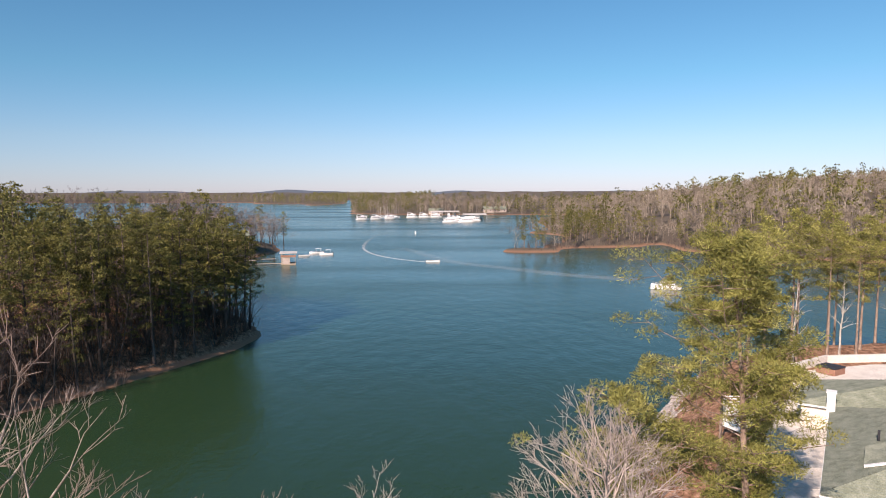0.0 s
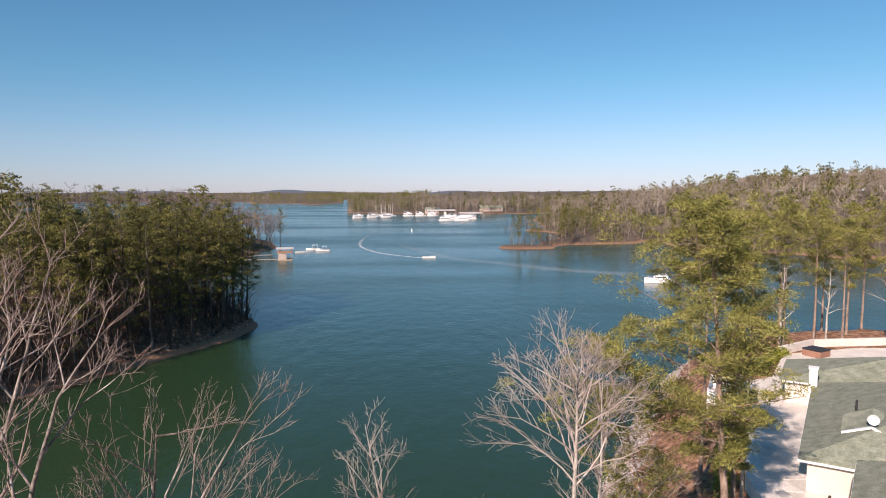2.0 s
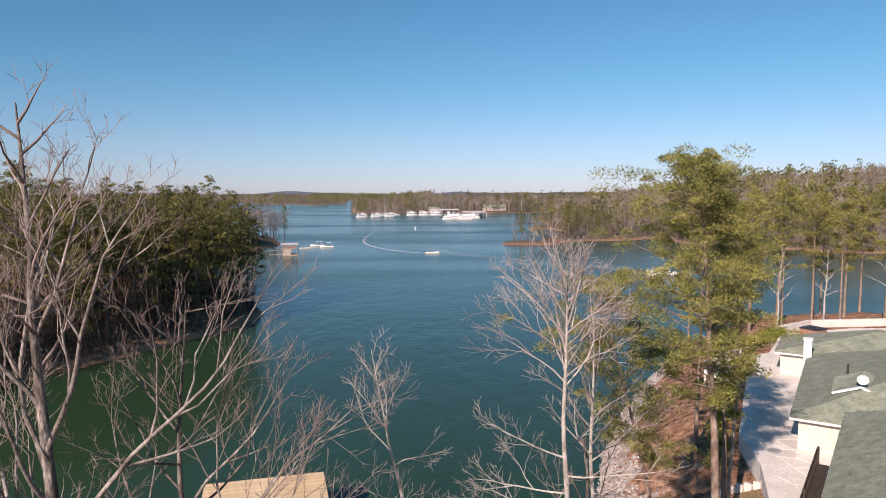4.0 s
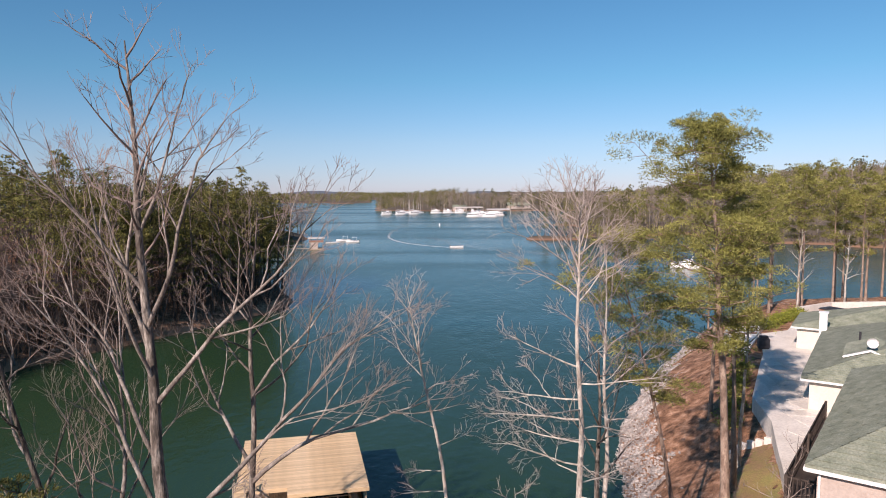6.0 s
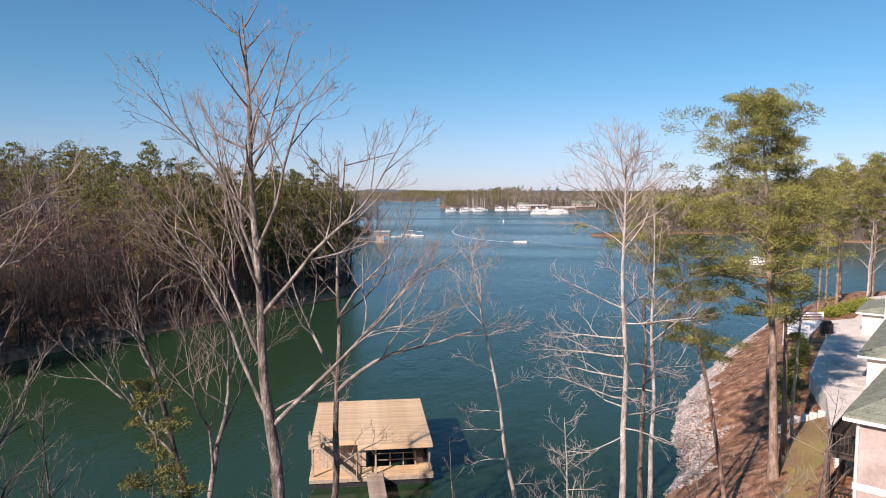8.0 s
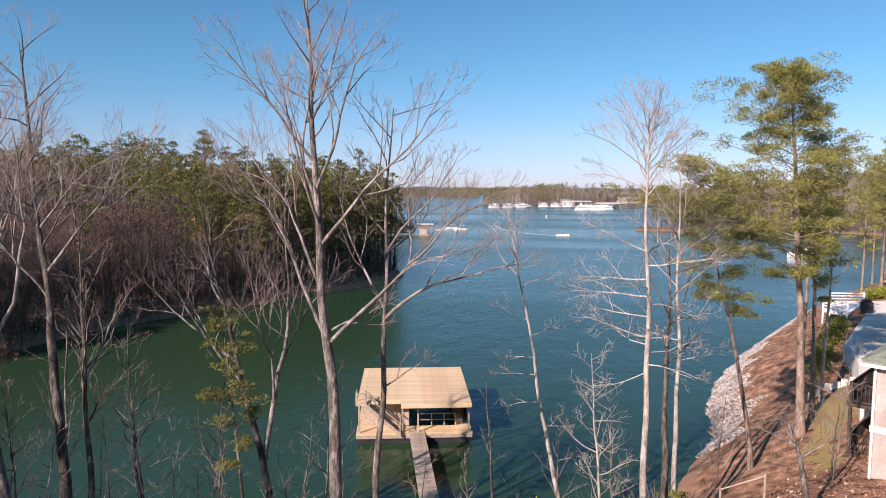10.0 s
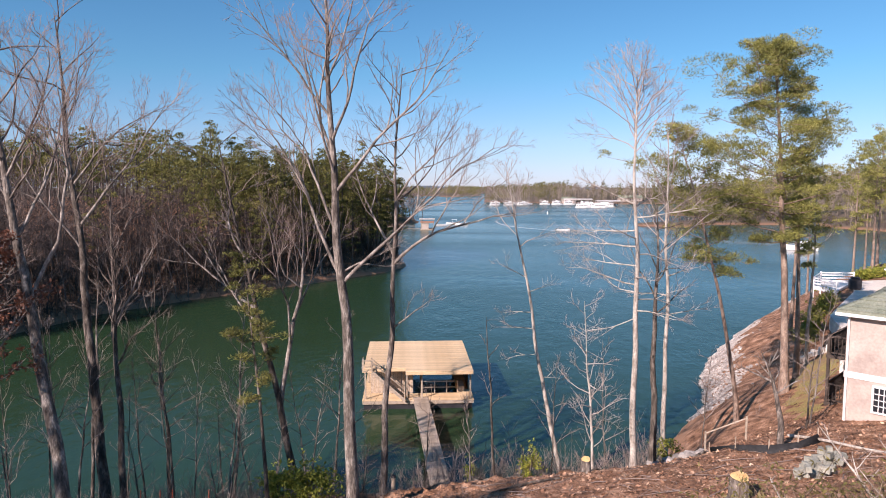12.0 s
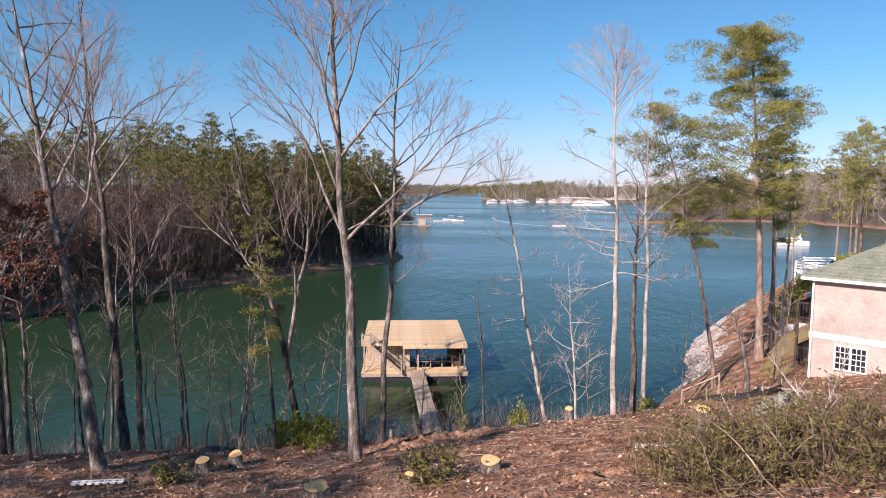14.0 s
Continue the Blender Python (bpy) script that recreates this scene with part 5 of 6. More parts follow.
for _ in range(420):
    x = BR.uniform(-26, 7)
    edge = np.interp(x, (-26, -14, -5, 2, 6.5), (12, 15.6, 19.4, 22.5, 26))
    y = edge - BR.uniform(0.2, 2.4) ** 1.5
    scatter(brush, THIN[BR.randrange(4)], x, y, gz(x, y) - 0.05, BR.uniform(0.4, 1.6), BR.uniform(0, 6.28))
for _ in range(60):
    x, y = BR.uniform(9, 20), BR.uniform(26, 52)
    if 4.5 < inside_depth(NEAR, np.array([x]), np.array([y]))[0] < 10:
        scatter(brush, THIN[BR.randrange(4)], x, y, gz(x, y) - 0.05, BR.uniform(0.4, 0.9), BR.uniform(0, 6.28))
for _ in range(150):
    x, y = BR.uniform(-22, -2), BR.uniform(1, 13)
    scatter(brush, THIN[BR.randrange(4)], x, y, gz(x, y) - 0.05, BR.uniform(0.2, 0.55), BR.uniform(0, 6.28))
tagged(part("brush", brush, TWIG, smooth=False), "thin leafless stems along the bank edge", "brush", kind="stuff")

for i, (x, y, top, lean) in enumerate([(-23.5, 10.0, 9.5, -0.6), (-21.0, 9.5, 12.0, 0.5), (-17.0, 12.6, 11.0, -0.4), (-16.2, 12.9, 10.0, 0.6), (-15.0, 13.6, 7.8, -0.5), (-13.4, 13.9, 8.5, -1.5), (-11.0, 14.8, 9.0, -0.9),
                                       (-9.2, 15.5, 8.0, 0.3), (-5.6, 15.8, 8.2, 0.4), (-3.4, 16.9, 7.6, -0.3), (0.4, 19.5, 8.8, 0.2), (3.2, 20.5, 10.0, -0.3), (8.6, 24.0, 9.0, 0.4), (13.2, 21.0, 13.0, 0.7), (12.4, 19.0, 11.0, 0.2), (-19.8, 12.9, 8.0, 0.5), (-18.2, 12.0, 6.5, -0.7), (-12.2, 13.2, 6.8, 0.5), (-14.2, 11.8, 6.0, -0.4), (-8.2, 14.2, 6.2, 0.5), (-24.5, 6.0, 10.0, 0.6), (-20.3, 6.8, 8.5, -0.5)]):
    hero("sapling", x, y, top, 0.045, 400 + i, BARK_GREY if i % 2 else BARK_DARK, "thin leafless sapling on the bank", (lean, BR.uniform(-0.5, 0.5)), crown_from=0.3, crown_n=11, crown_len=0.24, depth=4, dens=0.8, sides=6, thin=0.016)
hero("snag", 10.2, 15.2, 10.9, 0.15, 430, BARK_GREY, "crooked half-dead tree on the bank", (-0.9, 0.1), (0.3, 0.1), limbs=((0.72, 165, 15, 1.5, 0.05), (0.6, 20, 35, 1.1, 0.04), (0.85, 30, 50, 0.9, 0.035)), crown_from=0.7, crown_n=6, crown_len=0.2, depth=4)


def leafy(name, x, y, z, rx, rz, n, size, material, label, category="shrub", stems=7, seed=1, group=""):
    """A shrub: stems and many small leaves in an uneven mass."""
    rng = np.random.default_rng(seed)
    wood, leaves = Geo(), Geo()
    c = rng.normal(0, 0.5, (n, 3)) * np.array((rx, rx, rz)) + np.array((0, 0, rz * 1.1))
    c = c[(c[:, 2] > 0.05)]
    keep = waves(c[:, 0] * 2.3, c[:, 1] * 2.3 + c[:, 2] * 3, 0.8) > -0.45
    c = c[keep]
    tufts(leaves, rng, c, size, 6, 0.9, 0.24)
    for i in range(stems):
        t = c[rng.integers(len(c))]
        tube(wood, [(rng.normal(0, 0.1), rng.normal(0, 0.1), -0.1), t * np.array((0.5, 0.5, 0.5)), t], [0.03, 0.02, 0.008], 4)
    ob = empty(name, pose(x, y, z), label, category, group)
    part("stems", wood, BARK_DARK, ob, kind="stuff")
    part("foliage", leaves, material, ob, kind="stuff", smooth=False)
    return ob


leafy("shrub", -10.1, 12.4, gz(-10.1, 12.4), 1.1, 0.75, 620, 0.17, SHRUB, "yellow-green evergreen shrub at the bank edge", seed=2)
leafy("shrub", -0.6, 18.2, gz(-0.6, 18.2), 0.5, 0.9, 260, 0.15, SHRUB, "small yellow-green shrub at the bank edge", seed=3)
leafy("shrub", -3.6, 17.4, gz(-3.6, 17.4), 0.3, 0.8, 120, 0.14, SHRUB, "thin green shrub beside the gangway", seed=4)
leafy("shrub", 6.6, 22.6, gz(6.6, 22.6), 0.6, 0.7, 260, 0.15, SHRUB, "small green shrub by the stones", seed=5)
leafy("dry_bush", -2.4, 3.6, gz(-2.4, 3.6), 1.0, 0.5, 320, 0.15, WITHERED, "dead bush with curled brown leaves on the litter", seed=6, stems=16)
leafy("dry_bush", -12.6, 4.4, gz(-12.6, 4.4), 0.7, 0.35, 220, 0.15, WITHERED, "low withered bush beside the stumps", seed=7, stems=12)
leafy("shrub", -11.4, 12.0, gz(-11.4, 12.0), 0.8, 0.7, 300, 0.17, SHRUB, "yellow-green evergreen shrub at the bank edge", seed=8)
def russet_beech(x, y, top, seed):
    """A young tree that holds its dead leaves: stem, limbs and many small curled leaves."""
    rng = np.random.default_rng(seed)
    z = gz(x, y) - 0.2
    bole, big, twigs = bare_tree(seed, [(0, 0, 0), (-0.2, 0.1, 0.5 * (top - z)), (0.2, 0.2, top - z)], 0.1, (), depth=4, crown_from=0.5, crown_n=16, crown_len=0.26, rise=(0.1, 0.8), thin=0.03)
    v = twigs.arrays()[0]
    pick = v[rng.integers(0, len(v), 750)]
    leaves = Geo()
    tufts(leaves, rng, pick + rng.normal(0, 0.08, pick.shape), 0.17, 4, 0.9, 0.3)
    ob = empty("russet_beech", pose(x, y, z), "young tree that keeps its russet dead leaves", "tree")
    part("trunk", bole, BARK_GREY, ob)
    part("crown", twigs, TWIG, ob, kind="stuff")
    part("dead_leaves", leaves, DEAD_LEAVES, ob, kind="stuff", smooth=False)


russet_beech(-19.2, 5.0, 15.6, 61)
w, g = pine_tree(210, 11.0, 0.1, crown_from=0.4, reach=0.15, boughs=24, per=4, lobe=0.42, blades=70, leaf=0.18, width=0.12, lean=(-1.2, 0.6), gap=0.3, out=0.9)
tree("young_pine", (w, g), (BARK_DARK, NEEDLES_DARK), pose(-11.4, 11.0, gz(-11.4, 11.0) - 0.2), "slim young pine among bare trees", "pine tree")


# ---- clearing on the near bank ----
def stump(x, y, r, h, seed, label):
    rng = np.random.default_rng(seed)
    z = gz(x, y) - 0.08
    a = np.linspace(0, 2 * np.pi, 18, endpoint=False)
    wob = 1 + 0.08 * np.sin(3 * a + seed) + rng.normal(0, 0.03, 18)
    g = Geo()
    v = []
    for k, s in ((0, 1.45), (0.2, 1.12), (1, 1.0)):
        v += [(r * s * w * math.cos(t), r * s * w * math.sin(t), h * k + (0.06 * math.sin(t) if k == 1 else 0)) for t, w in zip(a, wob)]
    g.add(v, [(i * 18 + j, i * 18 + (j + 1) % 18, (i + 1) * 18 + (j + 1) % 18, (i + 1) * 18 + j) for i in range(2) for j in range(18)])
    ob = empty("tree_stump", pose(x, y, z), label, "stump", "fresh tree stumps")
    part("bark", g, BARK_GREY, ob)
    c = Geo()
    c.add([(0.96 * x0, 0.96 * y0, z0 + 0.012) for x0, y0, z0 in v[36:]] + [(0, 0, h + 0.03)], [(j, (j + 1) % 18, 18) for j in range(18)])
    part("cut_face", c, CUT_WOOD, ob, "pale fresh saw cut", smooth=False)
    return ob


stump(-12.3, 6.2, 0.27, 0.6, 1, "fresh-cut tree stump with a pale top")
stump(-11.6, 7.6, 0.27, 0.6, 2, "fresh-cut tree stump with a pale top")
stump(-6.3, 3.4, 0.42, 0.4, 3, "low wide tree stump with an orange cut top")
stump(2.1, 14.8, 0.2, 0.75, 4, "splintered tree stump at the bank edge")
stump(7.0, 8.2, 0.3, 0.85, 5, "tall stump with an orange cut top")
stump(-3.2, 4.0, 0.16, 0.3, 6, "small stump in the leaf litter")
stump(-0.5, 4.6, 0.34, 0.45, 7, "crumbling orange stump in the leaf litter")

litter = Geo()
lr = np.random.default_rng(8)
n = 80000
X, Y = lr.uniform(-24, 19, n), lr.uniform(-9, 24, n)
ok = (inside_depth(NEAR, X, Y) > 2.0)
X, Y = X[ok], Y[ok]
Z = gzs(np.stack([X, Y], -1)) + lr.uniform(0.015, 0.05, len(X))
a, s = lr.uniform(0, 6.28, len(X)), lr.uniform(0.25, 1.0, len(X)) ** 2.2 * 0.1 + 0.012
tx, ty = lr.normal(0, 0.35, (2, len(X)))
u = np.stack([np.cos(a), np.sin(a), tx], -1) * s[:, None]
w = np.stack([-np.sin(a), np.cos(a), ty], -1) * s[:, None] * 0.6
P = np.stack([X, Y, Z], -1)
litter.add(np.stack([P - u, P - w * 0.9, P + u, P + w], 1).reshape(-1, 3), np.arange(4 * len(X)).reshape(-1, 4))
LITTER = foliage("fallen_leaves", [(0.08, 0.04, 0.025), (0.28, 0.15, 0.09), (0.56, 0.39, 0.27)], 1.6, 0.7, 0.1)
tagged(part("leaf_litter", litter, LITTER, smooth=False), "brown fallen leaves and wood chips on the bank", "leaf litter", kind="stuff")

sticks = Geo()
for _ in range(900):
    x, y = BR.uniform(-22, 15), BR.uniform(-6, 15)
    if inside_depth(NEAR, np.array([x]), np.array([y]))[0] < 3:
        continue
    ln, a = BR.uniform(0.4, 2.2), BR.uniform(0, 6.28)
    z = gz(x, y)
    x2, y2 = x + ln * math.cos(a), y + ln * math.sin(a)
    r = BR.uniform(0.006, 0.03) ** 1.1
    tube(sticks, [(x, y, z + r + 0.02), ((x + x2) / 2 + BR.uniform(-0.1, 0.1), (y + y2) / 2, (z + gz(x2, y2)) / 2 + 0.05 + r), (x2, y2, gz(x2, y2) + 0.06)], [r, r * 0.9, r * 0.5], 5)
tagged(part("fallen_sticks", sticks, TWIG), "dead sticks scattered on the bank", "sticks", kind="stuff")


def log(x0, y0, x1, y1, r, material, label):
    z0, z1 = gz(x0, y0) + r * 0.8, gz(x1, y1) + r * 0.8
    g = Geo()
    d = np.array((x1 - x0, y1 - y0, z1 - z0))
    pts = [np.array((x0, y0, z0)) + d * t + np.array((0, 0, 0.06 * math.sin(t * 5))) for t in np.linspace(0, 1, 7)]
    tube(g, pts, np.linspace(r, r * 0.75, 7), 10)
    ob = empty("log", Matrix(), label, "log", "logs on the bank")
    part("bark", g, material, ob)
    for p, rr in ((pts[0], r), (pts[-1], r * 0.75)):
        c = Geo()
        q = d / np.linalg.norm(d)
        e = np.cross(q, (0, 0, 1))
        e /= np.linalg.norm(e)
        f = np.cross(e, q)
        off = -q * 0.004 if p is pts[0] else q * 0.004
        c.add([p + off + rr * 0.97 * (e * math.cos(t) + f * math.sin(t)) for t in np.linspace(0, 2 * np.pi, 10, endpoint=False)], [tuple(range(10))])
        part("cut_end", c, CUT_WOOD, ob, smooth=False)


log(-16.4, 10.2, -12.6, 10.4, 0.13, BARK_DARK, "dark fallen log along the bank edge")
log(-14.8, 9.6, -12.9, 10.9, 0.16, BARK_GREY, "short grey log on a pile of branches")
log(-8.6, 4.2, -6.9, 5.6, 0.09, BARK_DARK, "short fallen branch log")
log(11.1, 17.2, 13.4, 13.0, 0.07, BARK_PALE, "pale pole lying below the house")
log(4.4, 5.6, 8.2, 3.4, 0.08, BARK_PALE, "long pale fallen branch in the brush")
log(1.0, 13.6, -2.5, 12.2, 0.05, BARK_DARK, "thin dark branch on the leaf litter")

# low earth berm with roots at the bank edge, block pile, silt fence
fence = empty("silt_fence", Matrix(), "low black silt fence sagging between stakes", "fence")
fp = [(7.9, 18.0), (8.6, 16.0), (9.6, 14.6), (10.9, 15.2), (11.9, 15.9)]
g = Geo()
fv = []
for i, (x, y) in enumerate(fp):
    z = gz(x, y)
    fv += [(x, y - 0.35, z + 0.02), (x + 0.05, y - 0.12, z + 0.16), (x, y, z + 0.34 - 0.12 * (i % 2))]
g.add(fv, [(3 * i + k, 3 * i + 3 + k, 3 * i + 4 + k, 3 * i + 1 + k) for i in range(len(fp) - 1) for k in (0, 1)])
ob = part("fabric", g, FABRIC, fence)
md = ob.modifiers.new("thick", "SOLIDIFY")
md.thickness = 0.015
for x, y in fp:
    part("stake", beam((x, y, gz(x, y) - 0.1), (x, y, gz(x, y) + 0.6), 0.04, 0.04), WOOD_OLD, fence)

bm = box(-0.2, 0.2, -0.1, 0.1, 0, 0.2, 0.012)
block_me = bpy.data.meshes.new("block")
bm.to_mesh(block_me)
bm.free()
block_me.materials.append(BLOCK)
for i in range(46):
    t = i / 46
    cx, cy = 9.6 + 2.0 * t + BR.uniform(-0.5, 0.5), 10.2 + 2.6 * t + BR.uniform(-0.6, 0.6)
    ob = new("block", block_me)
    ob.matrix_basis = pose(cx, cy, gz(cx, cy) + 0.01 + (0.2 if i % 3 == 0 else 0.0) + (0.18 if i % 7 == 0 else 0), BR.uniform(-9, 9), BR.uniform(-9, 9), BR.uniform(0, 180))
    tagged(ob, "grey concrete block in a loose heap", "block", "heap of blocks")

frame_rail = empty("post_and_rail", Matrix(), "two weathered posts with a thin top rail", "fence")
pr = ((8.2, 20.6), (9.9, 19.6))
for x, y in pr:
    part("post", beam((x, y, gz(x, y) - 0.2), (x, y, gz(x, y) + 1.25), 0.09, 0.09, 0.01), WOOD_OLD, frame_rail)
part("rail", beam((*pr[0], gz(*pr[0]) + 1.15), (*pr[1], gz(*pr[1]) + 1.15), 0.04, 0.06), WOOD_OLD, frame_rail)

# eroded edge of the bank: a ragged ridge of roots and soil
edge = Geo()
er = np.random.default_rng(55)
for x in np.arange(-17.0, 7.6, 0.045):
    yb = np.interp(x, (-17, -10, -4.8, -1, 2, 5, 7.5), (10.6, 12.6, 14.6, 16.2, 17.0, 18.4, 19.6)) + er.normal(0, 0.22)
    a = er.uniform(-0.7, 0.7)
    ln, r = er.uniform(0.25, 1.3), er.uniform(0.012, 0.075)
    z = gz(x, yb)
    tube(edge, [(x, yb, z + r), (x + ln * 0.5 * math.cos(a), yb + ln * 0.5 * math.sin(a), z + r + er.uniform(0, 0.16)), (x + ln * math.cos(a), yb + ln * math.sin(a), gz(x + ln * math.cos(a), yb + ln * math.sin(a)) + r * 0.5)], [r, r * 0.9, r * 0.4], 5)
tagged(part("root_edge", edge, BARK_DARK), "dark roots and soil along the eroded bank edge", "roots", kind="stuff")

def soil_ridge(curve, height, wide, seed, label):
    """An uneven lip of soil along a line on the ground, steeper on its lake side."""
    rng = np.random.default_rng(seed)
    c = np.array(curve, float)
    t = np.linspace(0, 1, len(c))
    n = int(np.linalg.norm(np.diff(c, axis=0), axis=1).sum() / 0.14)
    tt = np.linspace(0, 1, n)
    q = np.stack([np.interp(tt, t, c[:, i]) for i in (0, 1)], -1)
    for _ in range(12):
        q[1:-1] = (q[:-2] + q[1:-1] + q[2:]) / 3
    q[1:-1] += rng.normal(0, 0.05, (n - 2, 2))
    d = np.gradient(q, axis=0)
    nrm = np.stack([-d[:, 1], d[:, 0]], -1) / np.linalg.norm(d, axis=1)[:, None]
    top = height * (0.55 + 0.3 * np.sin(tt * 31 + seed) + 0.25 * np.sin(tt * 83)) * np.minimum(np.minimum(tt, 1 - tt) * 14, 1)
    rows = []
    for u, h in ((-1.0, -0.1), (-0.55, 0.35), (-0.1, 0.8), (0.15, 1.0), (0.3, 0.75), (0.36, 0.2), (0.4, -0.3)):
        p = q + nrm * (u * wide * rng.uniform(0.85, 1.15, (n, 1)))
        rows.append(np.c_[p, gzs(p) + h * top + rng.normal(0, 0.025, n) * (h > 0) - (0.06 if h < 0 else 0)])
    g = Geo()
    k = len(rows)
    i = (np.arange(k - 1)[:, None] * n + np.arange(n - 1)[None]).ravel()
    g.add(np.concatenate(rows), np.stack([i, i + 1, i + n + 1, i + n], -1))
    tagged(part("soil_ridge", g, GROUND), label, "soil", kind="structure")


soil_ridge([(-18.5, 9.6), (-14, 10.9), (-10, 12.3), (-7.2, 13.2)], 0.3, 0.8, 3, "dark eroded lip of soil along the bank")
soil_ridge([(-5.2, 13.6), (-3.6, 15.0), (-1, 16.0), (2, 16.8), (5, 18.2), (7.6, 19.4)], 0.3, 0.8, 4, "dark eroded lip of soil along the bank")
for k in range(4):
    soil_ridge([(-7.0 + 0.25 * k, 13.6 - 0.75 * k), (-5.4 + 0.1 * k, 13.4 - 0.85 * k), (-4.2 + 0.2 * k, 14.2 - 0.85 * k), (-3.2 + 0.5 * k, 15.4 - 0.9 * k)], 0.2, 0.45, 10 + k, "low curved ridge of scraped soil by the gangway")
soil_ridge([(1.6, 1.6), (3.4, 2.3), (5.2, 3.6), (6.6, 4.2)], 0.24, 0.5, 21, "rut scraped into the leaf litter")
for i, (x, y) in enumerate([(6.4, 20.6), (7.0, 20.9), (7.6, 21.2), (8.3, 21.6), (5.6, 19.9), (7.3, 20.2), (8.0, 20.5)]):
    bm = bmesh.new()
    bmesh.ops.create_icosphere(bm, subdivisions=2, radius=0.34 + 0.06 * (i % 3))
    rr = random.Random(80 + i)
    for v in bm.verts:
        v.co *= rr.uniform(0.85, 1.1)
        v.co.z *= 0.7
    tagged(part("boulder", bm, STONE, m=pose(x, y, gz(x, y) + 0.08, 0, 0, i * 50)), "rounded grey-brown boulder at the bank edge", "boulder", "boulders at the bank edge")

for x, y, z in ((-15.6, 9.5, 0), (-15.3, 9.9, 0), (-14.0, 10.6, 0), (-16.9, 10.0, 0.0)):
    st = part("stake", beam((x, y, gz(x, y) - 0.1), (x + 0.06, y, gz(x, y) + 0.95), 0.045, 0.03, 0.004), RED_TAPE)
    tagged(st, "red-painted marker stake on the bank", "stake", "marker stakes")
post = empty("dock_post", pose(-7.0, 15.4, gz(-7.0, 15.4)), "short grey post at the bank by the gangway", "post")
g = Geo()
tube(g, [(0, 0, -0.2), (0, 0, 1.35)], [0.11, 0.11], 12)
part("shaft", g, WOOD_OLD, post)
g = Geo()
tube(g, [(0, 0, 1.34), (0, 0, 1.42), (0, 0, 1.5)], [0.13, 0.13, 0.02], 12)
part("cap", g, DARK, post)

rack = empty("white_picket_panel", pose(-14.6, 3.0, gz(-14.6, 3.0) + 0.12, -8, 5, 30), "white painted picket panel lying on the ground", "panel")
for i in range(7):
    part("picket", box(-0.75 + i * 0.25, -0.6 + i * 0.25, -0.25, 0.32, 0, 0.025, 0.004), WHITE, rack)
for y in (-0.1, 0.2):
    part("batten", box(-0.8, 0.95, y - 0.035, y + 0.035, 0.026, 0.05, 0.004), WHITE, rack)

# brush heap in the foreground
heap, green = Geo(), Geo()
hr = np.random.default_rng(21)
for i in range(3600):
    t = hr.uniform(0, 1)
    cx, cy = 5.2 + 8.8 * t + hr.normal(0, 0.9), 0.7 + 3.6 * t - 2.5 * t * hr.uniform(0, 1.6) + hr.normal(0, 1.4)
    z = gz(cx, cy) + abs(hr.normal(0, 0.45)) * (0.9 if t > 0.1 else 0.5)
    a, e = hr.uniform(0, 6.28), hr.uniform(-0.2, 1.45)
    d = np.array((math.cos(a) * math.cos(e), math.sin(a) * math.cos(e), math.sin(e)))
    p, _ = wander(hr, (cx, cy, z), d, hr.uniform(0.4, 1.9), 3, 0.2, -0.02)
    r = hr.uniform(0.004, 0.014) if i % 9 else hr.uniform(0.016, 0.034)
    tube(heap, p, [r, r * 0.8, r * 0.6, r * 0.3], 3)
    if hr.uniform() < (0.5 if t < 0.5 else 0.12):
        tufts(green, hr, p[1:] + hr.normal(0, 0.1, (3, 3)), 0.16, 5, 0.8, 0.16)
for i in range(46):
    t = hr.uniform(0.1, 1)
    cx, cy = 5.8 + 8.4 * t + hr.normal(0, 0.7), 0.9 + 3.2 * t - 2.0 * t * hr.uniform(0, 1.4) + hr.normal(0, 1.1)
    a, e = hr.uniform(0, 6.28), hr.uniform(0.3, 1.2)
    d = np.array((math.cos(a) * math.cos(e), math.sin(a) * math.cos(e), math.sin(e)))
    p, _ = wander(hr, (cx, cy, gz(cx, cy) - 0.05), d, hr.uniform(1.2, 3.2), 7, 0.22, -0.1)
    r = hr.uniform(0.018, 0.045)
    tube(heap, p, np.linspace(r, r * 0.35, 8), 5)
bh = tagged(empty("brush_heap", Matrix(), "tangled heap of cut branches and dry brush", "brush"), kind="stuff")
part("cut_branches", heap, STRAW, bh, kind="stuff")
part("withered_leaves", green, WITHERED, bh, kind="stuff", smooth=False)
for i, (x, y, dx, dy, h) in enumerate([(8.6, 2.4, 2.0, 2.4, 2.6), (11.0, 2.2, 1.2, 3.2, 3.0), (7.2, 1.5, -0.6, 2.0, 1.4), (12.6, 4.2, 0.5, 1.6, 3.4), (9.9, 3.6, -1.6, 1.8, 2.2), (13.6, 3.0, -1.4, 1.0, 2.4)]):
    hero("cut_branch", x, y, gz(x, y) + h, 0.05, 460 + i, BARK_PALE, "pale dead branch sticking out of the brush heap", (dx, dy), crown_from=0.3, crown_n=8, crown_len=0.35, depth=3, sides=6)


# ---- beside the house ----
lawn = Geo()
px, py = np.meshgrid(np.arange(12.5, 21.01, 0.25), np.arange(22.0, 40.01, 0.25))
d = inside_depth([(13.0, 23.0), (13.6, 26.5), (15.8, 32.5), (19.0, 38.6), (20.4, 38.4), (19.4, 33.5), (15.8, 26.0), (14.6, 22.6)], px, py)
pz = ground_height(px, py) + 0.04
ids = np.arange(px.size).reshape(px.shape)
inn = d > 0.25 + 0.55 * waves(px * 2.1, py * 1.7, 1.0) + 0.3 * waves(px * 5, py * 5 + 2, 1.0)
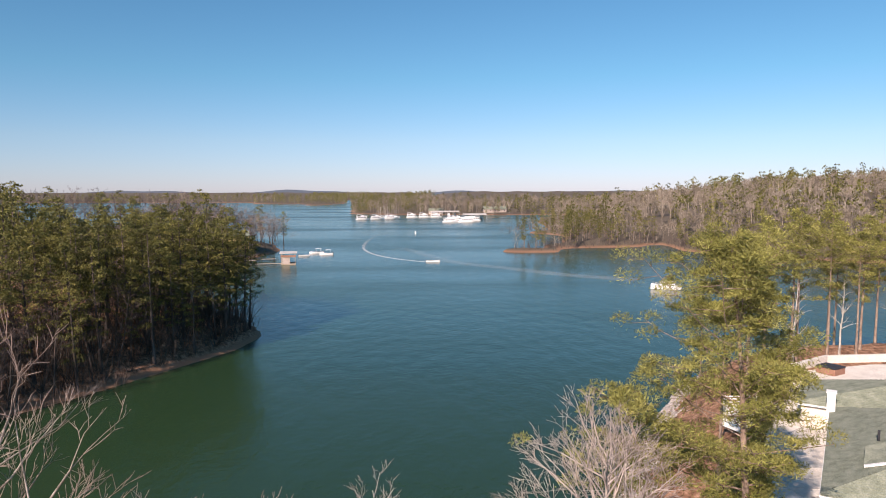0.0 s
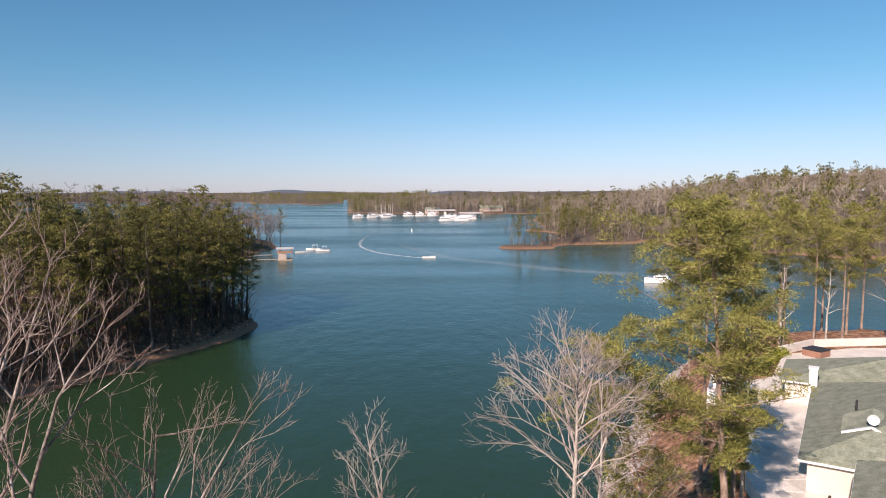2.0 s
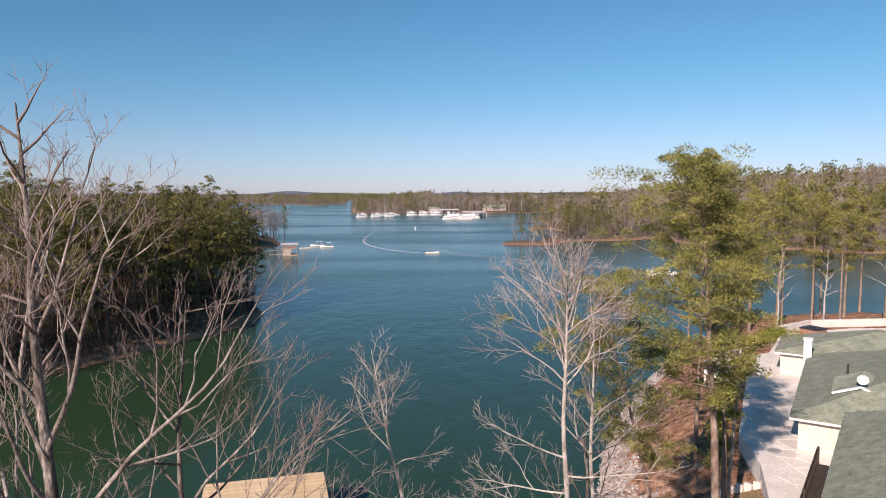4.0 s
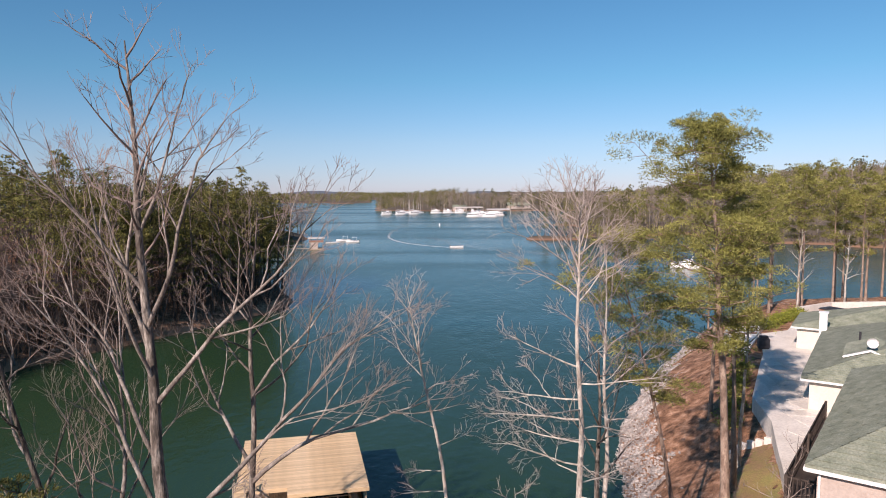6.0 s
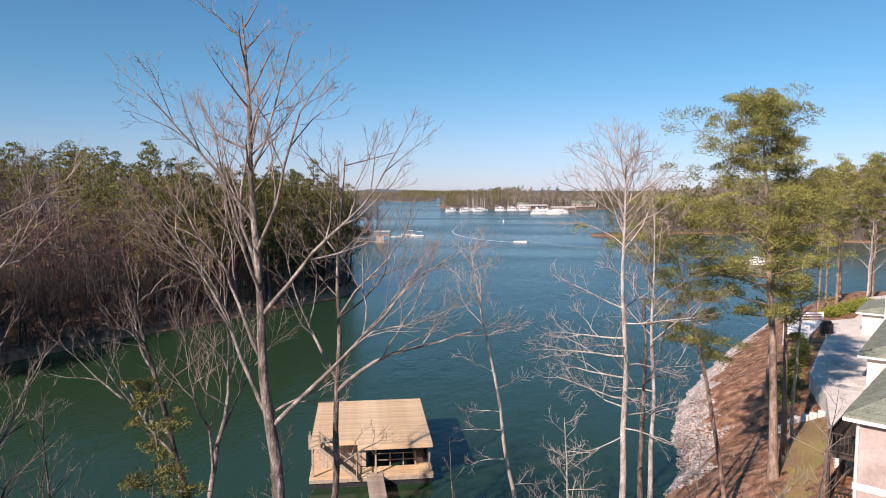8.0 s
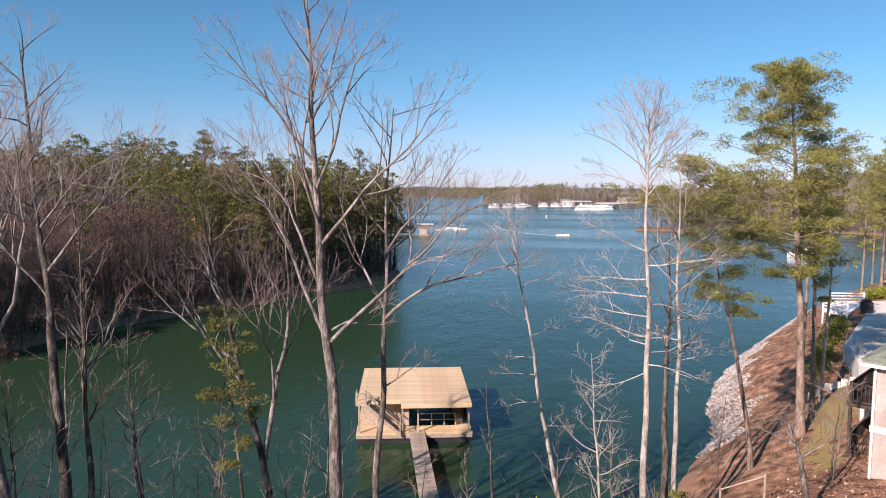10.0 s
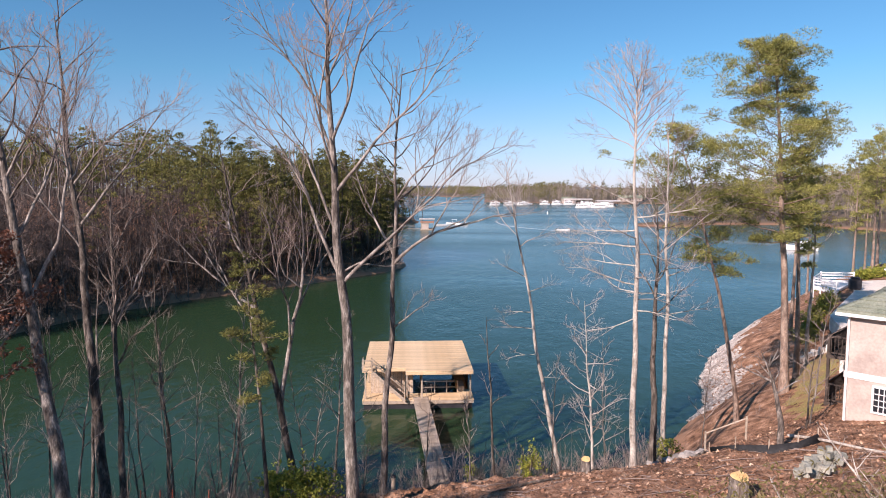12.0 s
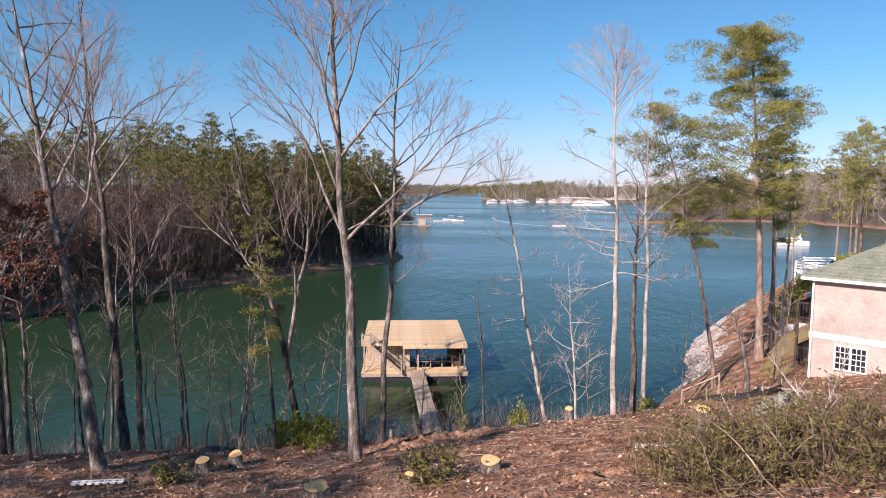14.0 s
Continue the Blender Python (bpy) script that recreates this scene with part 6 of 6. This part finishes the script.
quads = [(ids[j, i], ids[j, i + 1], ids[j + 1, i + 1], ids[j + 1, i]) for j in range(px.shape[0] - 1) for i in range(px.shape[1] - 1) if inn[j, i] and inn[j + 1, i + 1]]
lawn.add(np.stack([px, py, pz], -1).reshape(-1, 3), quads)
tagged(part("lawn", lawn, LAWN), "patch of yellow-green winter grass below the deck", "lawn", kind="structure")
wall = empty("retaining_wall", Matrix(), "low wall of pale stone blocks round the lawn", "wall", kind="structure")
wp = [Vector((17.6, 38.0)), Vector((19.0, 39.2)), Vector((20.4, 37.2)), Vector((20.0, 34.0)), Vector((19.0, 32.2))]
for a, b in zip(wp, wp[1:]):
    n = max(2, int((b - a).length / 0.55))
    for i in range(n):
        p = a.lerp(b, (i + 0.5) / n)
        part("stone_block", box(-0.26, 0.26, -0.17, 0.17, -0.9, 0.35, 0.03), CONCRETE, wall, m=pose(p.x, p.y, gz(p.x, p.y) + BR.uniform(0, 0.12), 0, 0, math.degrees(math.atan2((b - a).y, (b - a).x))))

railing = empty("deck_railing", Matrix(), "white painted railing round the corner of the patio", "railing")
rp = [(26.7, 56.9), (25.5, 59.7), (27.7, 64.3), (31.1, 64.7)]
for a, b in zip(rp, rp[1:]):
    for zz in (7.75, 8.05, 8.35, 8.62):
        part("rail", beam((*a, zz), (*b, zz), 0.05, 0.14, 0.008), WHITE, railing)
for x, y in rp:
    part("post", box(x - 0.07, x + 0.07, y - 0.07, y + 0.07, 6.2, 8.75, 0.01), WHITE, railing)
plat = part("corner_deck", prism(rp, 7.4, 7.66), WHITE)
tagged(plat, "white-painted corner of the patio deck", "deck", kind="structure")
grill = empty("grill", pose(29.0, 58.6, 7.66), "dark covered barbecue grill on the patio", "grill")
part("cover", box(-0.55, 0.55, -0.32, 0.32, 0.0, 1.05, 0.12), DARK, grill)
part("lid", box(-0.4, 0.4, -0.28, 0.28, 1.05, 1.28, 0.09), DARK, grill)
for i in range(9):
    x, y = 33.2 + i * 1.0, 68.6 + i * 1.05
    leafy("hedge_shrub", x, y, gz(x, y) - 0.1, 0.85, 0.55, 220, 0.2, SHRUB, "yellow clipped hedge shrub beside the path", seed=40 + i % 3, group="hedge along the path")
for i, (x, y) in enumerate([(20.6, 44.5), (21.4, 46.6), (22.4, 48.4), (23.6, 50.4), (24.6, 53.0), (19.6, 42.4)]):
    leafy("shrub", x, y, gz(x, y) - 0.2, 0.8, 0.8, 260, 0.19, NEEDLES if i % 2 else SHRUB, "green shrub along the patio edge", seed=60 + i, group="shrubs along the patio")
gw = part("garden_wall", prism([(41.5, 77.3), (47.5, 81.2), (60.0, 82.3), (60.0, 82.7), (47.3, 81.6), (41.2, 77.7)], 6.9, 8.4), CONCRETE)
tagged(gw, "low pale garden wall at the edge of the patio", "wall", kind="structure")
spa = empty("hot_tub", pose(45.0, 76.2, 7.62, 0, 0, 30), "covered hot tub with pale panels on the patio", "hot tub")
part("body", box(-1.1, 1.1, -1.1, 1.1, 0, 0.75, 0.08), BRICK, spa)
part("cover", box(-1.15, 1.15, -1.15, 1.15, 0.75, 0.9, 0.05), DARK, spa)

# ---- boats, docks and marina ----
def hull_mesh(length, beam_w, height, sheer=0.25):
    """A pointed planing hull with a raised bow."""
    g = Geo()
    st = np.linspace(0, 1, 9)
    v = []
    for t in st:
        w = beam_w / 2 * (1 - max(0.0, (t - 0.45) / 0.55) ** 2.2) + 0.02
        top = height * (1 + sheer * t * t)
        x = (t - 0.5) * length
        v += [(x - 0.06 * length * (1 - t) * 0, -w, top), (x, -w * 0.82, 0.05), (x, 0, -0.25 * height * (1 - t * 0.7)), (x, w * 0.82, 0.05), (x, w, top)]
    f = [(i * 5 + k, i * 5 + k + 1, i * 5 + 5 + k + 1, i * 5 + 5 + k) for i in range(8) for k in range(4)]
    f += [(i * 5 + 4, i * 5, i * 5 + 5, i * 5 + 9) for i in range(8)] + [(0, 1, 2, 3)]
    g.add(v, [q for q in f])
    return g


def runabout(x, y, rot, length, label, name="motorboat", group="", cabin=True):
    ob = empty(name, pose(x, y, 0.02, 0, 0, rot), label, "boat", group)
    part("hull", hull_mesh(length, length * 0.32, length * 0.11), HULL, ob, smooth=False)
    h = length * 0.11
    part("cockpit", box(-0.35 * length, 0.05 * length, -0.1 * length, 0.1 * length, h * 1.02, h * 1.12, 0.02), DARK, ob, "dark cockpit floor")
    part("windscreen", beam((0.06 * length, -0.11 * length, h * 1.3), (0.06 * length, 0.11 * length, h * 1.3), 0.08, h * 0.7), GLASS, ob)
    part("engine", box(-0.53 * length, -0.44 * length, -0.05 * length, 0.05 * length, h * 0.4, h * 1.5, 0.04), DARK, ob)
    if cabin:
        for sx in (-0.3, 0.02):
            for sy in (-0.1, 0.1):
                part("canopy_post", beam((sx * length, sy * length, h), (sx * length, sy * length, h + 1.5), 0.04, 0.04), HULL, ob)
        part("canopy", box(-0.34 * length, 0.06 * length, -0.13 * length, 0.13 * length, h + 1.5, h + 1.58, 0.03), HULL, ob)
    return ob


def cruiser(x, y, rot, length, label, group=""):
    ob = empty("cabin_cruiser", pose(x, y, 0.02, 0, 0, rot), label, "boat", group)
    h = length * 0.15
    part("hull", hull_mesh(length, length * 0.33, h), HULL, ob, smooth=False)
    part("cabin", box(-0.28 * length, 0.2 * length, -0.12 * length, 0.12 * length, h, h + 0.11 * length, 0.12), HULL, ob)
    part("cabin_window", box(-0.22 * length, 0.17 * length, -0.123 * length, 0.123 * length, h + 0.05 * length, h + 0.085 * length, 0.02), GLASS, ob)
    part("flybridge", box(-0.24 * length, 0.05 * length, -0.1 * length, 0.1 * length, h + 0.11 * length, h + 0.16 * length, 0.08), HULL, ob)
    part("flybridge_screen", beam((0.05 * length, -0.09 * length, h + 0.18 * length), (0.05 * length, 0.09 * length, h + 0.18 * length), 0.04, 0.25), GLASS, ob)
    for sy in (-0.09, 0.09):
        part("arch_post", beam((-0.2 * length, sy * length, h + 0.16 * length), (-0.24 * length, sy * length, h + 0.27 * length), 0.1, 0.06), HULL, ob)
    part("arch", beam((-0.24 * length, -0.09 * length, h + 0.27 * length), (-0.24 * length, 0.09 * length, h + 0.27 * length), 0.25, 0.07), HULL, ob)
    part("bow_rail", beam((0.15 * length, -0.12 * length, h * 1.4), (0.46 * length, -0.02 * length, h * 1.6), 0.03, 0.03), TIN, ob)
    part("bow_rail", beam((0.15 * length, 0.12 * length, h * 1.4), (0.46 * length, 0.02 * length, h * 1.6), 0.03, 0.03), TIN, ob)
    return ob


cruiser(64.5, 192.0, 165, 8.4, "white cabin cruiser with a flybridge on the lake")
runabout(-4.0, 266.0, -6, 5.5, "small white motorboat trailing a wake", cabin=False)
runabout(-57.5, 303.0, 200, 6.5, "white boat moored at a small dock", group="boats at the small dock")
runabout(-52.0, 297.0, 190, 6.0, "white boat moored at a small dock", group="boats at the small dock")
runabout(-60.5, 290.0, 15, 5.0, "low white boat moored at a small dock", group="boats at the small dock", cabin=False)


def foam_material():
    m = bpy.data.materials.new("wake_foam")
    m.use_nodes = True
    nt = m.node_tree
    b = nt.nodes["Principled BSDF"]
    b.inputs["Base Color"].default_value, b.inputs["Roughness"].default_value = (0.8, 0.84, 0.86, 1), 0.7
    geo = nt.nodes.new("ShaderNodeNewGeometry")
    n = nt.nodes.new("ShaderNodeTexNoise")
    n.inputs["Scale"].default_value, n.inputs["Detail"].default_value = 1.1, 5
    nt.links.new(geo.outputs["Position"], n.inputs["Vector"])
    at = nt.nodes.new("ShaderNodeAttribute")
    at.attribute_name = "fade"
    mr = nt.nodes.new("ShaderNodeMath")
    mr.operation = "MULTIPLY"
    nt.links.new(n.outputs["Fac"], mr.inputs[0])
    nt.links.new(at.outputs["Fac"], mr.inputs[1])
    nt.links.new(mr.outputs[0], b.inputs["Alpha"])
    return m


FOAM = foam_material()


def wake(points, w0, w1, a0, a1, label):
    """A foam trail along a curve: widths and densities from its first to its last end."""
    p = np.array(points, float)
    t = np.linspace(0, 1, len(p))
    tt = np.linspace(0, 1, 60)
    q = np.stack([np.interp(tt, t, p[:, i]) for i in (0, 1)], -1)
    for _ in range(14):
        q[1:-1] = (q[:-2] + q[1:-1] + q[2:]) / 3
    d = np.gradient(q, axis=0)
    nrm = np.stack([-d[:, 1], d[:, 0]], -1) / np.linalg.norm(d, axis=1)[:, None]
    w = (w0 + (w1 - w0) * tt)[:, None]
    g = Geo()
    rows = [np.c_[q + nrm * w * k, np.full(60, 0.03)] for k in (-0.5, -0.2, 0.2, 0.5)]
    g.add(np.concatenate(rows), [(k * 60 + i, k * 60 + i + 1, k * 60 + 61 + i, k * 60 + 60 + i) for k in range(3) for i in range(59)])
    me = g.mesh("boat_wake", FOAM)
    fade = np.concatenate([k * (a0 + (a1 - a0) * tt) for k in (0.0, 1.0, 1.0, 0.0)])
    me.attributes.new("fade", "FLOAT", "POINT").data.foreach_set("value", fade)
    ob = new("boat_wake", me)
    ob.visible_shadow = False
    return tagged(ob, label, "wake")


wake([(-7.0, 266.5), (-16, 274), (-26, 287), (-34, 305), (-40, 330), (-43, 375), (-41, 430)], 1.5, 2.6, 1.7, 0.02, "white foam wake trailing a motorboat")
wake([(-20, 330), (-9, 299), (3.5, 264), (24, 244.5), (42, 224), (62, 212)], 7, 11, 0.12, 0.24, "faint old wake curving over the water")

hut = empty("boat_dock", pose(-61.5, 258.5, 0, 0, 0, 12) @ Matrix.Diagonal((0.85, 0.85, 0.85, 1)), "small two-level dock with a pale flat roof", "dock")
part("float", box(-1.6, 5.0, -2.4, 5.5, -0.2, 0.5, 0.05), WOOD_OLD, hut)
part("walkway", box(-16, -1.6, -0.3, 0.9, 0.35, 0.55, 0.02), WOOD_OLD, hut)
part("wall", box(-0.9, 2.4, -2.2, 1.5, 0.5, 3.4, 0.03), STUCCO, hut, "tan panelled wall")
for sx, sy in ((-1.3, -2.3), (4.7, -2.3), (4.7, 5.2), (-1.3, 5.2)):
    part("post", beam((sx, sy, 0.5), (sx, sy, 5.2), 0.18, 0.18), WOOD_OLD, hut)
part("upper_deck", box(-1.7, 5.1, -2.5, 5.6, 3.4, 3.6, 0.02), WOOD_OLD, hut)
part("parapet", box(-1.7, 5.1, -2.5, -2.4, 3.6, 4.4, 0.01), BRICK, hut)
part("roof", box(-2.2, 5.6, -3.0, 6.1, 5.2, 5.45, 0.04), TIN, hut, "pale flat roof")
for x in (-72.0, -78.0):
    pier = empty("pier", pose(x, 272 + (x + 72) * 0.8, 0, 0, 0, 20), "low wooden pier along the spit", "pier")
    part("deck", box(-3.5, 3.5, -1.0, 1.0, 0.6, 0.75, 0.02), WOOD_OLD, pier)
    for k in (-3, 0, 3):
        part("pile", beam((k, -0.9, -0.6), (k, -0.9, 1.2), 0.2, 0.2), WOOD_DARK, pier)


def cottage(x, y, rot, w, d, h, walls, label):
    z = gz(x, y)
    ob = empty("house", pose(x, y, z, 0, 0, rot), label, "house")
    part("wall", prism([(-w / 2, -d / 2), (w / 2, -d / 2), (w / 2, d / 2), (-w / 2, d / 2)], -1.5, h), walls, ob)
    base = part("roof", box(-w / 2 + 0.1, w / 2 - 0.1, -d / 2 + 0.1, d / 2 - 0.1, h, h + 0.05), SHINGLE, ob)
    for pl in ([(-w / 2 - 0.5, -d / 2 - 0.5, h), (w / 2 + 0.5, -d / 2 - 0.5, h), (w / 2 + 0.5, 0, h + d * 0.28), (-w / 2 - 0.5, 0, h + d * 0.28)], [(w / 2 + 0.5, d / 2 + 0.5, h), (-w / 2 - 0.5, d / 2 + 0.5, h), (-w / 2 - 0.5, 0, h + d * 0.28), (w / 2 + 0.5, 0, h + d * 0.28)]):
        part("roof_plane", slab(pl, 0.15), SHINGLE, base)
    for i in range(5):
        for zz in (0.9, 3.6):
            if zz + 1.3 < h:
                xx = -w / 2 + w * (i + 0.5) / 5
                win = part("window", box(xx - 0.55, xx + 0.55, -d / 2 - 0.04, -d / 2 + 0.02, zz, zz + 1.3), GLASS, ob)
                for a, b in ((xx - 0.65, xx - 0.55), (xx + 0.55, xx + 0.65)):
                    part("frame", box(a, b, -d / 2 - 0.08, -d / 2 + 0.02, zz - 0.1, zz + 1.4), WHITE, win)
    return ob


cottage(-91.0, 292.0, 22, 11, 7, 4.8, YELLOW, "yellow two-storey lake house among bare trees")
cottage(60.0, 780.0, 5, 26, 12, 3.2, STUCCO, "long low tan marina building")
cottage(-8.0, 772.0, -5, 16, 10, 3.2, STUCCO, "tan marina building behind the docks")

SR = random.Random(3)


def sailboat(x, y, rot):
    ob = empty("sailboat", pose(x, y, 0, 0, 0, rot), "white sailboat with a bare mast at the marina", "boat", "sailboats at the marina")
    ln = SR.uniform(8, 11)
    part("hull", hull_mesh(ln, ln * 0.3, 1.2), HULL, ob, smooth=False)
    part("cabin", box(-0.12 * ln, 0.2 * ln, -0.09 * ln, 0.09 * ln, 1.2, 1.8, 0.1), HULL, ob)
    g = Geo()
    tube(g, [(0.08 * ln, 0, 1.0), (0.08 * ln, 0, SR.uniform(11, 15))], [0.13, 0.09], 5)
    part("mast", g, TIN, ob)
    part("boom", beam((0.08 * ln, 0, 2.6), (-0.35 * ln, 0, 2.6), 0.22, 0.25, 0.04), HULL, ob)


for i in range(9):
    t = i / 8
    sailboat(-64 + 15 * t + SR.uniform(-0.6, 0.6), 664 + 20 * t + SR.uniform(-1, 1), 15 + SR.uniform(-6, 6))


def houseboat(x, y, rot, length):
    ob = empty("houseboat", pose(x, y, 0, 0, 0, rot), "white two-deck houseboat moored at the marina", "boat", "houseboats at the marina")
    part("hull", hull_mesh(length, length * 0.3, 1.0, 0.1), HULL, ob, smooth=False)
    part("cabin", box(-0.42 * length, 0.3 * length, -1.9, 1.9, 1.0, 3.1, 0.1), HULL, ob)
    for k in range(6):
        xx = -0.38 * length + k * 0.11 * length
        part("window", box(xx, xx + 0.08 * length, -1.93, 1.93, 1.8, 2.6), GLASS, ob)
    part("sun_deck", box(-0.46 * length, 0.36 * length, -2.1, 2.1, 3.1, 3.25, 0.03), HULL, ob)
    for yy in (-2.0, 2.0):
        part("deck_rail", beam((-0.45 * length, yy, 4.1), (0.35 * length, yy, 4.1), 0.05, 0.06), HULL, ob)
    part("helm", box(-0.1 * length, 0.12 * length, -1.0, 1.0, 3.25, 4.3, 0.1), HULL, ob)
    if SR.random() < 0.6:
        part("awning", box(-0.42 * length, -0.05 * length, -1.9, 1.9, 5.0, 5.12, 0.03), HULL, ob)
        for xx in (-0.4, -0.07):
            part("awning_post", beam((xx * length, -1.8, 3.2), (xx * length, -1.8, 5.0), 0.07, 0.07), HULL, ob)


for i in range(3):
    houseboat(-77 + 13 * i, 640 + 6.5 * i, 22, 12.5)

def covered_dock(x, y, rot, w, d, boats, label):
    ob = empty("covered_dock", pose(x, y, 0, 0, 0, rot), label, "dock", "covered docks at the marina")
    part("roof", slab([(-w / 2, -d / 2, 5.0), (w / 2, -d / 2, 5.0), (w / 2, 0, 5.9), (-w / 2, 0, 5.9)], 0.25), TIN, ob)
    part("roof", slab([(w / 2, d / 2, 5.0), (-w / 2, d / 2, 5.0), (-w / 2, 0, 5.9), (w / 2, 0, 5.9)], 0.25), TIN, ob)
    part("walkway", box(-w / 2, w / 2, -0.8, 0.8, 0.3, 0.6, 0.02), WOOD_OLD, ob)
    n = int(w / 6)
    for i in range(n + 1):
        for sy in (-d / 2 + 0.3, d / 2 - 0.3):
            part("post", beam((-w / 2 + w * i / n, sy, -0.3), (-w / 2 + w * i / n, sy, 5.0), 0.25, 0.25), TIN, ob)
    m = pose(x, y, 0, 0, 0, rot)
    for i in range(boats):
        for sy in (-1, 1):
            if SR.random() < 0.85:
                q = m @ Vector((-w / 2 + w * (i + 0.5) / boats, sy * d * 0.3, 0))
                cruiser(q.x, q.y, rot + 90 * sy + 180 + SR.uniform(-2, 2), SR.uniform(8, 10.5), "white cruiser in a marina slip", "cruisers at the marina")


covered_dock(2.0, 722.0, 4, 30, 16, 4, "covered marina dock with a pale tin roof")
covered_dock(30.0, 640.0, 6, 22, 14, 3, "covered marina dock behind the houseboats")
for row, (x, y, n) in enumerate(((6, 588, 2), (7.5, 597, 2), (10, 606, 2), (14, 616, 2))):
    for i in range(n):
        houseboat(x + 14 * i, y + i * 0.8, 4 + 180 * (i % 2), 13)
for i in range(3):
    houseboat(-32 + 12.5 * i, 690 + i * 1.5, 5, 11.5)
buoy = empty("buoy", pose(-18, 437, 0), "white marker buoy on the lake", "buoy")
g = Geo()
tube(g, [(0, 0, -0.2), (0, 0, 0.5), (0, 0, 1.7), (0, 0, 1.8)], [0.4, 0.42, 0.22, 0.03], 10)
part("body", g, HULL, buoy)
part("band", box(-0.3, 0.3, -0.3, 0.3, 0.9, 1.05, 0.1), RED_TAPE, buoy)
